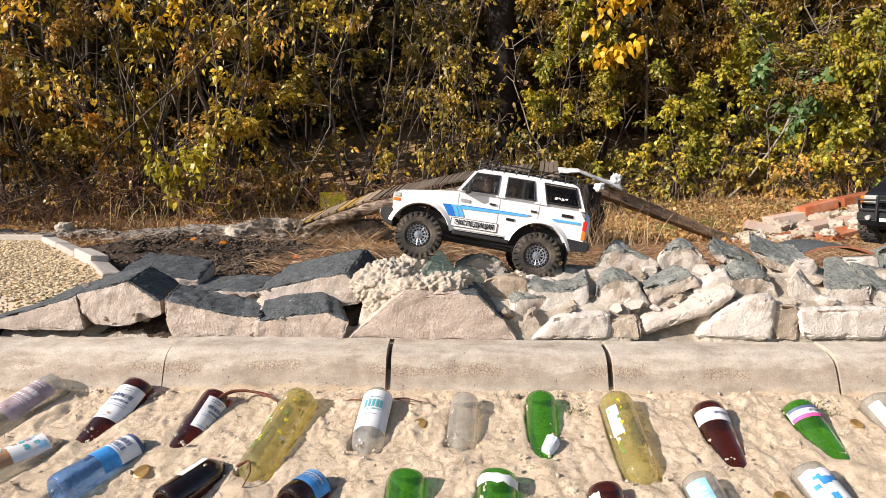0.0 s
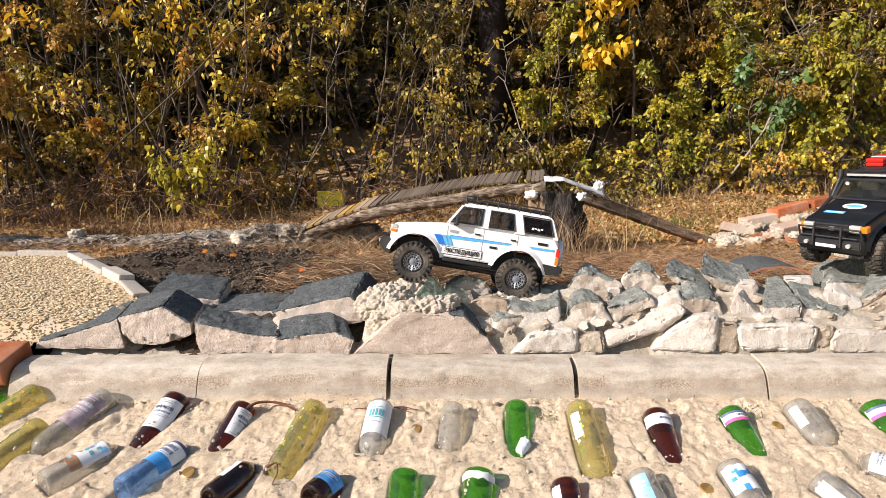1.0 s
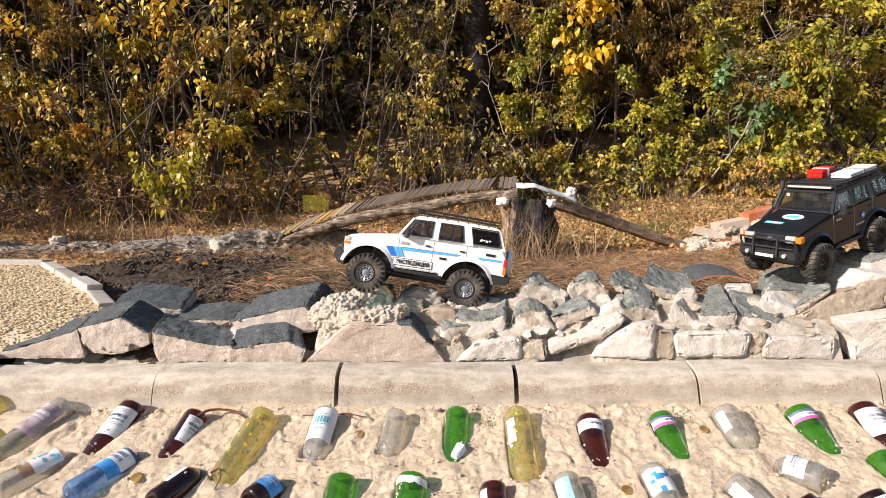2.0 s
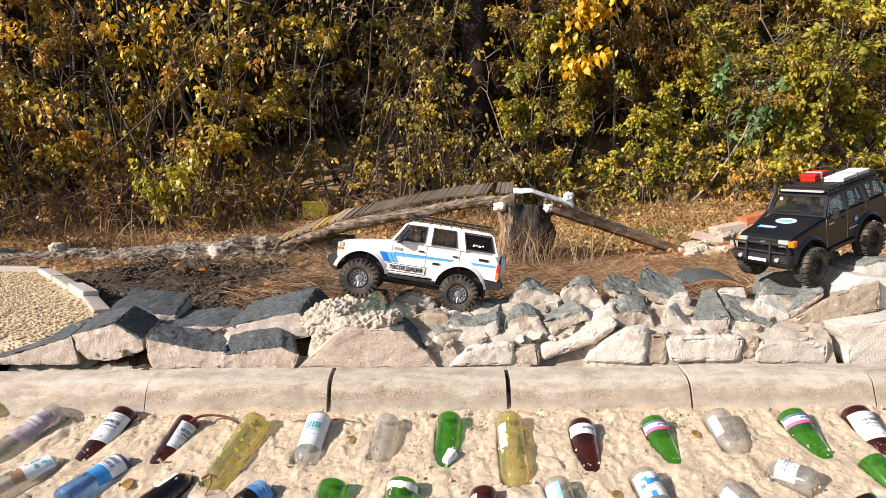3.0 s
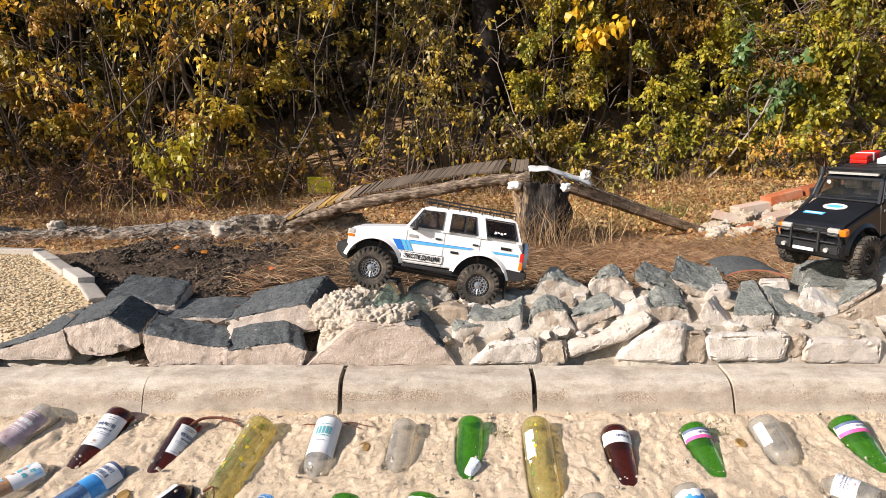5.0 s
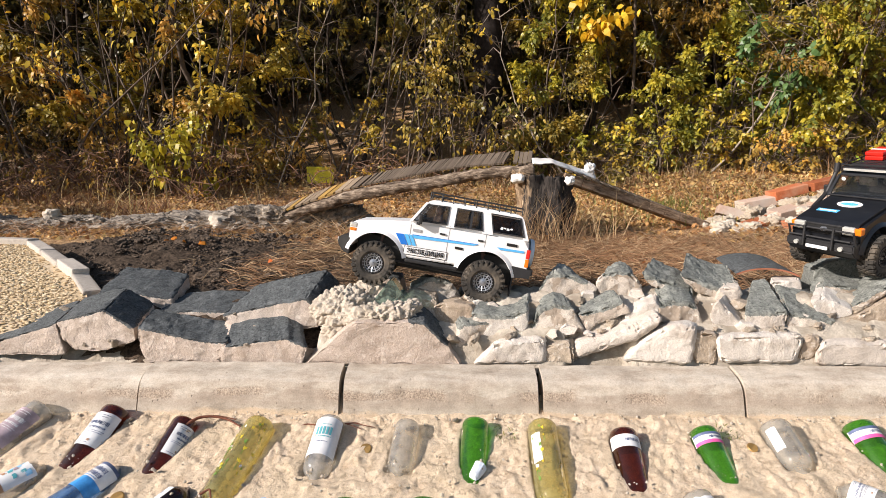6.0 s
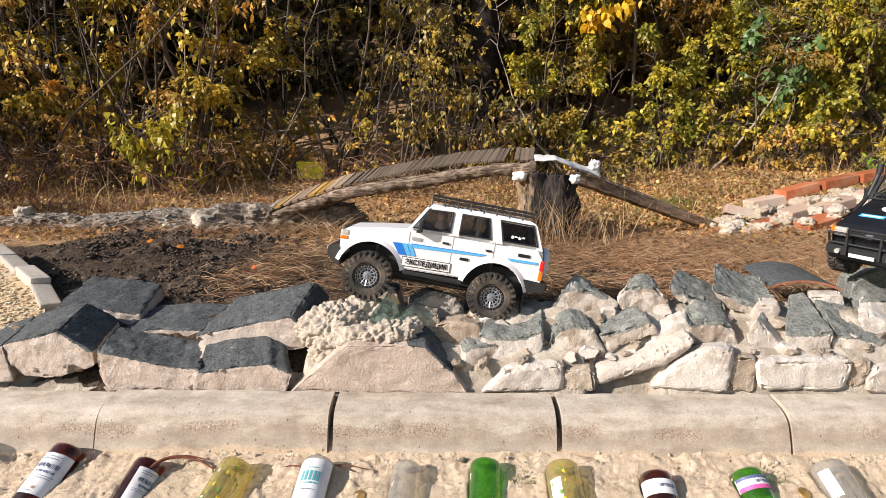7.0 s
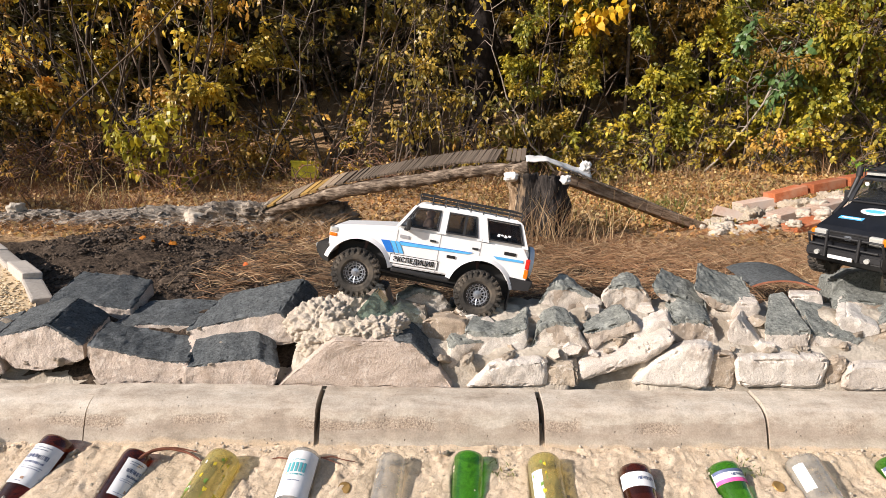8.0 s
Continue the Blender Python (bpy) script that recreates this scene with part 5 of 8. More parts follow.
# small broken chips wedged between the larger pieces
cr = random.Random(5)
for i in range(34):
    x = cr.uniform(0.18, 1.38) if i % 5 else cr.uniform(-0.02, 0.18)
    t = cr.random()
    size = cr.uniform(0.012, 0.026)
    turn0 = cr.uniform(0, 6.28)
    z = 0.388 + 0.095 * t + cr.uniform(-0.004, 0.012)
    corners = [(x + size * cr.uniform(0.7, 1.25) * math.cos(turn0 - k * 1.2566) * 1.3, z + size * cr.uniform(0.6, 1.1) * math.sin(turn0 - k * 1.2566) * 0.8) for k in range(5)]
    stone("concrete_chip", "small broken concrete chip wedged between slabs", 1.378 + 0.13 * t, corners, (cr.uniform(-0.01, 0.01), size * 1.4, 0.004), (), cr.choice((M_WORN_STONE, M_WHITE_STONE, M_PATCH)), i * 2.7, 0.8, cr.uniform(-30, 30), 0.004, 0.002, 3, "chips in the rock bank")


# ---- the two model cars ----
def to_mesh_part(name, text, size, mt, parent, m):
    """Lettering turned into a mesh, with a little thickness."""
    cu = bpy.data.curves.new(name, "FONT")
    cu.body, cu.size, cu.align_x, cu.align_y, cu.extrude, cu.resolution_u = text, size, "CENTER", "CENTER", 0.0002, 3
    tmp = new(name + "_curve", cu)
    me = bpy.data.meshes.new_from_object(tmp.evaluated_get(bpy.context.evaluated_depsgraph_get()))
    bpy.data.objects.remove(tmp)
    me.materials.clear()
    me.materials.append(mt)
    bm = bmesh.new()
    for dx, dy in ((-0.03, 0), (0.03, 0), (0, 0.02), (0, -0.02)):
        at = len(bm.verts)
        bm.from_mesh(me)
        bm.verts.ensure_lookup_table()
        for v in bm.verts[at:]:
            v.co += Vector((dx * size, dy * size, 0.0002 * (dx > 0) + 0.0004 * (dy > 0) + 0.0006 * (dy < 0)))
    bm.to_mesh(me)
    bm.free()
    ob = new(name, me)
    ob.parent = parent
    ob.matrix_basis = m
    return ob


M_SEAT = plain("beige_seat", (0.46, 0.40, 0.33), 0.7)


def tyre_bm():
    bm = bmesh.new()
    r, h = 0.0575, 0.021
    prof = [(-h * 0.8, 0.030), (-h, 0.036), (-h * 1.04, 0.046), (-h * 0.92, 0.0535), (-h * 0.6, r - 0.001), (0, r), (h * 0.6, r - 0.001), (h * 0.92, 0.0535), (h * 1.04, 0.046), (h, 0.036), (h * 0.8, 0.030)]
    lathe(bm, prof, 40)
    for k in range(24):
        a = 2 * math.pi * k / 24
        for s, off, wide in ((1, 0.0, 0.020), (-1, 0.5, 0.020), (1, 0.5, 0.009), (-1, 0.0, 0.009)):
            b = a + off * 2 * math.pi / 24
            x = s * (h * 0.66 if wide > 0.01 else h * 0.2)
            m = Matrix.Rotation(-b, 4, "X") @ Matrix.Translation((x, 0, r + 0.0005)) @ Matrix.Rotation(radians(12 * s), 4, "Z") @ Matrix.Diagonal((wide * 0.75, 0.0085, 0.0055, 1))
            bmesh.ops.create_cube(bm, size=1, matrix=m)
        m = Matrix.Rotation(-a, 4, "X") @ Matrix.Translation((h * 0.96, 0, 0.0525)) @ Matrix.Diagonal((0.005, 0.006, 0.009, 1))
        bmesh.ops.create_cube(bm, size=1, matrix=m)
        m = Matrix.Rotation(-a, 4, "X") @ Matrix.Translation((-h * 0.96, 0, 0.0525)) @ Matrix.Diagonal((0.005, 0.006, 0.009, 1))
        bmesh.ops.create_cube(bm, size=1, matrix=m)
    return bm


def rim_bm():
    bm = bmesh.new()
    h = 0.021
    lathe(bm, [(h * 0.62, 0.0205), (h * 0.78, 0.0215), (h * 0.78, 0.0230), (h * 0.60, 0.0235)], 36)
    lathe(bm, [(h * 0.50, 0.0150), (h * 0.66, 0.0155), (h * 0.66, 0.0180), (h * 0.50, 0.0185)], 30)
    for k in range(12):
        a = 2 * math.pi * k / 12
        p = Vector((h * 0.55, math.sin(a) * 0.009, math.cos(a) * 0.009))
        q = Vector((h * 0.74, math.sin(a) * 0.0235, math.cos(a) * 0.0235))
        rod(bm, p, q, 0.0013, 0.0017, 6)
    lathe(bm, [(h * 0.2, 0.0), (h * 0.62, 0.0), (h * 0.68, 0.004), (h * 0.62, 0.0100), (h * 0.3, 0.0110)], 16)
    for k in range(20):
        a = 2 * math.pi * k / 20
        rod(bm, (h * 0.88, math.sin(a) * 0.0249, math.cos(a) * 0.0249), (h * 1.00, math.sin(a) * 0.0249, math.cos(a) * 0.0249), 0.0010, n=6)
    rod(bm, (h * 0.6, 0, 0), (h * 0.95, 0, 0), 0.003, n=6)
    return bm


def lip_bm():
    bm = bmesh.new()
    h = 0.021
    lathe(bm, [(h * 0.70, 0.0225), (h * 0.92, 0.0235), (h * 0.92, 0.0262), (h * 0.80, 0.0275), (h * 0.4, 0.0275)], 36)
    return bm


def well_bm():
    bm = bmesh.new()
    lathe(bm, [(0.001, 0.0), (0.001, 0.0275), (0.0165, 0.0278), (0.0185, 0.0315)], 24)
    return bm


def quad_slab(bm, pts, normal, thick):
    a = [bm.verts.new(Vector(p)) for p in pts]
    b = [bm.verts.new(Vector(p) - Vector(normal) * thick) for p in pts]
    bm.faces.new(a)
    bm.faces.new(b[::-1])
    for i in range(len(a)):
        j = (i + 1) % len(a)
        bm.faces.new((a[j], a[i], b[i], b[j]))
    bmesh.ops.recalc_face_normals(bm, faces=bm.faces)
    return bm


def half_width(z):
    return 0.0965 - max(0.0, z - 0.135) * 0.20


def side_quad(pts, side, out=0.0):
    """(x, z) corners laid on the car's side wall."""
    return [(x, side * (half_width(z) + out), z) for x, z in pts]


def window(car, pts, side, glass_mt, frame=0.0035, bar=None):
    cx, cz = sum(p[0] for p in pts) / 4, sum(p[1] for p in pts) / 4
    f = bmesh.new()
    inner = []
    for x, z in pts:
        dx, dz = cx - x, cz - z
        inner.append((x + math.copysign(frame, dx), z + math.copysign(frame, dz)))
    for i in range(4):
        j = (i + 1) % 4
        quad_slab(f, side_quad([pts[i], pts[j], inner[j], inner[i]], side, 0.0022), (0, side, 0), 0.004)
    if bar:
        quad_slab(f, side_quad([(bar - 0.003, pts[0][1] + 0.002), (bar + 0.003, pts[0][1] + 0.002), (bar + 0.003, pts[2][1] - 0.002), (bar - 0.003, pts[2][1] - 0.002)], side, 0.0024), (0, side, 0), 0.004)
    w = part("window", f, M_TRIM, car, "black window frame")
    g = quad_slab(bmesh.new(), side_quad(pts, side, 0.0004), (0, side, 0), 0.0012)
    part("pane", g, glass_mt, w)
    return w


def wheel(car, x, side, rim_mt, meshes, steer=0.0):
    w = new("wheel")
    w.parent = car
    w.matrix_basis = pose(x, side * 0.097, 0, 0, 0, 90 * side + steer)
    for nm in ("tyre", "rim", "rim_lip", "wheel_well"):
        o = new(nm, meshes[nm])
        o.parent = w
        if nm != "tyre":
            o.matrix_basis = Matrix.Diagonal((1.0, 1.1, 1.1, 1.0))
    return w


def model_car(name, label, at, paint, rim_mt, black):
    car = thing(name, label, "model car", "", at)
    pane_mt = M_CLEAR_WINDOW if black else M_WINDOW
    outline = [(0.072, 0.036), (0.081, 0.055), (0.082, 0.082), (0.077, 0.102), (0.066, 0.110), (0.0, 0.121), (-0.085, 0.133), (-0.100, 0.1385), (-0.250, 0.140), (-0.414, 0.141), (-0.425, 0.125), (-0.428, 0.052), (-0.388, 0.046)]
    for k in range(10):
        a = radians(150 - k * 13.2)
        outline.append((-0.313 + 0.079 * math.cos(a), 0.079 * math.sin(a) + 0.006))
    outline += [(-0.235, 0.033), (-0.079, 0.030)]
    for k in range(10):
        a = radians(156 - k * 14.4)
        outline.append((0.0 + 0.078 * math.cos(a), 0.078 * math.sin(a) + 0.006))
    bm = bmesh.new()
    polygon_prism(bm, outline, -0.0955, 0.0955)
    side_edges = [e for e in bm.edges if abs(e.verts[0].co.y - e.verts[1].co.y) < 1e-6]
    low = [e for e in side_edges if min(v.co.z for v in e.verts) < 0.10]
    high = [e for e in side_edges if e not in low]
    bmesh.ops.bevel(bm, geom=high, offset=0.009, segments=4, affect="EDGES")
    bmesh.ops.bevel(bm, geom=[e for e in low if e.is_valid], offset=0.003, segments=2, affect="EDGES")
    part("body", bm, paint, car)
    # roof, pillars
    bm = bmesh.new()
    polygon_prism(bm, [(-0.121, 0.189), (-0.126, 0.1965), (-0.140, 0.2015), (-0.25, 0.2045), (-0.380, 0.2025), (-0.394, 0.197), (-0.397, 0.189)], -0.086, 0.086)
    es = [e for e in bm.edges if abs(e.verts[0].co.y - e.verts[1].co.y) < 1e-6 and e.verts[0].co.z + e.verts[1].co.z > 0.379]
    bmesh.ops.bevel(bm, geom=es, offset=0.006, segments=3, affect="EDGES")
    part("roof", bm, paint, car)
    for side in (1, -1):
        for xb0, xb1, xt0, xt1 in ((-0.080, -0.094, -0.118, -0.126), (-0.183, -0.208, -0.185, -0.208), (-0.287, -0.318, -0.276, -0.304), (-0.405, -0.420, -0.388, -0.397)):
            bm = quad_slab(bmesh.new(), side_quad([(xb0, 0.134), (xb1, 0.134), (xt1, 0.193), (xt0, 0.193)], side), (0, side, 0), 0.008)
            part("pillar", bm, paint, car)
        window(car, [(-0.090, 0.136), (-0.186, 0.139), (-0.187, 0.192), (-0.123, 0.189)], side, pane_mt)
        window(car, [(-0.206, 0.138), (-0.289, 0.140), (-0.278, 0.193), (-0.207, 0.192)], side, pane_mt, bar=-0.252)
        window(car, [(-0.316, 0.141), (-0.407, 0.142), (-0.390, 0.194), (-0.303, 0.194)], side, M_SMOKE if not black else pane_mt, bar=None if not black else -0.345)
        # wheel arches
        for cx, ry in ((0.0, 0.079), (-0.313, 0.080)):
            bm = bmesh.new()
            inner, outer = [], []
            for k in range(33):
                a = radians(166 - k * 152 / 32)
                inner.append((cx + ry * math.cos(a), ry * math.sin(a) + 0.006))
                outer.append((cx + (ry + 0.011) * math.cos(a), (ry + 0.011) * math.sin(a) + 0.006))
            for k in range(32):
                pts = [inner[k], inner[k + 1], outer[k + 1], outer[k]]
                v0 = [bm.verts.new((x, side * (0.103 if i < 2 else 0.0955), z)) for i, (x, z) in enumerate(pts)]
                v1 = [bm.verts.new((x, side * 0.088, z)) for x, z in pts]
                bm.faces.new(v0)
                for i in range(4):
                    j = (i + 1) % 4
                    bm.faces.new((v0[j], v0[i], v1[i], v1[j]))
            bmesh.ops.remove_doubles(bm, verts=bm.verts, dist=1e-6)
            bmesh.ops.recalc_face_normals(bm, faces=bm.faces)
            part("fender_flare", bm, paint, car)
        part("rock_slider", boxed((-0.235, side * 0.098 - 0.008, 0.018), (-0.085, side * 0.098 + 0.006, 0.028), 0.003), M_TRIM, car)
        bm = boxed((-0.112, side * 0.099 - 0.003, 0.128), (-0.102, side * 0.120, 0.134), 0.001)
        box(bm, (-0.117, side * 0.112 - 0.009, 0.130), (-0.106, side * 0.112 + 0.009, 0.158), 0.003)
        part("mirror", bm, M_TRIM, car, "black door mirror")
        for x in (-0.178, -0.287):
            part("door_handle", boxed((x - 0.008, side * 0.0965 - 0.003, 0.110), (x + 0.008, side * 0.0965 + 0.003, 0.115), 0.001), M_TRIM, car)
        # lamps
        part("headlamp", boxed((0.070, side * 0.068 - 0.019, 0.078), (0.0865, side * 0.068 + 0.013, 0.102), 0.004), M_LENS, car, "clear headlamp")
        low, high = (0.080, 0.100) if black else (0.079, 0.089)
        part("indicator", boxed((0.062, side * 0.087 - 0.0105, low), (0.083, side * 0.087 + 0.0105, high), 0.004), M_ORANGE, car, "amber indicator")
        if not black:
            part("side_lens", boxed((0.062, side * 0.087 - 0.0105, 0.0895), (0.083, side * 0.087 + 0.0105, 0.103), 0.004), M_LENS, car, "clear lens")
        bm = boxed((-0.431, side * 0.0865 - 0.011, 0.084), (-0.420, side * 0.0865 + 0.011, 0.110), 0.002)
        part("tail_lamp", bm, M_RED, car, "red tail lamp")
        part("rear_indicator", boxed((-0.431, side * 0.0865 - 0.011, 0.060), (-0.420, side * 0.0865 + 0.011, 0.083), 0.002), M_ORANGE, car, "amber rear indicator")
        # door seams
        for x, z0, z1 in ((-0.087, 0.036, 0.134), (-0.196, 0.036, 0.138), (-0.300, 0.085, 0.139)):
            part("door_seam", boxed((x - 0.0006, side * 0.0960 - 0.001, z0), (x + 0.0006, side * 0.0960 + 0.0002, z1)), M_GREY_PRINT, car)
        # suspension
        bm = rod(bmesh.new(), (0.0, side * 0.060, 0.0), (-0.012, side * 0.062, 0.085), 0.006, n=10)
        part("front_damper", bm, M_DAMPER, car, "dark damper")
        bm = rod(bmesh.new(), (-0.313, side * 0.060, 0.0), (-0.300, side * 0.062, 0.085), 0.006, n=10)
        part("rear_damper", bm, M_DAMPER, car, "dark damper")
    # windscreen and rear window
    bm = quad_slab(bmesh.new(), [(-0.086, 0.088, 0.136), (-0.086, -0.088, 0.136), (-0.122, -0.079, 0.193), (-0.122, 0.079, 0.193)], (0.8, 0, 0.5), 0.0012)
    ws = part("windscreen", bm, pane_mt, car)
    bm = bmesh.new()
    for a, b in (((-0.085, 0.089, 0.137), (-0.085, -0.089, 0.137)), ((-0.085, -0.089, 0.137), (-0.122, -0.080, 0.192)), ((-0.122, -0.080, 0.192), (-0.122, 0.080, 0.192)), ((-0.122, 0.080, 0.192), (-0.085, 0.089, 0.137))):
        rod(bm, a, b, 0.0028, n=6)
    part("seal", bm, M_TRIM, ws)
    part("rear_window", quad_slab(bmesh.new(), [(-0.421, 0.080, 0.142), (-0.421, -0.080, 0.142), (-0.397, -0.074, 0.190), (-0.397, 0.074, 0.190)], (-1, 0, 0.3), 0.0012), M_SMOKE, car)
    # dark inside, seats, chassis
    bm = boxed((-0.400, -0.085, 0.1395), (-0.110, 0.085, 0.1425))
    part("interior_floor", bm, M_UNDER, car)
    for x in (-0.195, -0.290):
        for y in (0.040, -0.040):
            part("seat", boxed((x - 0.008, y - 0.024, 0.142), (x + 0.008, y + 0.024, 0.180), 0.005), M_UNDER if not black else M_SEAT, car)
    bm = boxed((-0.400, -0.066, -0.004), (0.060, 0.066, 0.075), 0.006)
    part("chassis", bm, M_UNDER, car)
    for x in (0.0, -0.313):
        bm = rod(bmesh.new(), (x, -0.090, 0), (x, 0.090, 0), 0.011, n=12)
        bmesh.ops.create_uvsphere(bm, u_segments=12, v_segments=8, radius=0.020, matrix=Matrix.Translation((x, 0.018, 0)))
        part("axle", bm, M_UNDER, car)
    bm = rod(bmesh.new(), (-0.05, 0.072, 0.012), (-0.29, 0.072, 0.002), 0.0035, n=6)
    part("link_rod", bm, M_TRIM, car)
    # bumpers
    bm = bmesh.new()
    polygon_prism(bm, [(0.080, 0.010), (0.100, 0.016), (0.118, 0.038), (0.116, 0.058), (0.080, 0.062)], -0.094, 0.094)
    bmesh.ops.bevel(bm, geom=list(bm.edges), offset=0.003, segments=2, affect="EDGES")
    for v in bm.verts:
        if abs(v.co.y) > 0.07:
            v.co.x -= 0.007
    fb = part("front_bumper", bm, M_TRIM if black else M_BUMPER, car)
    for y in (0.062, -0.062):
        bm = bmesh.new()
        lathe(bm, [(0.104, 0.0065), (0.1125, 0.0065), (0.1125, 0.0)], 14, m=Matrix.Translation((0.004, y, 0.046)))
        part("fog_lamp", bm, M_LENS, fb)
    bm = boxed((-0.448, -0.092, 0.036), (-0.424, 0.092, 0.056), 0.004)
    for s in (1, -1):
        polygon_prism(bm, [(-0.385, 0.045), (-0.392, 0.026), (-0.440, 0.030), (-0.444, 0.055), (-0.386, 0.058)], s * 0.080, s * 0.098)
    part("rear_bumper", bm, M_TRIM, car)
    for s in (1, -1):
        part("mud_flap", boxed((-0.394, s * 0.085 - 0.014, -0.030), (-0.390, s * 0.085 + 0.014, 0.040)), M_TRIM, car)
    bm = boxed((0.078, -0.048, 0.072), (0.0855, 0.048, 0.103), 0.002)
    gr = part("grille", bm, M_TRIM, car)
    for z in (0.078, 0.085, 0.092, 0.099):
        part("grille_bar", boxed((0.085, -0.045, z - 0.001), (0.0875, 0.045, z + 0.001)), M_UNDER, gr)
    bm = bmesh.new()
    lathe(bm, [(0.0855, 0.010), (0.0890, 0.009), (0.0890, 0.0)], 18, m=Matrix.Translation((0, 0, 0.088)) @ Matrix.Diagonal((1, 1.2, 0.7, 1)))
    part("badge", bm, M_SILVER, gr)
    # roof rack
    bm = bmesh.new()
    for z, r in ((0.2135, 0.0016), (0.2225, 0.0020)):
        c = [(-0.128, 0.080, z), (-0.128, -0.080, z), (-0.390, -0.080, z - 0.002), (-0.390, 0.080, z - 0.002)]
        for i in range(4):
            rod(bm, c[i], c[(i + 1) % 4], r, n=6)
    for i in range(9):
        x = -0.128 - i * 0.262 / 8
        for y in (0.080, -0.080):
            rod(bm, (x, y, 0.2005), (x, y, 0.2225), 0.0016, n=6)
    rack = part("roof_rack", bm, M_TRIM, car, "black wire roof rack")
    for i in range(13):
        x = -0.140 - i * 0.0195
        part("rack_slat", boxed((x - 0.0045, -0.079, 0.2115), (x + 0.0045, 0.079, 0.2135)), M_TRIM, rack)
    for y in (-0.05, 0, 0.05):
        part("rack_rail", boxed((-0.388, y - 0.003, 0.2095), (-0.130, y + 0.003, 0.2113)), M_TRIM, rack)
    meshes = {}
    for nm, fn, mt in (("tyre", tyre_bm, M_RUBBER), ("rim", rim_bm, rim_mt), ("rim_lip", lip_bm, M_GUN), ("wheel_well", well_bm, M_UNDER)):
        me = bpy.data.meshes.new(nm)
        b = fn()
        b.normal_update()
        b.to_mesh(me)
        b.free()
        me.materials.append(mt)
        if nm != "rim":
            me.polygons.foreach_set("use_smooth", [nm == "wheel_well"] * len(me.polygons))
        meshes[nm] = me
    for x in (0.0, -0.313):
        for s in (1, -1):
            wheel(car, x, s, rim_mt, meshes)
    return car


def decal(car, name, pts, mt, out=0.0008, label="", side=1):
    return part(name, quad_slab(bmesh.new(), side_quad(pts, side, out), (0, side, 0), 0.0008), mt, car, label)


SCALE = 1.045
WHITE_AT = pose(-0.056, 1.612, 0.579, 1.5, -9.8, 179.6) @ Matrix.Scale(SCALE, 4)
white_car = model_car("model_car", "white model off-road car with blue stripes on the rocks", WHITE_AT, M_WHITE, M_SILVER, False)
# livery on the door side
decal(white_car, "blue_flash", [(-0.048, 0.093), (-0.068, 0.065), (-0.086, 0.066), (-0.070, 0.0945)], M_BLUE)
decal(white_car, "blue_flash", [(-0.072, 0.0945), (-0.088, 0.066), (-0.098, 0.0665), (-0.083, 0.0952)], M_LIGHTBLUE)
decal(white_car, "blue_flash", [(-0.085, 0.0953), (-0.100, 0.0666), (-0.110, 0.067), (-0.100, 0.086), (-0.093, 0.0955)], M_LIGHTBLUE)
decal(white_car, "side_stripe", [(-0.095, 0.0956), (-0.101, 0.0875), (-0.270, 0.0955), (-0.282, 0.1005)], M_LIGHTBLUE)
decal(white_car, "side_stripe", [(-0.095, 0.0975), (-0.095, 0.0958), (-0.282, 0.1007), (-0.282, 0.1018)], M_BLUE)
decal(white_car, "rear_stripe", [(-0.335, 0.103), (-0.345, 0.0965), (-0.413, 0.0985), (-0.413, 0.1045)], M_LIGHTBLUE)
sign = decal(white_car, "sign", [(-0.077, 0.0625), (-0.0775, 0.0385), (-0.200, 0.0405), (-0.200, 0.0645)], M_INK, 0.0010, "black framed white name plate")
part("sign_face", quad_slab(bmesh.new(), side_quad([(-0.0785, 0.0610), (-0.0790, 0.0400), (-0.1985, 0.0420), (-0.1985, 0.0630)], 1, 0.0014), (0, 1, 0), 0.0006), M_PRINT, sign)
to_mesh_part("lettering", "ЭКСПЕДИЦИЯ", 0.0170, M_INK, sign, Matrix.Translation((-0.1388, half_width(0.05) + 0.0030, 0.0515)) @ Matrix(((-1, 0, 0, 0), (0, 0, 1, 0), (0, 1, 0, 0), (0, 0, 0, 1))) @ Matrix.Rotation(radians(0.9), 4, "Z") @ Matrix.Diagonal((0.87, 1.05, 1, 1)))
for x0, x1, z0, z1, mt in ((-0.094, -0.118, 0.106, 0.114, M_GREY_PRINT), (-0.219, -0.241, 0.0775, 0.0845, M_INK), (-0.361, -0.391, 0.1115, 0.1195, M_INK)):
    decal(white_car, "badge", [(x0, z0), (x1, z0), (x1, z1), (x0, z1)], mt, 0.0012)
for i in range(4):
    decal(white_car, "window_sticker", [(-0.335 - i * 0.009, 0.154 + (i % 2) * 0.003), (-0.342 - i * 0.009, 0.153 + (i % 2) * 0.003), (-0.344 - i * 0.009, 0.160 - (i % 3) * 0.002), (-0.338 - i * 0.009, 0.161)], M_PRINT, 0.0016)
bm = bmesh.new()
lathe(bm, [(-0.4395, 0.0), (-0.4395, 0.040), (-0.436, 0.043), (-0.427, 0.043)], 28, m=Matrix.Translation((-0.010, 0.006, 0.094)))
part("spare_wheel_cover", bm, plain("pale_blue_cover", (0.62, 0.74, 0.86), 0.4), white_car, "pale blue spare wheel cover", True)


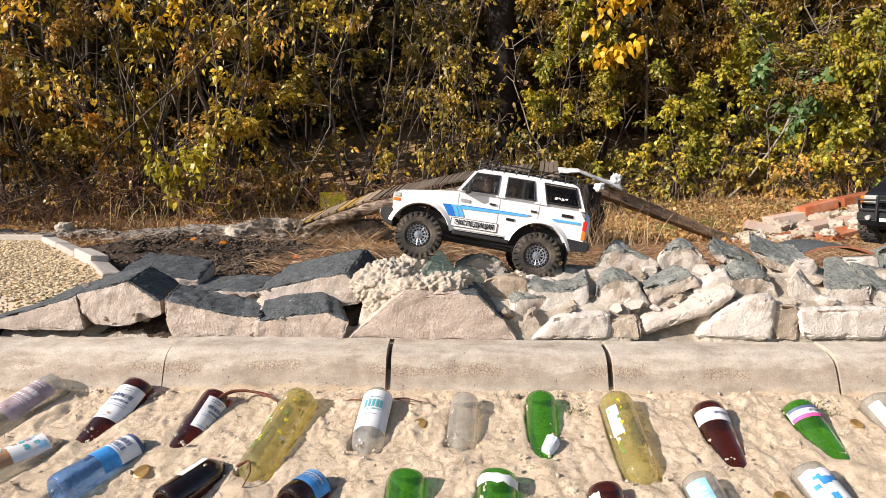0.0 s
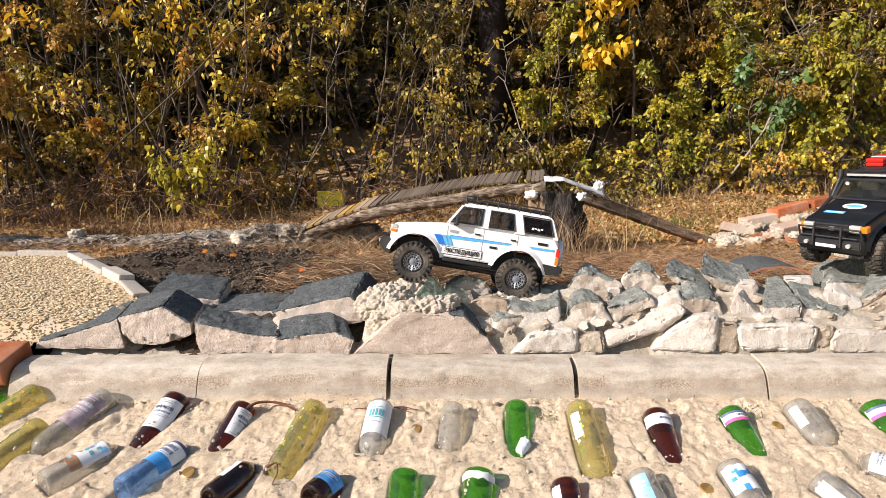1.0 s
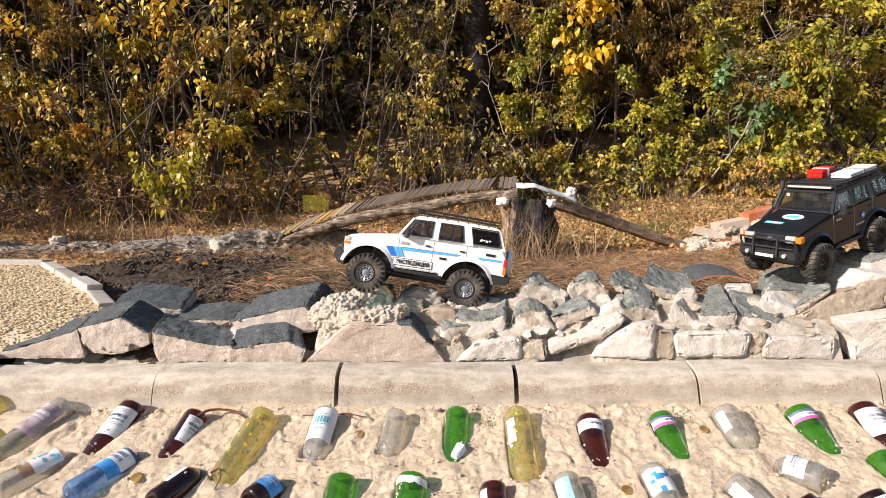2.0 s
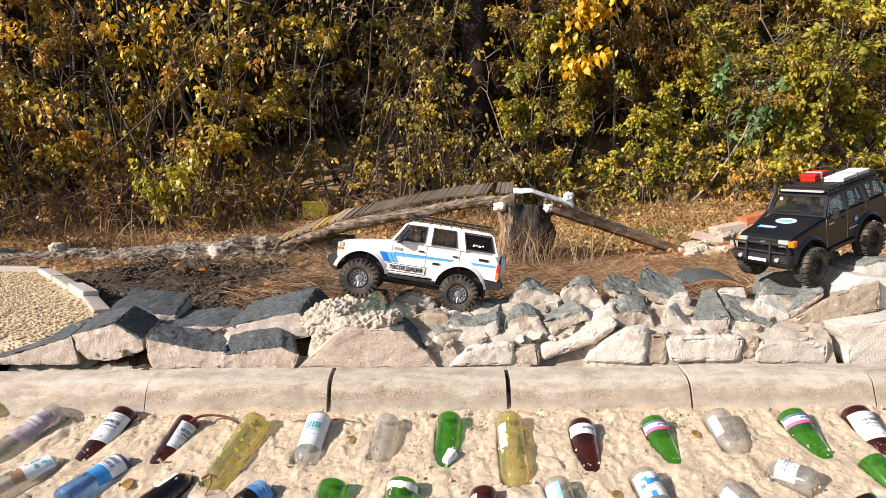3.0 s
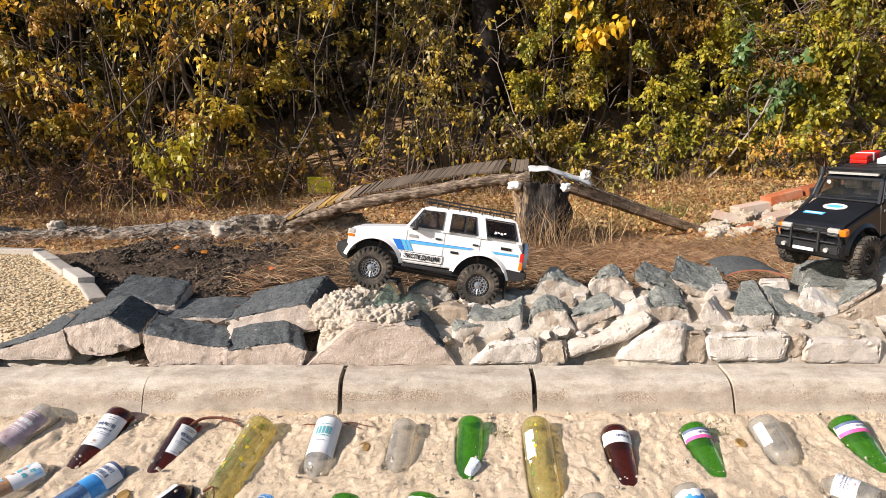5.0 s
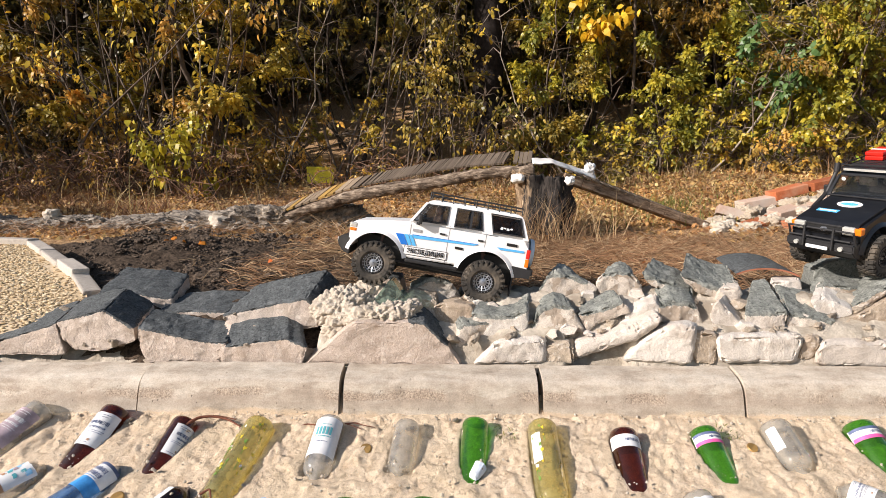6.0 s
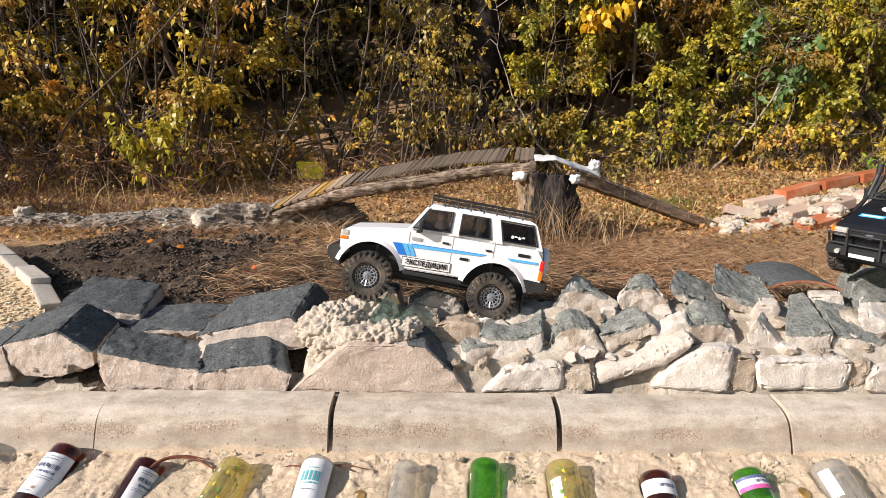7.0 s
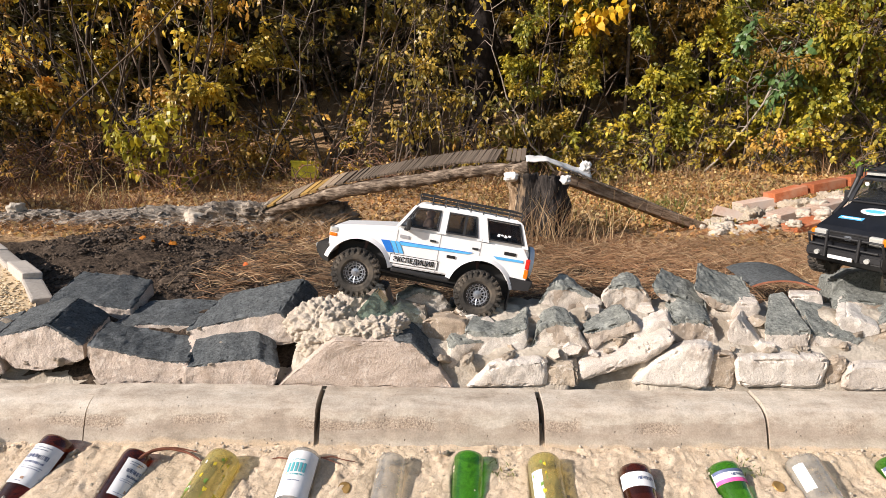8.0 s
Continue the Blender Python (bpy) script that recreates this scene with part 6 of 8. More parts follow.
def driver_doll():
    bm = bmesh.new()
    bmesh.ops.create_uvsphere(bm, u_segments=16, v_segments=12, radius=0.0125, matrix=Matrix.Translation((0, 0, 0.031)) @ Matrix.Diagonal((1, 0.85, 1.15, 1)))
    bmesh.ops.create_uvsphere(bm, u_segments=14, v_segments=10, radius=0.020, matrix=Matrix.Diagonal((0.8, 1.1, 1.1, 1)))
    ob = link_mesh("driver_doll", bm, M_SKIN, True)
    ob.matrix_world = WHITE_AT @ pose(-0.160, 0.052, 0.139 + 0.006)
    return tagged(ob, "small plain driver doll sitting inside the white car", "doll")


driver_doll()

BLACK_AT = pose(1.395, 1.635, 0.612, -5, 14, -155) @ Matrix.Scale(SCALE, 4)
black_car = model_car("model_car", "black model off-road car with a bull bar and loaded rack", BLACK_AT, M_BLACK, M_GUN, True)
bm = bmesh.new()
for y in (0.040, -0.040):
    rod(bm, (0.119, y, 0.040), (0.108, y, 0.100), 0.0035, n=8)
rod(bm, (0.104, -0.092, 0.094), (0.104, 0.092, 0.094), 0.0032, n=8)
rod(bm, (0.108, -0.085, 0.068), (0.108, 0.085, 0.068), 0.0028, n=8)
for s in (1, -1):
    rod(bm, (0.104, s * 0.090, 0.094), (0.094, s * 0.092, 0.050), 0.0030, n=8)
part("bull_bar", bm, M_TRIM, black_car, "black tubular bull bar")
part("number_plate", boxed((0.1165, -0.030, 0.038), (0.1200, 0.030, 0.047)), M_PRINT, black_car, "white plate")
bm = rod(bmesh.new(), (-0.020, -0.098, 0.112), (-0.090, -0.100, 0.140), 0.006, n=10)
rod(bm, (-0.090, -0.100, 0.140), (-0.126, -0.092, 0.205), 0.006, n=10)
rod(bm, (-0.122, -0.092, 0.200), (-0.128, -0.092, 0.226), 0.0085, n=12)
part("snorkel", bm, M_TRIM, black_car, "black snorkel")
part("light_bar", boxed((-0.118, -0.070, 0.206), (-0.125, 0.070, 0.2125), 0.001), M_LENS, black_car, "clear light bar")


def bonnet_z(x):
    return 0.110 + (0.066 - x) * 0.1525


def bonnet_patch(name, x, y, a, b, mt, lift, oval=True, label=""):
    bm = bmesh.new()
    n = 24 if oval else 4
    pts = []
    for i in range(n):
        t = 2 * math.pi * i / n + (0 if oval else math.pi / 4)
        px, py = x + a * math.cos(t) * (1 if oval else 1.414), y + b * math.sin(t) * (1 if oval else 1.414)
        pts.append((px, py, bonnet_z(px) + lift))
    quad_slab(bm, pts, (0.15, 0, 1), 0.0006)
    return part(name, bm, mt, black_car, label)


bonnet_patch("bonnet_emblem", -0.040, -0.004, 0.020, 0.034, M_PRINT, 0.0012, True, "white oval emblem")
bonnet_patch("emblem_bar", -0.040, -0.004, 0.009, 0.024, M_LIGHTBLUE, 0.0018)
bonnet_patch("bonnet_label", 0.012, -0.034, 0.008, 0.030, M_LIGHTBLUE, 0.0012, False, "blue label")
bonnet_patch("label_bar", 0.012, -0.034, 0.0025, 0.024, M_PRINT, 0.0018, False)
decal(black_car, "door_emblem", [(-0.243 + 0.010 * math.cos(i * math.pi / 6), 0.092 + 0.012 * math.sin(i * math.pi / 6)) for i in range(12)], M_BLUE, 0.0010, "blue round emblem")
decal(black_car, "emblem_bar", [(-0.237, 0.089), (-0.249, 0.089), (-0.249, 0.095), (-0.237, 0.095)], M_PRINT, 0.0014)
for x0, x1, z0, z1 in ((-0.100, -0.124, 0.106, 0.112), (-0.205, -0.262, 0.064, 0.070)):
    decal(black_car, "badge", [(x0, z0), (x1, z0), (x1, z1), (x0, z1)], M_GREY_PRINT, 0.0012)
part("windscreen_sticker", quad_slab(bmesh.new(), [(-0.1145, -0.066 + 0.006 * math.cos(i * 0.628), 0.181 + 0.006 * math.sin(i * 0.628)) for i in range(10)], (0.8, 0, 0.5), 0.0006), M_PRINT, black_car)


def roof_case(label, mt, lo, hi, handle):
    ob = thing("roof_case", label, "case", "cases on the roof rack", BLACK_AT)
    mid = (lo[2] + hi[2]) / 2
    part("case_base", boxed(lo, (hi[0], hi[1], mid - 0.0006), 0.003), mt, ob)
    part("case_lid", boxed((lo[0], lo[1], mid + 0.0006), hi, 0.003), mt, ob)
    part("strap", boxed(((lo[0] + hi[0]) / 2 - 0.004, lo[1] - 0.001, lo[2] + 0.001), ((lo[0] + hi[0]) / 2 + 0.004, hi[1] + 0.001, hi[2] + 0.001)), handle, ob)
    return ob


roof_case("small red plastic case on the black roof rack", M_RED, (-0.300, -0.070, 0.214), (-0.225, -0.020, 0.240), M_PRINT)
roof_case("flat white plastic case on the black roof rack", M_PRINT, (-0.380, 0.005, 0.214), (-0.230, 0.068, 0.230), M_GREY_PRINT)


# ---- behind the bank: ramp, stump, rubble, gravel ----
M_BEAM = fibre_wood("brown_beam", (0.12, 0.078, 0.05), (0.38, 0.265, 0.175), (0.56, 0.42, 0.30))
def log(name, label, path, radii, mt, seed, category="log", flat=1.0):
    """A knotty length of tree along a path."""
    verts, faces = [], []
    pts = []
    n = 130
    P = [np.array(p, float) for p in path]
    for i in range(n + 1):
        t = i / n * (len(P) - 1)
        k = min(int(t), len(P) - 2)
        pts.append(P[k] + (P[k + 1] - P[k]) * (t - k) + np.array([0, 0, 0.005 * math.sin(i * 0.13 + seed)]))
    rad = [np.interp(i / n, np.linspace(0, 1, len(radii)), radii) for i in range(n + 1)]
    tube(verts, faces, pts, rad, 14)
    verts = [v + np.array([0, 1, 1]) * (0.008 * fbm(v, 14, seed) + 0.007 * fbm(v, 40, seed + 3)) for v in verts]
    faces += [tuple(range(13, -1, -1)), tuple(range(len(verts) - 14, len(verts)))]
    ob = mesh_arrays(name, verts, faces, mt, True)
    return tagged(ob, label, category)


log("ramp_log", "grey-brown bare log carrying the slat ramp", [(-0.99, 3.60, 0.550), (-0.75, 3.57, 0.637), (-0.52, 3.54, 0.703), (-0.12, 3.49, 0.779), (0.22, 3.43, 0.836), (0.49, 3.37, 0.866), (0.68, 3.33, 0.888)], [0.028, 0.037, 0.041, 0.039, 0.037, 0.038, 0.045], M_LOG, 1.0)


def descent_beam():
    """A squared brown beam that leads from the stump down to the rubble, notched along its top edge."""
    a, b = Vector((0.86, 3.40, 0.855)), Vector((1.98, 3.86, 0.505))
    ln = (b - a).length
    bm = bmesh.new()
    for i in range(9):
        x0, x1 = ln * i / 9, ln * (i + 1) / 9 - 0.002
        box(bm, (x0, -0.045, -0.045 + 0.003 * (i % 2)), (x1, 0.045, 0.012 + 0.004 * (i % 3)), 0.004)
    for v in bm.verts:
        v.co += Vector((0, 0.004 * fbm(v.co, 9, 2), 0.004 * fbm(v.co, 9, 5)))
    ob = link_mesh("descent_beam", bm, M_BEAM, False)
    d = (b - a).normalized()
    ob.matrix_world = pose(*a, 0, -math.degrees(math.asin(d.z)), math.degrees(math.atan2(d.y, d.x)))
    tagged(ob, "brown squared beam descending from the stump to the rubble", "beam")


descent_beam()


def slat_ramp():
    ob = thing("slat_ramp", "curved ramp of weathered wooden slats on a log", "ramp", "", Matrix.Identity(4))
    r = random.Random(3)
    m8 = bpy.data.meshes.new("slat")
    bm = boxed((-0.5, 0, -0.5), (0.5, 1, 0.5), 0.06)
    bm.to_mesh(m8)
    bm.free()
    variants = {}
    for nm, mt in (("grey", M_SLAT), ("pale", M_BOARD), ("ochre", M_ORANGE_BOARD)):
        me = m8.copy()
        me.materials.append(mt)
        variants[nm] = me
    path = [(-1.02, 3.62, 0.578), (-0.94, 3.61, 0.612), (-0.73, 3.59, 0.687), (-0.52, 3.565, 0.754), (-0.32, 3.54, 0.800), (-0.12, 3.52, 0.840), (0.07, 3.48, 0.876), (0.26, 3.45, 0.903), (0.51, 3.40, 0.921), (0.62, 3.38, 0.928)]
    u = 0.0
    t = 0.0
    xs = [p[0] for p in path]
    x = -1.0
    k = 0
    while x < 0.50:
        wide = r.uniform(0.048, 0.062) if x < -0.45 else (r.uniform(0.017, 0.023) if x < -0.05 else r.uniform(0.0125, 0.016))
        y, z = np.interp(x, xs, [p[1] for p in path]), np.interp(x, xs, [p[2] for p in path])
        slope = math.degrees(math.atan2(np.interp(x + 0.1, xs, [p[2] for p in path]) - z, 0.1))
        o = new("slat", variants["ochre" if k in (2, 6, 7) else "pale" if x < -0.5 else "grey"])
        o.parent = ob
        ln = 0.27 + r.uniform(-0.006, 0.006)
        o.matrix_basis = pose(x, y - 0.05 + r.uniform(-0.003, 0.003), z, 17 + r.uniform(-0.6, 0.6), -slope, -16 + r.uniform(-0.6, 0.6)) @ Matrix.Diagonal((wide * 0.93, ln, 0.011 + r.uniform(0, 0.003), 1))
        x += wide * 0.98
        k += 1
    for j in range(4):
        o = new("slat", variants["grey"])
        o.parent = ob
        o.matrix_basis = pose(0.56 + j * 0.028, 3.31, 0.920 + r.uniform(-0.004, 0.004), 30, 4, -10) @ Matrix.Diagonal((0.025, 0.15, 0.012, 1))


slat_ramp()


def descent_slats():
    ob = thing("descent_steps", "short dark wooden cleats nailed on the descending log", "ramp", "", Matrix.Identity(4))
    me = bpy.data.meshes.new("cleat")
    bm = boxed((-0.5, 0, -0.5), (0.5, 1, 0.5), 0.06)
    bm.to_mesh(me)
    bm.free()
    me.materials.append(M_SLAT)
    for i in range(17):
        t = i / 16
        x, y, z = 0.90 + t * 1.02, 3.38 + t * 0.48, np.interp(t, [0, 0.5, 1], [0.872, 0.705, 0.532])
        o = new("cleat", me)
        o.parent = ob
        o.matrix_basis = pose(x, y - 0.045, z, 14, 18, 14) @ Matrix.Diagonal((0.044, 0.11, 0.012, 1))


descent_slats()


def stump_material():
    """Grey-brown wood with upright fibres; one side black in a ragged patch of char and painted shade."""
    m, nt, b = nodes_of("char_and_shade_stump")
    co = nt.nodes.new("ShaderNodeTexCoord").outputs["Object"]
    mp = nt.nodes.new("ShaderNodeMapping")
    mp.inputs["Scale"].default_value = (1.0, 1.0, 0.16)
    nt.links.new(co, mp.inputs[0])
    fibre, broad = noise_tex(nt, 60, 6, 0.7, mp.outputs[0]), noise_tex(nt, 9, 5, 0.65, mp.outputs[0])
    wood = ramp(nt, fibre, [(0.32, (0.10, 0.065, 0.04)), (0.52, (0.32, 0.225, 0.14)), (0.66, (0.52, 0.40, 0.27))])
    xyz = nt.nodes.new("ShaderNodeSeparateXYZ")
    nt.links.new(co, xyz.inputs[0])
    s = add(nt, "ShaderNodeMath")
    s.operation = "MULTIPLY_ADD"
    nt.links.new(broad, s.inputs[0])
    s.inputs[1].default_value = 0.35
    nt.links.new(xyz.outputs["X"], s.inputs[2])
    # black towards +x: char, and the shade of the side turned from the sun
    char_shade = ramp(nt, s.outputs[0], [(0.815, (0, 0, 0)), (0.835, (1, 1, 1))])
    nt.links.new(mix(nt, char_shade, wood, ramp(nt, fibre, [(0.4, (0.018, 0.016, 0.015)), (0.7, (0.09, 0.075, 0.065))])), b.inputs["Base Color"])
    b.inputs["Roughness"].default_value, b.inputs["Specular IOR Level"].default_value = 0.9, 0.2
    bump(nt, b, mix(nt, 0.5, fibre, broad), 1.0, 0.03)
    return m


M_STUMP_WOOD = stump_material()


def stump():
    """A torn-off stump: buttressed foot, splintered rim, the top broken away towards one side."""
    bm = bmesh.new()
    n, rows = 64, 30
    rings = []
    for j in range(rows + 1):
        t = j / rows
        ring = []
        for i in range(n):
            a = 2 * math.pi * i / n
            c, q = math.cos(a), math.sin(a)
            r = 0.146 + 0.045 * (1 - t) ** 2 + 0.016 * math.sin(a * 5 + 1) + 0.030 * fbm((c, q, t * 1.0), 2.2, 6) + 0.012 * fbm((c, q, t * 0.5), 9, 2) + 0.006 * fbm((c, q, t * 2.0), 16, 3)
            r += 0.055 * max(0.0, t - 0.72) / 0.28 * max(0.0, -c)
            top = 0.400 + 0.035 * noise.noise((c * 2, q * 2, 1)) + 0.030 * noise.noise((c * 7, q * 7, 4)) - 0.02 * c
            ring.append(bm.verts.new((0.742 + r * c, 3.27 + r * 0.9 * q, 0.44 + t * top)))
        rings.append(ring)
    for p, q in zip(rings, rings[1:]):
        for i in range(n):
            k = (i + 1) % n
            bm.faces.new((p[i], p[k], q[k], q[i]))
    inner = [bm.verts.new((0.742 + (v.co.x - 0.742) * 0.6, 3.27 + (v.co.y - 3.27) * 0.6, 0.826 + 0.02 * noise.noise(v.co * 12))) for v in rings[-1]]
    for i in range(n):
        k = (i + 1) % n
        bm.faces.new((rings[-1][i], rings[-1][k], inner[k], inner[i]))
    bm.faces.new(inner)
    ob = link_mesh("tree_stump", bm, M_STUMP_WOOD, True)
    tagged(ob, "splintered brown tree stump, one side black with char and painted shade", "stump")


stump()


def rubble(name, label, x, y, z, sx, sy, sz, mt, seed, group="rubble", category="stone", rough=0.35, fine=4):
    bm = bmesh.new()
    bmesh.ops.create_icosphere(bm, subdivisions=fine, radius=1)
    for v in bm.verts:
        n = v.co.copy()
        m = max(abs(n.x), abs(n.y), abs(n.z))
        q = n.lerp(n / m, 0.45)
        k = 1 + rough * 0.6 * fbm(n, 1.6, seed) + rough * 0.3 * fbm(n, 5, seed + 1) + rough * 0.16 * fbm(n, 14, seed + 2) + rough * 0.08 * fbm(n, 34, seed + 3)
        if mt is M_ASPHALT:
            k = 1 + 0.20 * fbm(n, 1.4, seed) + 0.13 * fbm(n, 5, seed + 1) + 0.14 * fbm(n, 13, seed + 2) + 0.13 * abs(fbm(n, 27, seed + 3))
        v.co = Vector((q.x * sx * k, q.y * sy * k, q.z * sz * k))
    ob = link_mesh(name, bm, mt, mt is not M_ASPHALT)
    ob.matrix_world = pose(x, y, z, seed * 11 % 20 - 10, seed * 7 % 16 - 8, seed * 37 % 180 if mt is not M_ASPHALT else seed * 37 % 24 - 12)
    return tagged(ob, label, category, group)


# the low wall of broken asphalt behind the soil
r = random.Random(21)
for i in range(12):
    x = -3.75 + i * 0.275
    rubble("asphalt_lump", "rough grey lump of broken asphalt edging the soil", x + r.uniform(-0.03, 0.03), 3.76 + r.uniform(-0.05, 0.05), 0.455 + max(0, i - 6) * 0.010, r.uniform(0.24, 0.31), 0.17, r.uniform(0.085, 0.100) + (0.035 if i > 8 else 0), M_ASPHALT, i + 1.0, "broken asphalt edging", "asphalt", 1.0, 5)
for x, y, z, s in ((-2.62, 3.72, 0.57, 0.075), (-1.57, 3.56, 0.475, 0.085), (-1.37, 3.60, 0.515, 0.115), (-1.24, 3.66, 0.56, 0.075), (-1.02, 3.52, 0.47, 0.04), (-2.95, 3.75, 0.50, 0.05), (-3.3, 3.7, 0.5, 0.06)):
    rubble("pale_stone", "small pale stone on the broken asphalt edging", x, y, z, s * 0.72, s * 0.6, s * 0.55, M_LUMP, x * 3 + 20, "pale stones")


def yellow_box():
    ob = thing("yellow_crate", "faded yellow plastic box standing on the ground", "box", "", pose(-1.33, 6.30, ground_z(-1.33, 6.30) + 0.005, 0, 0, 8))
    part("body", boxed((-0.150, -0.10, 0.0), (0.150, 0.10, 0.185), 0.02), M_YELLOW, ob)
    part("lid", boxed((-0.155, -0.105, 0.165), (0.155, 0.105, 0.195), 0.01), M_YELLOW, ob)


yellow_box()


def plastic_sheet():
    xs, n = np.linspace(0, 1, 34), 10
    verts = []
    for t in xs:
        for j in range(n + 1):
            s = j / n - 0.5
            x, y = 0.665 + t * 0.43, 3.33 + t * 0.18 + s * 0.10 * (0.45 + 0.75 * math.sin(math.pi * min(1.0, t * 1.25)))
            z = float(np.interp(t, [0, 0.3, 0.6, 1], [0.938, 0.940, 0.900, 0.850])) - 0.03 * s * s + 0.035 * s + 0.006 * fbm((x, y, 0), 16, 3)
            verts.append((x, y, z))
    m = n + 1
    faces = [(i * m + j, i * m + j + 1, (i + 1) * m + j + 1, (i + 1) * m + j) for i in range(len(xs) - 1) for j in range(n)]
    ob = mesh_arrays("plastic_sheet", verts, faces, M_PLASTIC_WHITE, True)
    mod = ob.modifiers.new("thick", "SOLIDIFY")
    mod.thickness = 0.006
    tagged(ob, "white plastic strip draped over the descending log", "plastic sheet")


plastic_sheet()
rubble("plastic_scrap", "crumpled white plastic scrap lying on the log", 1.060, 3.50, 0.885, 0.028, 0.02, 0.042, M_PLASTIC_WHITE, 5.0, "plastic scraps", "plastic scrap", 0.9)
rubble("plastic_scrap", "crumpled white plastic scrap lying on the log", 0.850, 3.10, 0.815, 0.026, 0.022, 0.024, M_PLASTIC_WHITE, 8.0, "plastic scraps", "plastic scrap", 0.5)
rubble("pale_stone", "white scrap on top of the stump", 0.565, 3.18, 0.828, 0.040, 0.035, 0.026, M_PLASTIC_WHITE, 9.0, "pale stones")

# bricks and rubble on the rise
BRICK_ME = {}
for nm, mt in (("red", M_BRICK), ("pale", M_PALE_BRICK)):
    bm = boxed((-0.125, -0.06, -0.0325), (0.125, 0.06, 0.0325), 0.005)
    for v in bm.verts:
        v.co += Vector((0.002 * noise.noise(v.co * 40), 0.002 * noise.noise(v.co * 33), 0.002 * noise.noise(v.co * 27)))
    me = bpy.data.meshes.new("brick")
    bm.to_mesh(me)
    bm.free()
    me.materials.append(mt)
    BRICK_ME[nm] = me


def brick(kind, x, y, z, rx, ry, rz, size=1.0):
    o = new("brick", BRICK_ME[kind])
    o.matrix_world = pose(x, y, z, rx, ry, rz) @ Matrix.Scale(size, 4)
    return tagged(o, ("red clay brick" if kind == "red" else "pale mortar-stained brick") + " laid on rubble beside the path", "brick", "bricks on the rise")


for row in (("pale", 2.38, 3.95, 0.655, 4, -10, 4), ("red", 2.60, 3.96, 0.735, 3, -14, 5), ("red", 2.87, 3.97, 0.795, 3, -11, 6), ("red", 3.13, 3.98, 0.845, 3, -10, 6), ("red", 3.40, 4.0, 0.890, 3, -8, 6),
            ("pale", 2.47, 3.70, 0.605, 8, -12, 14), ("pale", 2.72, 3.68, 0.665, 8, -14, 10), ("red", 2.24, 3.62, 0.525, 10, -10, 24), ("red", 2.45, 3.50, 0.545, 10, -12, 16), ("pale", 2.95, 3.70, 0.72, 8, -12, 8),
            ("red", 2.75, 3.45, 0.585, 6, -12, 8), ("pale", 3.2, 3.7, 0.77, 8, -10, 8), ("red", 3.05, 3.48, 0.64, 8, -10, 8), ("pale", 2.20, 3.88, 0.580, -10, 14, -20)):
    brick(*row)
brick("red", -1.315, 1.300, 0.312, 14, 0, 6, 1.12)
brick("red", -1.62, 1.35, 0.310, 20, 0, 4, 1.12)
for i in range(46):
    x = 1.85 + r.random() * 1.6
    y = 3.42 + r.random() * 0.5
    s = r.uniform(0.018, 0.05)
    rubble("rubble_stone", "crumbled pale mortar lump between bricks", x, y, ground_z(x, y) + 0.10 * max(0, min(1, (x - 2.0) / 0.8)) + s * 0.3, s * 1.2, s, s * 0.8, M_LUMP, i + 31.0, "mortar rubble", "rubble", 0.5)

M_CHUNK = grainy("mortar_chunk", (0.30, 0.245, 0.18), (0.56, 0.48, 0.38), 60, 0.95, 1.0, 0.006, (0.40, 0.33, 0.25), coarse=14)
for x, y, z, s in ((1.98, 3.60, 0.50, 0.085), (2.14, 3.52, 0.50, 0.095), (2.30, 3.60, 0.545, 0.10), (2.06, 3.82, 0.535, 0.09), (2.30, 3.84, 0.60, 0.10), (2.60, 3.80, 0.66, 0.11), (2.86, 3.82, 0.71, 0.11), (3.12, 3.84, 0.75, 0.11)):
    rubble("mortar_chunk", "large pale chunk of crumbled mortar among bricks", x, y, z - 0.03, s * 0.95, s * 0.8, s * 0.62, M_CHUNK, x * 7 + y, "mortar chunks", "rubble", 0.7, 5)


def clay_tile():
    """A half-round clay tile lying on the bank."""
    bm = bmesh.new()
    n = 20
    rings = []
    for y in np.linspace(0, 0.26, 8):
        ring = []
        for r0 in (0.150, 0.138):
            for i in range(n + 1):
                a = radians(40 + 100 * i / n)
                ring.append(bm.verts.new((r0 * 0.80 * math.cos(a), y, r0 * 0.42 * math.sin(a) - 0.045)))
        rings.append(ring)
    m = n + 1
    for p, q in zip(rings, rings[1:]):
        for i in range(n):
            bm.faces.new((p[i], p[i + 1], q[i + 1], q[i]))
            bm.faces.new((q[m + i], q[m + i + 1], p[m + i + 1], p[m + i]))
    for ring in (rings[0], rings[-1]):
        for i in range(n):
            bm.faces.new((ring[i], ring[i + 1], ring[m + i + 1], ring[m + i]))
    bmesh.ops.recalc_face_normals(bm, faces=bm.faces)
    for f in bm.faces:
        f.material_index = 0
    ob = link_mesh("clay_tile", bm, [M_CLAY, M_STONE], False)
    for p in ob.data.polygons:
        if p.normal.z > 0.2 and abs(p.normal.y) < 0.5:
            p.material_index = 1
    at = ob.data.attributes.new("coat", "FLOAT", "POINT")
    at.data.foreach_set("value", [1.0] * len(ob.data.vertices))
    ob.matrix_world = pose(1.165, 1.62, 0.534, 3, 0, -12)
    tagged(ob, "curved reddish clay tile with a dark coated back", "roof tile")


clay_tile()


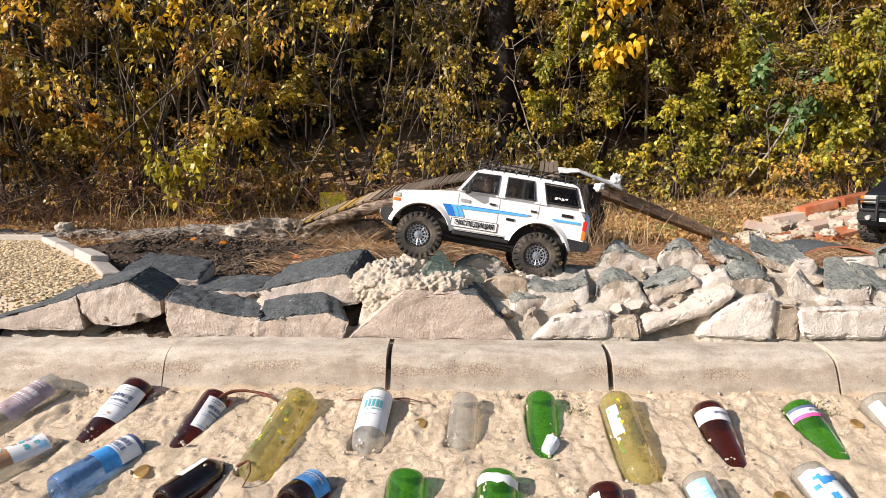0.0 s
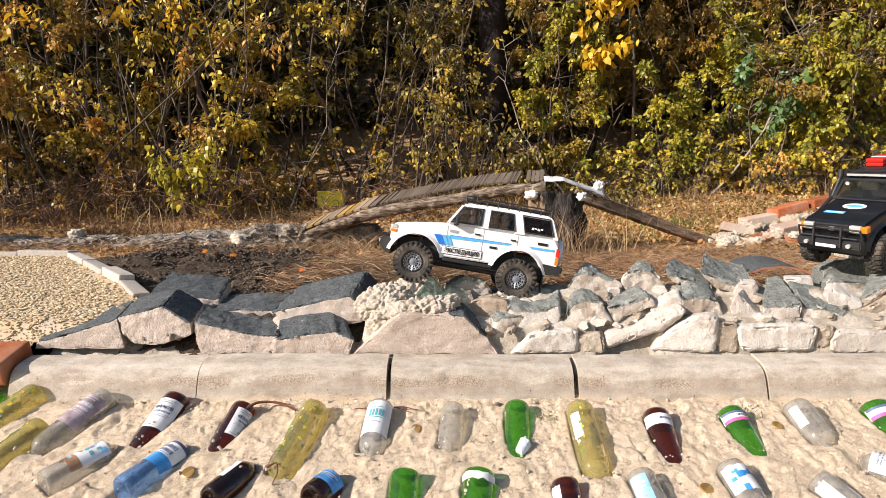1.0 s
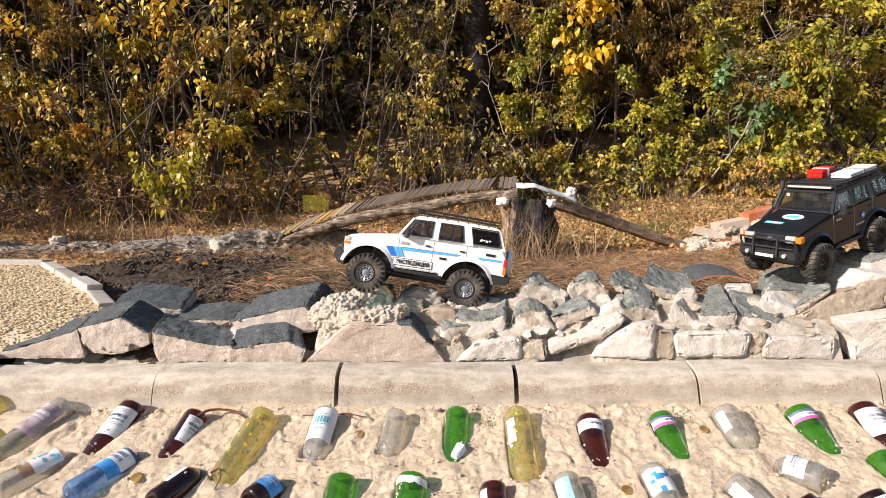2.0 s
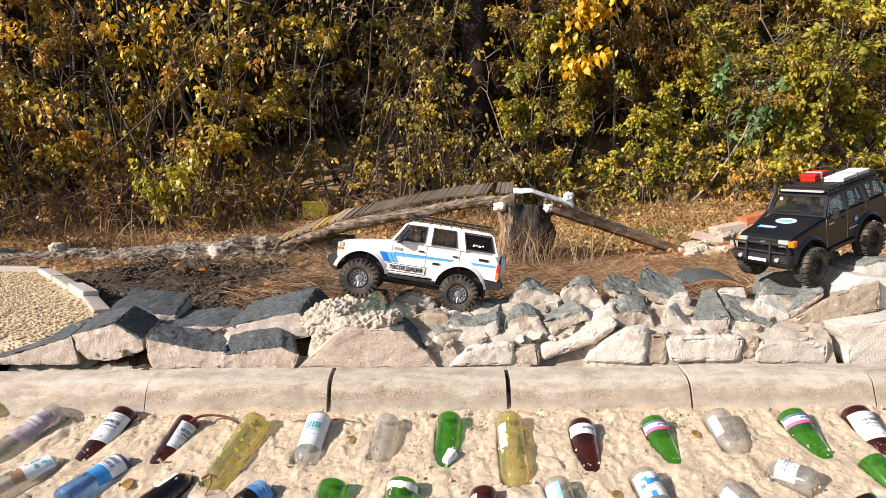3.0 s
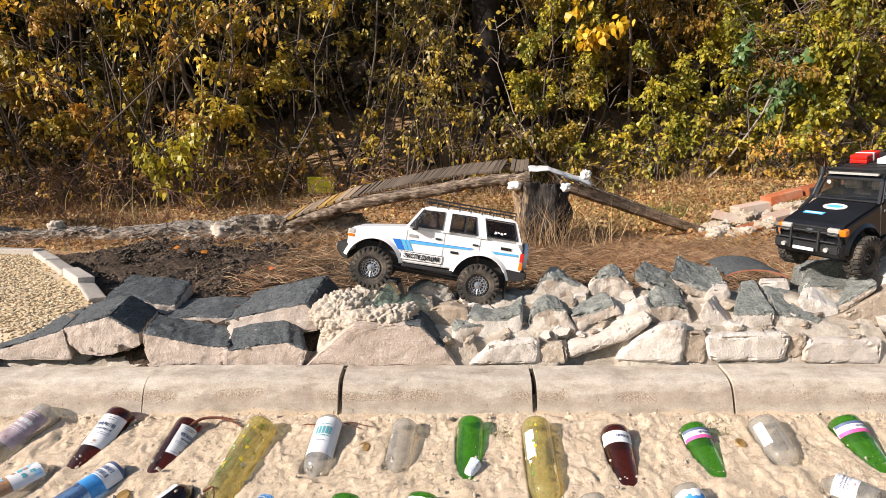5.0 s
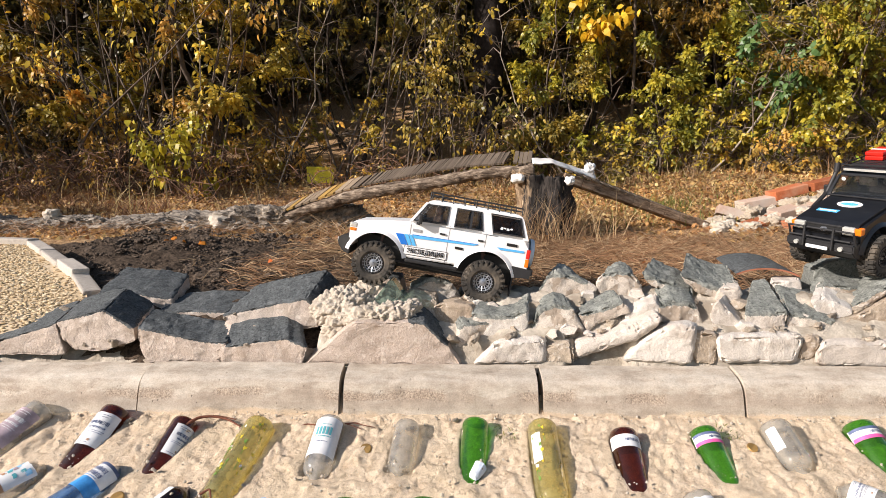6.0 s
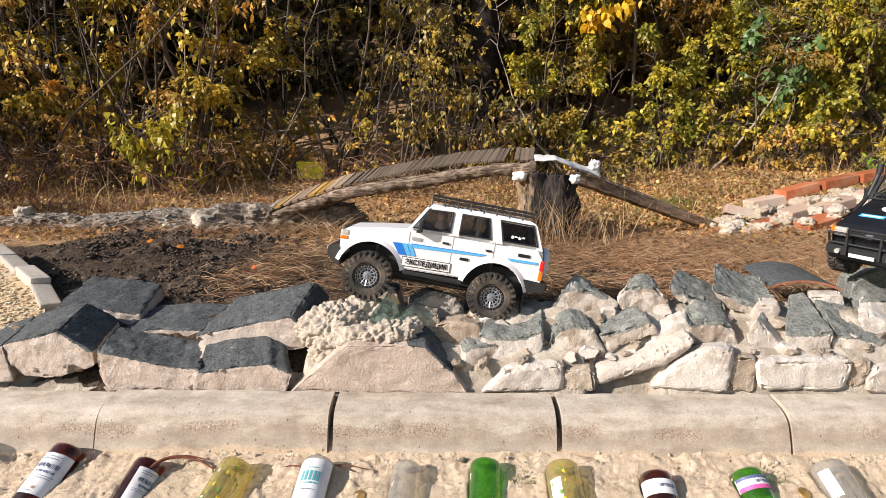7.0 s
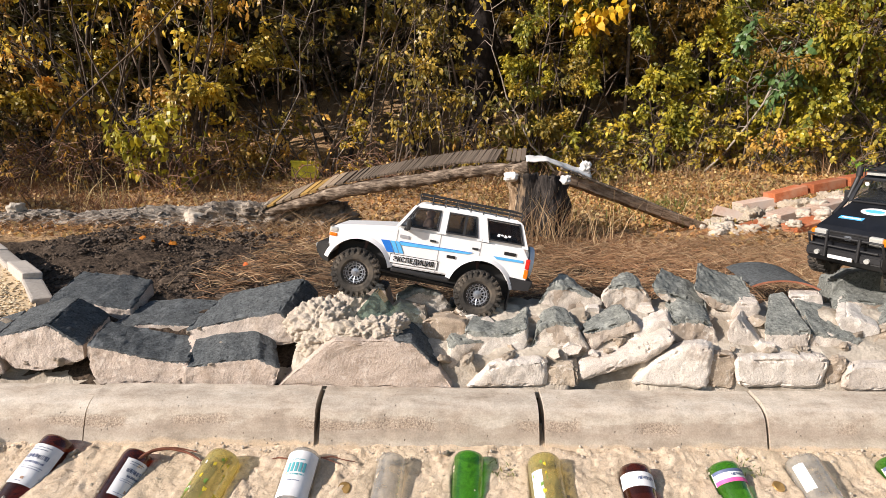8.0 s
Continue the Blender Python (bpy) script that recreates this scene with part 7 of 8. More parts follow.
def glass_piece():
    ob = thing("glass_block", "broken clear greenish glass piece wedged under the tyre", "glass", "", pose(0.000, 1.418, 0.500, -4, 0, 0))
    bm = bmesh.new()
    polygon_prism(bm, [(-0.060, -0.03), (0.000, 0.046), (0.008, 0.046), (0.062, -0.03)], 0.0, 0.085)
    bmesh.ops.bevel(bm, geom=list(bm.edges), offset=0.003, segments=2, affect="EDGES")
    part("glass", bm, M_PANE, ob)


glass_piece()


# ---- gravel patch and its border ----
def gravel_z(x, y):
    return min(0.532, 0.405 + (y - 1.45) * 0.150) - max(0.0, 1.46 - y) * 0.70


def gravel_edge(y):
    if y < 1.40:
        return -1.19
    return -0.84 - (y - 1.40) * 0.70 if y < 1.72 else -1.06 - (y - 1.72) * 1.03


def gravel():
    rng = np.random.default_rng(5)
    xs, ys = np.arange(-3.4, -0.80, 0.03), np.arange(1.335, 2.36, 0.03)
    verts = []
    for y in ys:
        for x in xs:
            lim = gravel_edge(y)
            verts.append((min(x, lim), y, gravel_z(x, y) + 0.004 * fbm((x, y, 0), 20)))
    nx = len(xs)
    faces = [(j * nx + i, j * nx + i + 1, (j + 1) * nx + i + 1, (j + 1) * nx + i) for j in range(len(ys) - 1) for i in range(nx - 1)]
    ob = mesh_arrays("gravel_bed", verts, faces, M_PEBBLE, True)
    tagged(ob, "flat bed of yellow sand under gravel", "gravel", kind="structure")
    t = (1 + 5 ** 0.5) / 2
    ico = np.array([(-1, t, 0), (1, t, 0), (-1, -t, 0), (1, -t, 0), (0, -1, t), (0, 1, t), (0, -1, -t), (0, 1, -t), (t, 0, -1), (t, 0, 1), (-t, 0, -1), (-t, 0, 1)], float)
    ico /= np.linalg.norm(ico[0])
    tri = np.array([(0, 11, 5), (0, 5, 1), (0, 1, 7), (0, 7, 10), (0, 10, 11), (1, 5, 9), (5, 11, 4), (11, 10, 2), (10, 7, 6), (7, 1, 8), (3, 9, 4), (3, 4, 2), (3, 2, 6), (3, 6, 8), (3, 8, 9), (4, 9, 5), (2, 4, 11), (6, 2, 10), (8, 6, 7), (9, 8, 1)])
    V, F = [], []
    k = 0
    while k < 17000:
        x, y = rng.uniform(-2.35, -0.9), rng.uniform(1.34, 2.33)
        lim = gravel_edge(y)
        if x > lim or rng.random() > 0.22 + min(0.78, max(0.0, (lim - x - 0.05) / 0.06)):
            continue
        s = rng.uniform(0.0022, 0.0062)
        sc = s * rng.uniform(0.6, 1.35, 3) * np.array([1.3, 0.9, 0.5])
        a = rng.uniform(0, 6.28)
        v = ico * rng.uniform(0.8, 1.2, (12, 1)) * sc
        v = v @ np.array([[math.cos(a), -math.sin(a), 0], [math.sin(a), math.cos(a), 0], [0, 0, 1]])
        V.append(v + np.array([x, y, gravel_z(x, y) + s * 0.5]))
        F.append(tri + 12 * k)
        k += 1
    ob = mesh_arrays("gravel", np.concatenate(V), np.concatenate(F), M_GRAVEL)
    tagged(ob, "loose pale yellow crushed gravel", "gravel", kind="stuff")


def island_stone(name, cols):
    m, nt, b = nodes_of(name)
    geo = nt.nodes.new("ShaderNodeNewGeometry")
    k = len(cols) - 1
    nt.links.new(ramp(nt, geo.outputs["Random Per Island"], [(i / k, c) for i, c in enumerate(cols)]), b.inputs["Base Color"])
    b.inputs["Roughness"].default_value = 0.9
    return m


M_GRAVEL = island_stone("gravel_stones", [(0.56, 0.42, 0.24), (0.74, 0.59, 0.38), (0.46, 0.33, 0.18), (0.66, 0.52, 0.32), (0.54, 0.42, 0.27), (0.80, 0.68, 0.49)])
gravel()


M_BORDER = grainy("border_concrete", (0.36, 0.32, 0.275), (0.58, 0.53, 0.47), 70, 0.9, 0.7, 0.002, (0.50, 0.45, 0.39), 0.2, coarse=12)


def border_block(x0, y0, x1, y1, w, h, seed):
    d = math.hypot(x1 - x0, y1 - y0)
    bm = boxed((0, -w / 2, -0.05), (d - 0.006, w / 2, h), 0.006)
    for v in bm.verts:
        v.co += Vector((0, 0.003 * noise.noise(v.co * 30), 0.003 * noise.noise(v.co * 25)))
    ob = link_mesh("border_block", bm, M_BORDER, False)
    z0, z1 = gravel_z(x0, y0), gravel_z(x1, y1)
    ob.matrix_world = pose(x0, y0, z0 + 0.012, 0, -math.degrees(math.atan2(z1 - z0, d)), math.degrees(math.atan2(y1 - y0, x1 - x0)))
    tagged(ob, "pale beige block edging the gravel patch", "kerb stone", "gravel border")


for i, (a, b, h) in enumerate((((-1.03, 1.70), (-1.20, 1.89), 0.000), ((-1.18, 1.87), (-1.33, 2.00), 0.020), ((-1.33, 2.00), (-1.52, 2.17), 0.006), ((-1.52, 2.17), (-1.70, 2.33), 0.008), ((-1.69, 2.32), (-1.98, 2.38), 0.016), ((-1.98, 2.38), (-2.4, 2.40), 0.006), ((-2.4, 2.40), (-3.1, 2.46), 0.01))):
    border_block(*a, *b, 0.055, h, i)


# ---- dry growth and leaf litter ----
def blades(name, label, category, n, area, height, mt, seed, flat=0.0, width=0.0028, bend=0.4, where=None, onto=None):
    """Thin tapered blades or straws, each bent once."""
    rng = np.random.default_rng(seed)
    V, F = [], []
    k = 0
    tries = 0
    while k < n and tries < n * 8:
        tries += 1
        x, y = rng.uniform(area[0], area[1]), rng.uniform(area[2], area[3])
        if where and not where(x, y, rng):
            continue
        z = (onto(x, y) if onto else ground_z(x, y)) + 0.004
        h = height * rng.uniform(0.45, 1.15)
        a = rng.uniform(0, 6.28)
        lie = flat + (1 - flat) * abs(rng.normal()) * 0.28
        d = np.array([math.cos(a) * lie, math.sin(a) * lie * 0.8, max(0.05, 1 - lie)])
        d /= np.linalg.norm(d)
        p0 = np.array([x, y, z + (rng.uniform(0, 0.03) if flat > 0.5 else 0)])
        p1 = p0 + d * h * 0.55
        p2 = p1 + (d + np.array([math.cos(a), math.sin(a), -0.4]) * bend * rng.random()) * h * 0.5
        s = np.cross(d, rng.normal(size=3))
        s = s / (np.linalg.norm(s) + 1e-9) * width * rng.uniform(0.6, 1.5)
        V += [p0 - s, p0 + s, p1 - s * 0.8, p1 + s * 0.8, p2]
        b = 5 * k
        F += [(b, b + 1, b + 3, b + 2), (b + 2, b + 3, b + 4)]
        k += 1
    ob = mesh_arrays(name, np.array(V), F, mt)
    return tagged(ob, label, category, kind="stuff")


def near(cx, cy, rx, ry):
    return lambda x, y, rng: rng.random() < math.exp(-((x - cx) / rx) ** 2 - ((y - cy) / ry) ** 2) * max(0.12, min(1.0, 0.55 + 1.5 * noise.noise((x * 4.5, y * 6.5, 2))))


def clumps(x, y, rng):
    return noise.noise((x * 2.3, y * 2.3, 5)) > 0.08 and not (-2.0 < x < -0.8 and y > 5.0)


blades("straw", "flattened dry straw and stalks on the earth", "dry grass", 12000, (-0.75, 1.6, 1.75, 3.4), 0.09, M_REDSTEM, 1, 0.75, 0.0012, 0.9, near(0.25, 2.45, 0.7, 0.5))
blades("straw", "flattened dry straw and stalks on the earth", "dry grass", 1500, (-1.0, 1.0, 1.9, 3.2), 0.11, M_STRAW, 2, 0.7, 0.0011, 1.0, near(-0.1, 2.6, 0.5, 0.4))
blades("straw", "flattened dry straw among rubble", "dry grass", 12000, (-0.2, 2.8, 1.8, 3.7), 0.075, M_REDSTEM, 3, 0.6, 0.0011, 0.9, near(1.3, 2.6, 0.8, 0.7))
blades("straw", "dry straw tangled over the broken asphalt", "dry grass", 900, (-3.6, -0.5, 3.25, 3.6), 0.17, M_REDSTEM, 14, 0.6, 0.0014, 0.9)
blades("straw", "bleached straw tuft below the ramp's foot", "dry grass", 190, (-1.0, -0.4, 3.1, 3.5), 0.24, M_STRAW, 15, 0.5, 0.0018, 0.5)
blades("dry_grass", "tall dry grass stalks round the stump", "dry grass", 420, (0.25, 1.25, 2.8, 3.6), 0.30, M_STRAW, 4, 0.12, 0.0016, 0.6, near(0.72, 3.12, 0.30, 0.25))
blades("dry_stalks", "reddish dry weed stalks along the thicket", "weeds", 2600, (-5.5, -0.7, 4.0, 5.9), 0.17, M_WEED, 6, 0.3, 0.0024, 0.7, clumps)
blades("dry_stalks", "pale dry weed stalks along the thicket", "weeds", 160, (-5.5, -0.7, 4.1, 5.8), 0.42, M_PALEGRASS, 16, 0.05, 0.0020, 0.5, clumps)
blades("dry_stalks", "reddish dry weed stalks along the thicket", "weeds", 900, (-0.7, 6.0, 5.6, 6.6), 0.28, M_STRAW, 7, 0.1, 0.0024, 0.7, clumps)
blades("green_grass", "tufts of fresh green grass", "grass", 420, (1.4, 2.6, 4.2, 5.0), 0.10, M_GRASS, 8, 0.1, 0.003, 0.6, near(1.98, 4.6, 0.22, 0.2))
blades("green_grass", "thin green grass among dry leaves", "grass", 600, (0.4, 3.2, 3.6, 6.2), 0.10, M_GRASS, 9, 0.0, 0.003, 0.5)
blades("dry_grass", "dry yellow grass on the rise", "dry grass", 1500, (0.9, 4.6, 3.9, 6.6), 0.11, M_PALEGRASS, 10, 0.35, 0.003, 0.5)

for cx, cy in ((0.305, 1.185), (0.845, 1.195)):
    blades("moss_tuft", "small tuft of green moss in a bottle's shade", "moss", 26, (cx - 0.03, cx + 0.03, cy - 0.025, cy + 0.025), 0.012, M_GRASS, 50 + int(cx * 100), 0.3, 0.0012, 0.6, None, lambda x, y: bed_z(y) + 0.004)


def litter():
    rng = np.random.default_rng(9)
    n = 42000
    x, y = rng.uniform(-5.5, 6.0, n), 3.0 + 4.6 * rng.random(n) ** 0.8
    z = np.array([ground_z(a, b) for a, b in zip(x, y)]) + 0.012 + rng.random(n) * 0.02
    d = rng.normal(size=(n, 3)) * np.array([1, 1, 0.3])
    more = slice(0, 9000)
    x[more], y[more] = rng.uniform(0.6, 5.2, 9000), rng.uniform(3.8, 6.4, 9000)
    z[more] = np.array([ground_z(a, b) for a, b in zip(x[more], y[more])]) + 0.012 + rng.random(9000) * 0.025
    ob = leaf_cloud("leaf_litter", np.stack([x, y, z], 1), d, rng.uniform(0.018, 0.05, n), M_LITTER, rng, 0.36, True)
    tagged(ob, "brown and yellow fallen leaves on the ground", "leaves", kind="stuff")


M_MAPLE = leafy("maple_leaf", [(0.66, 0.18, 0.02), (0.62, 0.24, 0.03), (0.50, 0.10, 0.02)])


def maple_leaves():
    rng = np.random.default_rng(41)
    pts = np.array([(-1.16, 2.55, 0.53), (-1.10, 2.50, 0.525), (-1.03, 2.52, 0.52), (-0.98, 2.47, 0.515), (-0.62, 2.25, 0.47), (-1.20, 2.50, 0.53), (0.35, 2.1, 0.45), (1.0, 2.3, 0.46)])
    d = rng.normal(size=(8, 3)) * np.array([1, 1, 0.2]) + np.array([0, 0, 0.35])
    ob = leaf_cloud("fallen_leaves", pts, d, rng.uniform(0.024, 0.040, 8), M_MAPLE, rng, 0.34)
    tagged(ob, "orange and yellow fallen leaves on dark soil", "leaves", kind="stuff")


def soil_clods():
    rng = np.random.default_rng(12)
    t = (1 + 5 ** 0.5) / 2
    ico = np.array([(-1, t, 0), (1, t, 0), (-1, -t, 0), (1, -t, 0), (0, -1, t), (0, 1, t), (0, -1, -t), (0, 1, -t), (t, 0, -1), (t, 0, 1), (-t, 0, -1), (-t, 0, 1)], float) / 1.9
    tri = np.array([(0, 11, 5), (0, 5, 1), (0, 1, 7), (0, 7, 10), (0, 10, 11), (1, 5, 9), (5, 11, 4), (11, 10, 2), (10, 7, 6), (7, 1, 8), (3, 9, 4), (3, 4, 2), (3, 2, 6), (3, 6, 8), (3, 8, 9), (4, 9, 5), (2, 4, 11), (6, 2, 10), (8, 6, 7), (9, 8, 1)])
    V, F = [], []
    k = 0
    while k < 9000:
        x, y = rng.uniform(-2.4, -0.35), rng.uniform(1.7, 3.5)
        if soil_mask(x, y) < 0.5 or x < gravel_edge(min(y, 2.36)) + 0.05:
            continue
        s = 0.0012 + 0.008 * rng.random() ** 8
        lift = 0.09 * math.exp(-((x + 1.25) / 0.55) ** 2 - ((y - 2.75) / 0.45) ** 2)
        V.append(ico * rng.uniform(0.7, 1.3, (12, 3)) * s * np.array([1.1, 1.1, 0.8]) + np.array([x, y, ground_z(x, y) + lift + s * 0.3 + 0.006]))
        F.append(tri + 12 * k)
        k += 1
    bm = bmesh.new()
    bmesh.ops.create_icosphere(bm, subdivisions=3, radius=1)
    bm.verts.index_update()
    ball = np.array([v.co[:] for v in bm.verts])
    ball_tri = np.array([[v.index for v in f.verts] for f in bm.faces])
    bm.free()
    base = 12 * k
    for j in range(150):
        x, y = rng.uniform(-2.3, -0.5), rng.uniform(1.75, 3.4)
        if x < gravel_edge(min(y, 2.36)) + 0.05:
            continue
        s = rng.uniform(0.010, 0.032)
        w = [rng.normal(size=3) for q in range(6)]
        rad = 1 + sum(0.20 / (1 + q * 0.35) * np.sin(ball @ w[q] * (1.6 + 1.7 * q) + q) for q in range(6)) + rng.normal(size=len(ball)) * 0.05
        lift = 0.09 * math.exp(-((x + 1.25) / 0.55) ** 2 - ((y - 2.75) / 0.45) ** 2)
        V.append(ball * rad[:, None] * s * np.array([1.2, 1.1, 0.75]) + np.array([x, y, ground_z(x, y) + lift + s * 0.1]))
        F.append(ball_tri + base)
        base += len(ball)
    ob = mesh_arrays("soil_clods", np.concatenate(V), np.concatenate(F), M_CLOD)
    tagged(ob, "dark crumbly soil clods", "soil", kind="stuff")


M_CLOD = grainy("soil_clod", (0.028, 0.02, 0.015), (0.17, 0.125, 0.09), 90, 0.95, 0.6, 0.003)
soil_clods()


# ---- the thicket behind ----
OLIVE = leafy("leaves_olive", [(0.11, 0.115, 0.034), (0.19, 0.165, 0.042), (0.33, 0.245, 0.05), (0.52, 0.37, 0.06), (0.74, 0.48, 0.07)], clump=0.55)
YELLOW = leafy("leaves_yellow", [(0.17, 0.17, 0.04), (0.32, 0.265, 0.05), (0.54, 0.40, 0.06), (0.80, 0.60, 0.075), (0.78, 0.47, 0.065)], clump=0.6)
GOLD = leafy("leaves_gold", [(0.84, 0.54, 0.03), (0.74, 0.40, 0.02), (0.88, 0.66, 0.06), (0.62, 0.32, 0.02)])
GREEN = leafy("leaves_green", [(0.112, 0.151, 0.053), (0.223, 0.244, 0.068), (0.38, 0.36, 0.085), (0.60, 0.50, 0.11)], clump=0.6)
BLUEGREEN = leafy("leaves_bluegreen", [(0.07, 0.15, 0.05), (0.11, 0.20, 0.07), (0.16, 0.24, 0.08)])
LIME = leafy("leaves_lime", [(0.22, 0.24, 0.03), (0.38, 0.35, 0.035), (0.58, 0.47, 0.04), (0.74, 0.56, 0.05)], clump=0.5)
RUST = leafy("leaves_rust", [(0.23, 0.21, 0.05), (0.36, 0.25, 0.065), (0.54, 0.33, 0.074), (0.68, 0.37, 0.074), (0.80, 0.50, 0.08)], clump=0.6)
FRESH = leafy("leaves_fresh", [(0.12, 0.26, 0.03), (0.20, 0.36, 0.05), (0.30, 0.42, 0.06), (0.10, 0.20, 0.03)])
WILLOW = leafy("leaves_willow", [(0.08, 0.072, 0.027), (0.16, 0.115, 0.03), (0.27, 0.17, 0.035), (0.38, 0.225, 0.04), (0.56, 0.32, 0.045)], clump=0.5)
YELLOWGREEN = leafy("leaves_yellowgreen", [(0.09, 0.125, 0.03), (0.20, 0.21, 0.035), (0.38, 0.345, 0.04), (0.60, 0.49, 0.05), (0.78, 0.60, 0.06)], clump=0.5)
# darkened copy of the foliage: the thicket's inner shade is painted into these colours
SHADE = leafy("leaves_shade_dark", [(0.055, 0.055, 0.024), (0.100, 0.085, 0.027), (0.150, 0.115, 0.034), (0.060, 0.065, 0.024)])


def leaf_cloud(name, pts, dirs, sizes, material, rng, width=0.36, simple=False):
    """Folded ovate leaf blades, five corners each."""
    n = len(pts)
    d = dirs / (np.linalg.norm(dirs, axis=1, keepdims=True) + 1e-9)
    side = np.cross(d, rng.normal(size=(n, 3)) + np.array([-0.7, -0.8, 0.7]) * (0.0 if simple else 0.9))
    side /= np.linalg.norm(side, axis=1, keepdims=True) + 1e-9
    up = np.cross(side, d)
    s = sizes[:, None]
    w = s * width * rng.uniform(0.8, 1.25, (n, 1))
    fold = s * rng.uniform(0.02, 0.14, (n, 1))
    if simple:
        v = np.empty((n, 4, 3))
        v[:, 0] = pts
        v[:, 1] = pts + d * s * 0.42 + side * w + up * fold
        v[:, 2] = pts + d * s - up * s * 0.12
        v[:, 3] = pts + d * s * 0.42 - side * w + up * fold
        q = (np.arange(n) * 4)[:, None]
        f = np.concatenate([q + np.array([[0, 1, 3]]), q + np.array([[1, 2, 3]])])
        return mesh_arrays(name, v.reshape(-1, 3), f, material)
    v = np.empty((n, 6, 3))
    v[:, 0] = pts
    v[:, 1] = pts + d * s * 0.28 + side * w * 0.88 + up * fold * 1.4
    v[:, 2] = pts + d * s * 0.66 + side * w * 0.80 + up * fold * 0.6
    v[:, 3] = pts + d * s - up * s * 0.16
    v[:, 4] = pts + d * s * 0.66 - side * w * 0.80 + up * fold * 0.2
    v[:, 5] = pts + d * s * 0.28 - side * w * 0.88 + up * fold
    q = (np.arange(n) * 6)[:, None]
    f = np.concatenate([q + np.array([[0, 1, 5]]), q + np.array([[1, 2, 5]]), q + np.array([[2, 4, 5]]), q + np.array([[2, 3, 4]])])
    return mesh_arrays(name, v.reshape(-1, 3), f, material)


def shrub(x, y, height, spread, stems, leaves, material, seed, size=0.075, low=0.15, label="", bare=0.25, thick=0.016, lean=0.0, name="shrub", trunk_mat=None, simple=False, width=0.26, upright=False):
    """Stems with side twigs; leaves sit in sprays along the twigs."""
    rng = np.random.default_rng(seed)
    z0 = ground_z(x, y) - 0.03
    verts, faces, twigs = [], [], []
    for k in range(stems):
        b = np.array([x + rng.normal() * 0.12 * spread, y + rng.normal() * 0.10, z0])
        h = height * rng.uniform(0.75, 1.05)
        tip = b + np.array([rng.normal() * spread * 0.75 + lean * h, rng.normal() * spread * 0.28 - 0.04 * h, h])
        ts = np.linspace(0, 1, 9)
        bend = rng.normal(size=3) * 0.20 * np.array([1, 0.7, 0])
        path = [b + (tip - b) * t + bend * math.sin(math.pi * t) * h * 0.5 + rng.normal(size=3) * 0.012 * min(h, 3.0) for t in ts]
        rad = thick * rng.uniform(0.6, 1.2) * (1 - 0.8 * ts)
        if upright:
            path = [np.array([x + 0.03 * math.sin(4 * t), y, z0 + h * t]) for t in ts]
            rad = thick * (1 - 0.5 * ts)
        tube(verts, faces, path, rad, 6)
        for j in range(int(7 + height * 3.2)):
            t = rng.uniform(low, 1.0)
            i = min(7, int(t * 8))
            p = path[i] + (path[i + 1] - path[i]) * (t * 8 - i)
            a = rng.uniform(0, 2 * math.pi)
            ln = spread * rng.uniform(0.25, 0.75) * (1.15 - 0.5 * t)
            e = p + np.array([math.cos(a) * ln, math.sin(a) * ln * 0.7, ln * rng.uniform(-0.1, 0.75)])
            mid = (p + e) / 2 + np.array([0, 0, ln * 0.10]) + rng.normal(size=3) * 0.03
            tube(verts, faces, [p, mid, e], [0.0055, 0.004, 0.0018], 4)
            if rng.random() > bare:
                twigs.append((p, mid, e))
                for q in range(2):
                    u = rng.uniform(0.3, 0.95)
                    p2 = p + (e - p) * u
                    e2 = p2 + rng.normal(size=3) * ln * 0.33
                    tube(verts, faces, [p2, (p2 + e2) / 2, e2], [0.003, 0.0022, 0.0012], 3)
                    twigs.append((p2, (p2 + e2) / 2, e2))
    ob = thing(name, label, "tree" if name == "tree" else "shrub", "", Matrix.Identity(4))
    w = mesh_arrays("trunk", verts, faces, trunk_mat or M_STEM, True)
    w.parent = ob
    if twigs and leaves:
        share = rng.gamma(0.32, 1.0, len(twigs)) + 0.01
        spray = 1 if simple else 5
        leaves = leaves // spray * spray
        idx = np.repeat(rng.choice(len(twigs), leaves // spray, p=share / share.sum()), spray)
        t = np.repeat(rng.beta(1.6, 1.0, leaves // spray), spray)[:, None]
        A, B, C = (np.array([tw[i] for tw in twigs])[idx] for i in range(3))
        pts = (1 - t) ** 2 * A + 2 * t * (1 - t) * B + t * t * C + np.repeat(rng.normal(size=(leaves // spray, 3)) * 0.03, spray, 0)
        d = (C - A) / (np.linalg.norm(C - A, axis=1, keepdims=True) + 1e-9) * 0.5 + np.repeat(rng.normal(size=(leaves // spray, 3)) * 0.5, spray, 0) + np.array([0, -0.1, -0.65])
        if spray > 1:
            # leaflets in pairs along a short stalk, the last one at its tip
            place = np.tile(np.arange(spray) // 2, leaves // spray)[:, None]
            sign = np.tile(np.array([1, -1, 1, -1, 0]), leaves // spray)[:, None]
            across = np.cross(d, np.repeat(rng.normal(size=(leaves // spray, 3)), spray, 0))
            across /= np.linalg.norm(across, axis=1, keepdims=True) + 1e-9
            pts = pts + d * place * size * 0.42 + rng.normal(size=(leaves, 3)) * 0.008
            d = d + across * sign * 0.85 + rng.normal(size=(leaves, 3)) * 0.22
        c = leaf_cloud("crown", pts, d, size * rng.uniform(0.55, 1.25, leaves), material, rng, width, simple)
        c.parent = ob
    return ob


rnd = random.Random(11)
M_DEAD = grainy("dead_stem", (0.12, 0.065, 0.04), (0.28, 0.165, 0.11), 25, 0.9, 0.5, 0.003, vary=0.4)
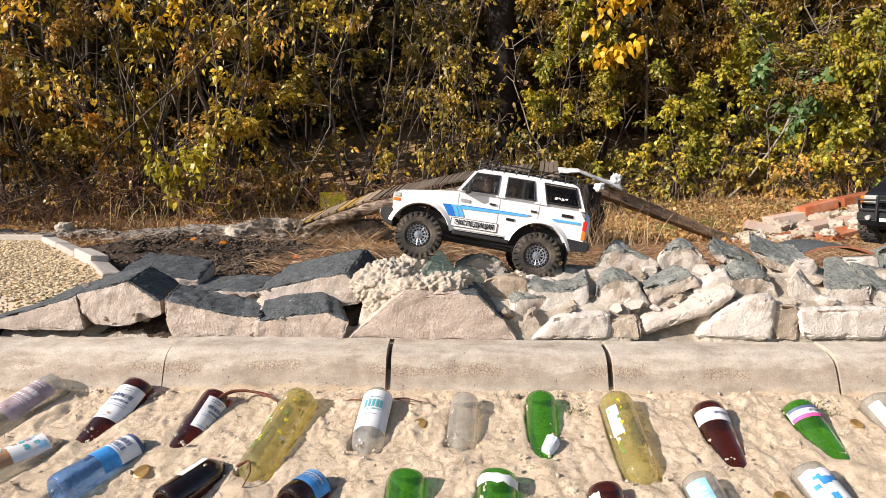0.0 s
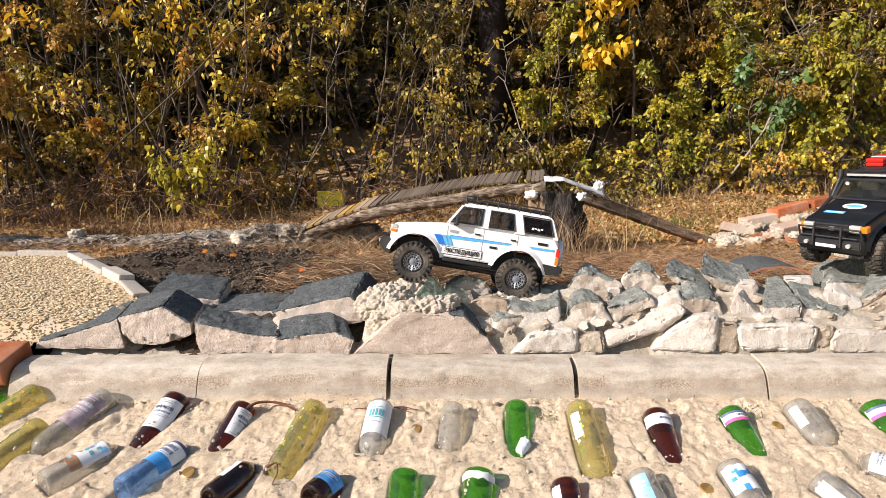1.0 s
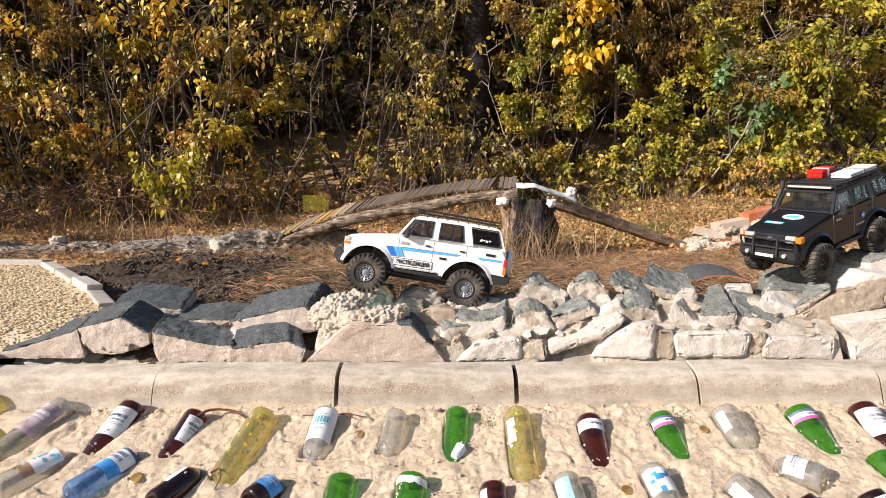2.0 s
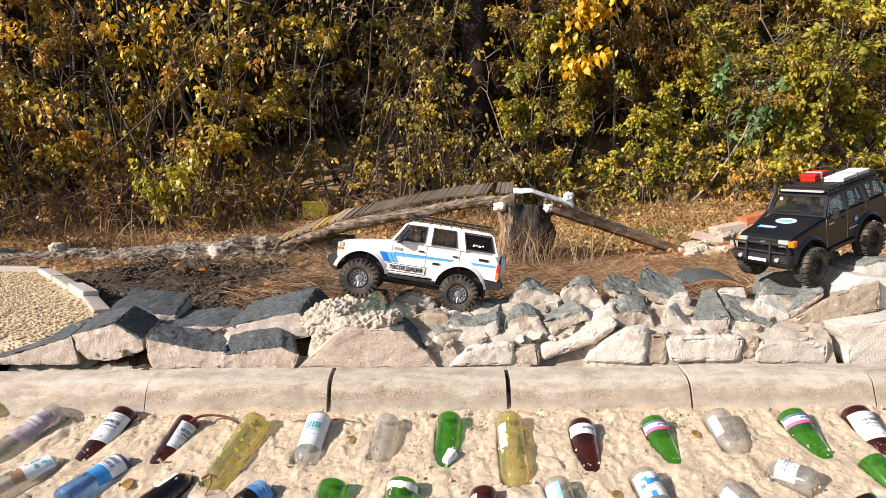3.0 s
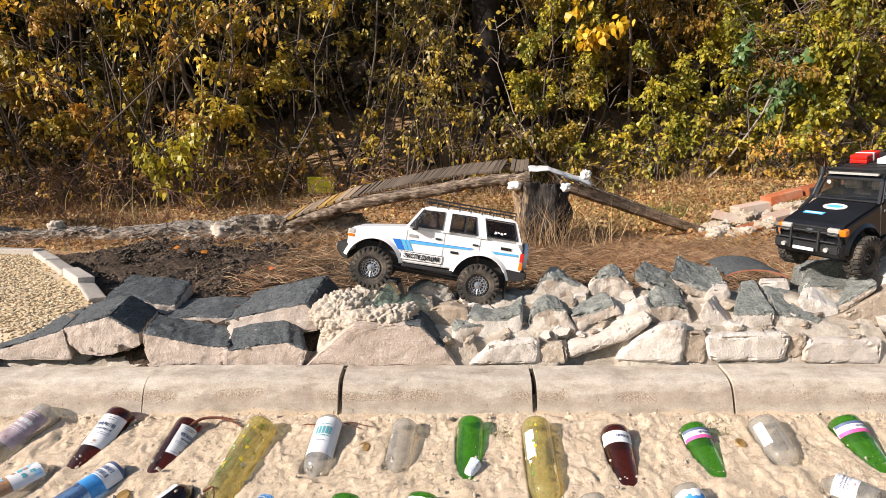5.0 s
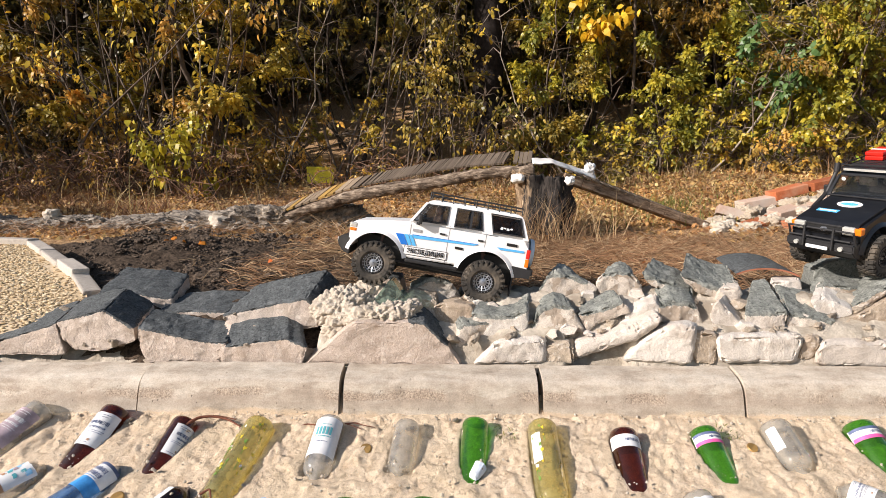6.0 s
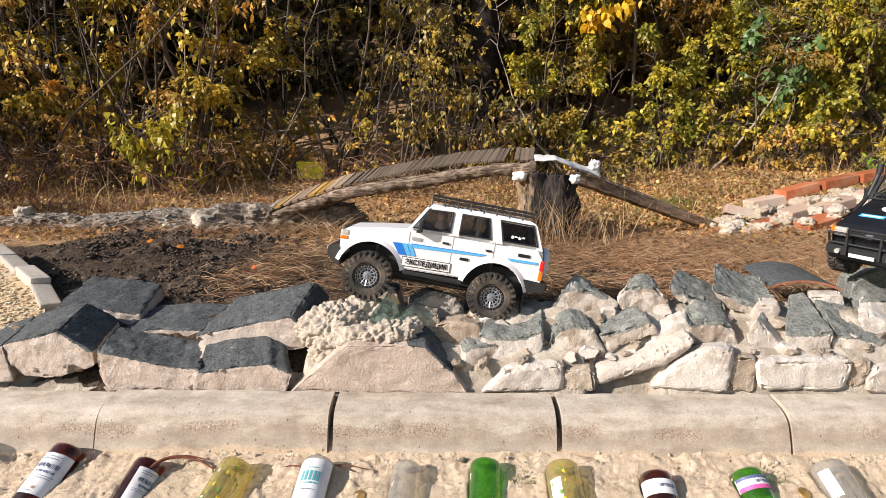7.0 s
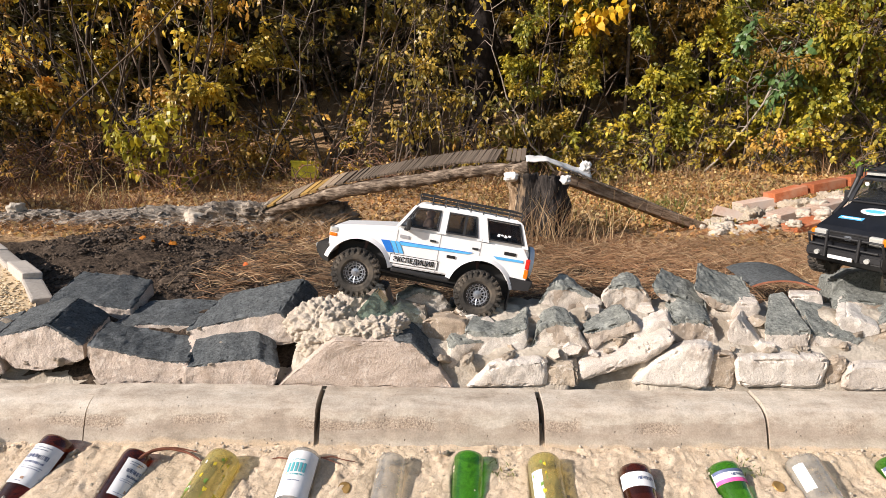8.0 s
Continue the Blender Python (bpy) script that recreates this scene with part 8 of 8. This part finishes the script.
# front row: x, y, height, spread, stems, leaves, material, leaf length, lowest leaves, words
FRONT = []


def plant(x, y, height, spread, stems, leaves, material, size, low, words):
    FRONT.append((x, y, height, spread, stems, leaves, material, size, low, words))


plant(-5.6, 6.3, 3.6, 0.9, 4, 2200, YELLOW, 0.08, 0.1, "yellowing shrub with thin bare stems")
plant(-4.7, 6.0, 3.8, 0.9, 5, 1900, RUST, 0.08, 0.2, "rusty yellow shrub with dark stems")
plant(-3.9, 6.2, 4.2, 0.9, 4, 2300, YELLOW, 0.085, 0.25, "tall yellow autumn shrub with bare lower stems")
plant(-3.2, 5.9, 3.4, 0.8, 5, 1800, RUST, 0.075, 0.15, "sparse rusty shrub with twiggy stems")
plant(-2.6, 6.1, 4.3, 0.8, 4, 2200, YELLOW, 0.085, 0.3, "tall yellow autumn shrub with bare lower stems")
plant(-1.9, 6.6, 4.3, 0.9, 4, 2200, YELLOW, 0.075, 0.25, "slender yellow-green shrub with pale stems")
plant(-1.2, 6.4, 4.2, 0.7, 4, 1900, OLIVE, 0.07, 0.3, "thin olive shrub with pale bare stems")
plant(-0.5, 6.8, 4.4, 0.8, 4, 2600, OLIVE, 0.07, 0.25, "tall olive-green shrub")
plant(-0.05, 6.9, 4.4, 0.7, 4, 2600, OLIVE, 0.07, 0.2, "dense olive-yellow shrub")
plant(1.20, 6.6, 3.2, 0.6, 4, 2200, OLIVE, 0.07, 0.1, "dense olive-yellow shrub")
plant(1.35, 6.7, 2.4, 0.7, 4, 1700, YELLOWGREEN, 0.075, 0.1, "green shrub with yellow tips")
plant(1.7, 7.1, 4.4, 0.8, 4, 2300, WILLOW, 0.07, 0.3, "tall olive-green shrub")
plant(2.6, 6.4, 1.7, 0.6, 4, 1100, YELLOWGREEN, 0.08, 0.1, "low bright yellow shrub")
plant(2.7, 6.9, 4.4, 0.9, 4, 2800, WILLOW, 0.08, 0.3, "tall green shrub turning yellow")
plant(3.3, 6.5, 2.4, 0.8, 4, 1900, YELLOWGREEN, 0.075, 0.1, "yellow-green shrub")
plant(3.5, 6.9, 4.4, 1.0, 5, 3000, WILLOW, 0.085, 0.25, "tall drooping olive shrub")
plant(4.1, 6.2, 2.3, 0.9, 5, 2400, YELLOWGREEN, 0.085, 0.1, "dense green and yellow shrub")
plant(4.6, 6.4, 4.4, 1.1, 5, 3000, WILLOW, 0.08, 0.25, "tall olive-brown shrub")
plant(5.1, 5.9, 2.0, 0.8, 4, 1800, YELLOWGREEN, 0.08, 0.1, "yellow-green shrub")
plant(5.6, 6.2, 4.2, 1.1, 5, 2600, WILLOW, 0.08, 0.15, "tall olive shrub")
plant(6.6, 6.2, 4.0, 1.1, 5, 2400, WILLOW, 0.08, 0.1, "tall olive-brown shrub")
plant(-6.6, 6.4, 4.0, 1.1, 5, 2400, RUST, 0.08, 0.1, "rusty yellow shrub")
for i, (x, y, h, sp, st, lv, mt, sz, low, words) in enumerate(FRONT):
    shrub(x, y, h, sp, st, int(lv * (2.5 if x < -2.2 else 1.35 if x < -1.6 else 0.85 if x < -0.3 else 2.0 if x < 0.5 else 4.3)), mt, 100 + i, sz * (0.84 if x < 0.5 else 0.76), low * 0.6 + (0.12 if x > 0.5 else 0.0), words + " at the thicket's edge", 0.5 if x < 0.5 else 0.35, width=0.16 if mt is WILLOW else 0.25)


def golden_tree():
    """A slender tree whose drooping twigs carry a few tight bunches of large golden leaves."""
    rng = np.random.default_rng(77)
    ob = thing("tree", "slender tree with drooping bunches of large golden leaves", "tree", "", Matrix.Identity(4))
    root = np.array([2.25, 6.55, ground_z(2.25, 6.55) - 0.03])
    verts, faces = [], []
    stem = [root + np.array([-0.10 * t + 0.05 * math.sin(5 * t), -0.15 * t, 4.3 * t]) for t in np.linspace(0, 1, 10)]
    tube(verts, faces, stem, np.linspace(0.022, 0.010, 10), 7)
    P, D = [], []
    for cx, cz, wide, tall, count in ((1.92, 3.12, 0.24, 0.15, 120), (1.76, 2.48, 0.17, 0.11, 75), (1.55, 2.78, 0.10, 0.10, 18), (2.14, 3.35, 0.22, 0.14, 60), (2.05, 2.62, 0.16, 0.10, 22)):
        c = np.array([cx, 6.2, cz])
        a = stem[6] + np.array([0, 0, 0.2])
        tube(verts, faces, [a, (a + c) / 2 + np.array([0, 0, 0.22]), c + np.array([0.05, 0, 0.08])], [0.009, 0.006, 0.003], 5)
        P.append(c + rng.normal(size=(count, 3)) * np.array([wide, 0.12, tall]) * 0.62)
        D.append(rng.normal(size=(count, 3)) * 0.45 + np.array([-0.1, -0.1, -0.9]))
    mesh_arrays("trunk", verts, faces, M_STEM, True).parent = ob
    P, D = np.concatenate(P), np.concatenate(D)
    leaf_cloud("crown", P, D, rng.uniform(0.085, 0.145, len(P)), GOLD, rng, 0.27).parent = ob


golden_tree()


def bunched_shrub(x, y, stems, bunches, material, seed, count, size, words):
    """Thin leaning stems whose twigs end in tight hanging bunches of leaves at the given (x, z)."""
    rng = np.random.default_rng(seed)
    ob = thing("shrub", words + " at the thicket's edge", "shrub", "", Matrix.Identity(4))
    verts, faces, P, D = [], [], [], []
    base = [np.array([x + rng.normal() * 0.25, y + rng.normal() * 0.1, ground_z(x, y) - 0.03]) for k in range(stems)]
    for k, (cx, cz) in enumerate(bunches):
        c = np.array([cx, y - 0.15 + rng.normal() * 0.15, cz])
        b = base[k % stems]
        knee = b + (c - b) * 0.55 + np.array([rng.normal() * 0.15, 0.1, 0.35])
        tube(verts, faces, [b, b + (knee - b) * 0.5 + rng.normal(size=3) * 0.05, knee, (knee + c) / 2 + np.array([0, 0, 0.14]), c], [0.014, 0.011, 0.008, 0.005, 0.002], 6)
        for q in range(7):
            e = c + rng.normal(size=3) * np.array([0.17, 0.10, 0.11])
            tube(verts, faces, [c + (knee - c) * rng.uniform(0, 0.3), (c + e) / 2 + np.array([0, 0, 0.03]), e], [0.004, 0.003, 0.0015], 4)
            n = max(3, int(count * rng.gamma(1.2, 0.12)))
            P.append(e + rng.normal(size=(n, 3)) * np.array([0.055, 0.05, 0.045]))
            D.append(rng.normal(size=(n, 3)) * 0.5 + np.array([-0.1, -0.1, -0.75]))
    mesh_arrays("trunk", verts, faces, M_STEM, True).parent = ob
    P, D = np.concatenate(P), np.concatenate(D)
    leaf_cloud("crown", P, D, size * rng.uniform(0.6, 1.25, len(P)), material, rng, 0.24).parent = ob


bunched_shrub(-3.1, 5.75, 3, [(-3.40, 3.03), (-3.07, 2.82), (-2.81, 2.74), (-2.62, 2.59), (-2.73, 2.97), (-3.26, 1.37), (-4.03, 2.59)], GOLD, 61, 34, 0.085, "thin golden autumn shrub with hanging bunches")
bunched_shrub(-2.2, 5.80, 2, [(-1.95, 2.47), (-1.76, 2.56), (-3.65, 2.85)], RUST, 62, 34, 0.08, "thin rusty shrub with hanging bunches")
bunched_shrub(-3.6, 5.70, 4, [(-4.38, 2.38), (-4.26, 1.87), (-3.88, 1.93), (-3.73, 1.80), (-3.41, 1.54), (-2.61, 1.39), (-2.51, 2.24), (-3.04, 2.16), (-2.16, 2.77), (-1.52, 2.58)], YELLOW, 63, 26, 0.08, "yellow-green shrub with hanging bunches")
bunched_shrub(-0.5, 6.30, 3, [(-0.36, 2.95), (-0.13, 2.40), (-0.30, 2.08), (0.04, 2.92), (-0.10, 1.91)], OLIVE, 64, 44, 0.07, "olive and yellow shrub with leafy bunches")
bunched_shrub(-2.45, 5.50, 4, [(-2.62, 1.16), (-2.48, 1.24), (-2.34, 1.27), (-2.42, 1.05), (-2.55, 0.95), (-2.40, 0.84)], LIME, 65, 48, 0.085, "low vivid green and yellow shrub")
bunched_shrub(0.55, 6.25, 4, [(0.25, 1.55), (0.55, 1.75), (0.80, 1.60), (0.35, 1.25), (0.70, 1.25), (0.95, 1.35), (0.10, 1.75), (0.50, 1.00), (0.82, 1.00)], OLIVE, 66, 70, 0.062, "dense olive and yellow shrub")
bunched_shrub(-0.2, 6.2, 3, [(-0.12, 2.65), (0.02, 2.40), (0.16, 2.15), (-0.05, 1.85), (0.10, 1.60), (-0.20, 1.35), (0.15, 1.25)], OLIVE, 67, 60, 0.060, "yellow-green shrub with small leaves")
# second and third rows, behind the first; SHADE leaves carry its shade in their colour
for i in range(17):
    x = -8 + i * 1.0 + rnd.uniform(-0.3, 0.3)
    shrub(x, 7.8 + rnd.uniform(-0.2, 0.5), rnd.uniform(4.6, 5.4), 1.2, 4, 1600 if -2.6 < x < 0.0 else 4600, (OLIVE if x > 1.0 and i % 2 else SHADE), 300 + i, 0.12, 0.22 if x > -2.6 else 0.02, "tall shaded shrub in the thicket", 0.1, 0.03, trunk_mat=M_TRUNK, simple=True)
for i in range(15):
    x = -11.5 + i * 1.65 + rnd.uniform(-0.4, 0.4)
    shrub(x, 9.8 + rnd.uniform(-0.4, 0.8), rnd.uniform(7.0, 8.5), 2.2, 4, 6000, SHADE, 400 + i, 0.23, 0.0, "tall tree deep in the thicket, shade put into its leaf colour", 0.05, 0.07, name="tree", trunk_mat=M_TRUNK, simple=True)
for i in range(13):
    x = -15 + i * 2.5 + rnd.uniform(-0.5, 0.5)
    shrub(x, 13.0 + rnd.uniform(-0.5, 1.0), rnd.uniform(8.5, 10.0), 3.2, 4, 5500, SHADE, 450 + i, 0.36, 0.0, "tall tree deep in the thicket, shade put into its leaf colour", 0.05, 0.09, name="tree", trunk_mat=M_TRUNK, simple=True)
# unseen trees added out of view on the left to cast shade on the thicket's foot
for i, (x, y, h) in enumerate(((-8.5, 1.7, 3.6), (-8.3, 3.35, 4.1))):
    shrub(x, y, h, 0.65, 5, 4500, SHADE, 470 + i, 0.15, 0.0, "unseen leafy tree added to shade the thicket's foot", 0.05, 0.05, name="tree", trunk_mat=M_TRUNK, simple=True)
# thicker trunks that show between the leaves
# the thickest one has its shade painted into the bark colour
for i, (x, y, h, th) in enumerate(((0.60, 7.05, 7.5, 0.215), (-4.15, 6.15, 6.0, 0.045), (-4.45, 6.5, 6.0, 0.05), (-2.22, 6.25, 6.0, 0.036), (-0.75, 7.2, 6.5, 0.05), (-5.2, 6.9, 6.5, 0.06))):
    shrub(x, y, h, 1.0, 1, 500, OLIVE, 600 + i, 0.08, 0.6, "old tree with a dark bare trunk in the thicket", 0.3, th, name="tree", trunk_mat=M_SHADE_BARK if th > 0.1 else M_TRUNK, upright=th > 0.1)
# pale saplings, nearly bare, in front of the thicket
M_PALE_STEM = grainy("pale_bark", (0.20, 0.165, 0.13), (0.42, 0.37, 0.31), 25, 0.9, 0.5, 0.003)
for i, (x, y, h, ln) in enumerate(((-1.72, 6.0, 3.9, 0.03), (-2.55, 6.05, 4.2, -0.01), (1.62, 6.3, 2.1, 0.10), (-1.05, 6.2, 1.2, 0.15), (3.05, 6.3, 2.2, -0.06))):
    shrub(x, y, h, 0.7, 1, 160, YELLOW, 700 + i, 0.065, 0.12, "slender pale sapling, nearly bare, before the thicket", 0.5, 0.012, ln, trunk_mat=M_PALE_STEM)
# undergrowth along the thicket's foot
for i in range(34):
    x = -6.2 + i * 0.38 + rnd.uniform(-0.15, 0.15)
    if -1.75 < x < 0.55:
        continue
    mt = rnd.choice([OLIVE, YELLOW, RUST, GREEN]) if x > 0.8 else rnd.choice([RUST, OLIVE, SHADE, RUST])
    shrub(x, 6.15 + rnd.uniform(-0.35, 0.55) + 0.3 * (abs(x) < 1.5), rnd.uniform(0.45, 0.95), 0.55, 5, 520, mt, 500 + i, 0.06, 0.05, "low weedy undergrowth with thin stems and small leaves", 0.2, 0.006)

# twiggy dead weeds in front of it
for i in range(15):
    x = -5.4 + i * 0.36 + rnd.uniform(-0.1, 0.1)
    y = 5.0 + rnd.uniform(-0.3, 0.6)
    if -1.9 < x < -0.9:
        continue
    shrub(x, y, rnd.uniform(0.30, 0.62), 0.5, 6, 90, RUST, 900 + i, 0.04, 0.1, "dead twiggy weed with a few brown leaves", 0.2, 0.005, trunk_mat=M_DEAD)


shrub(3.95, 5.0, 0.27, 0.34, 6, 300, FRESH, 802, 0.06, 0.1, "bright green leafy plant beside the bricks", 0.1, 0.006)
shrub(4.35, 5.1, 0.30, 0.34, 6, 300, FRESH, 803, 0.06, 0.1, "bright green leafy plant beside the bricks", 0.1, 0.006)
shrub(3.55, 6.05, 1.75, 0.45, 3, 420, BLUEGREEN, 801, 0.09, 0.55, "small bluish-green sapling before the thicket", 0.3, 0.008, width=0.26)
litter()
maple_leaves()
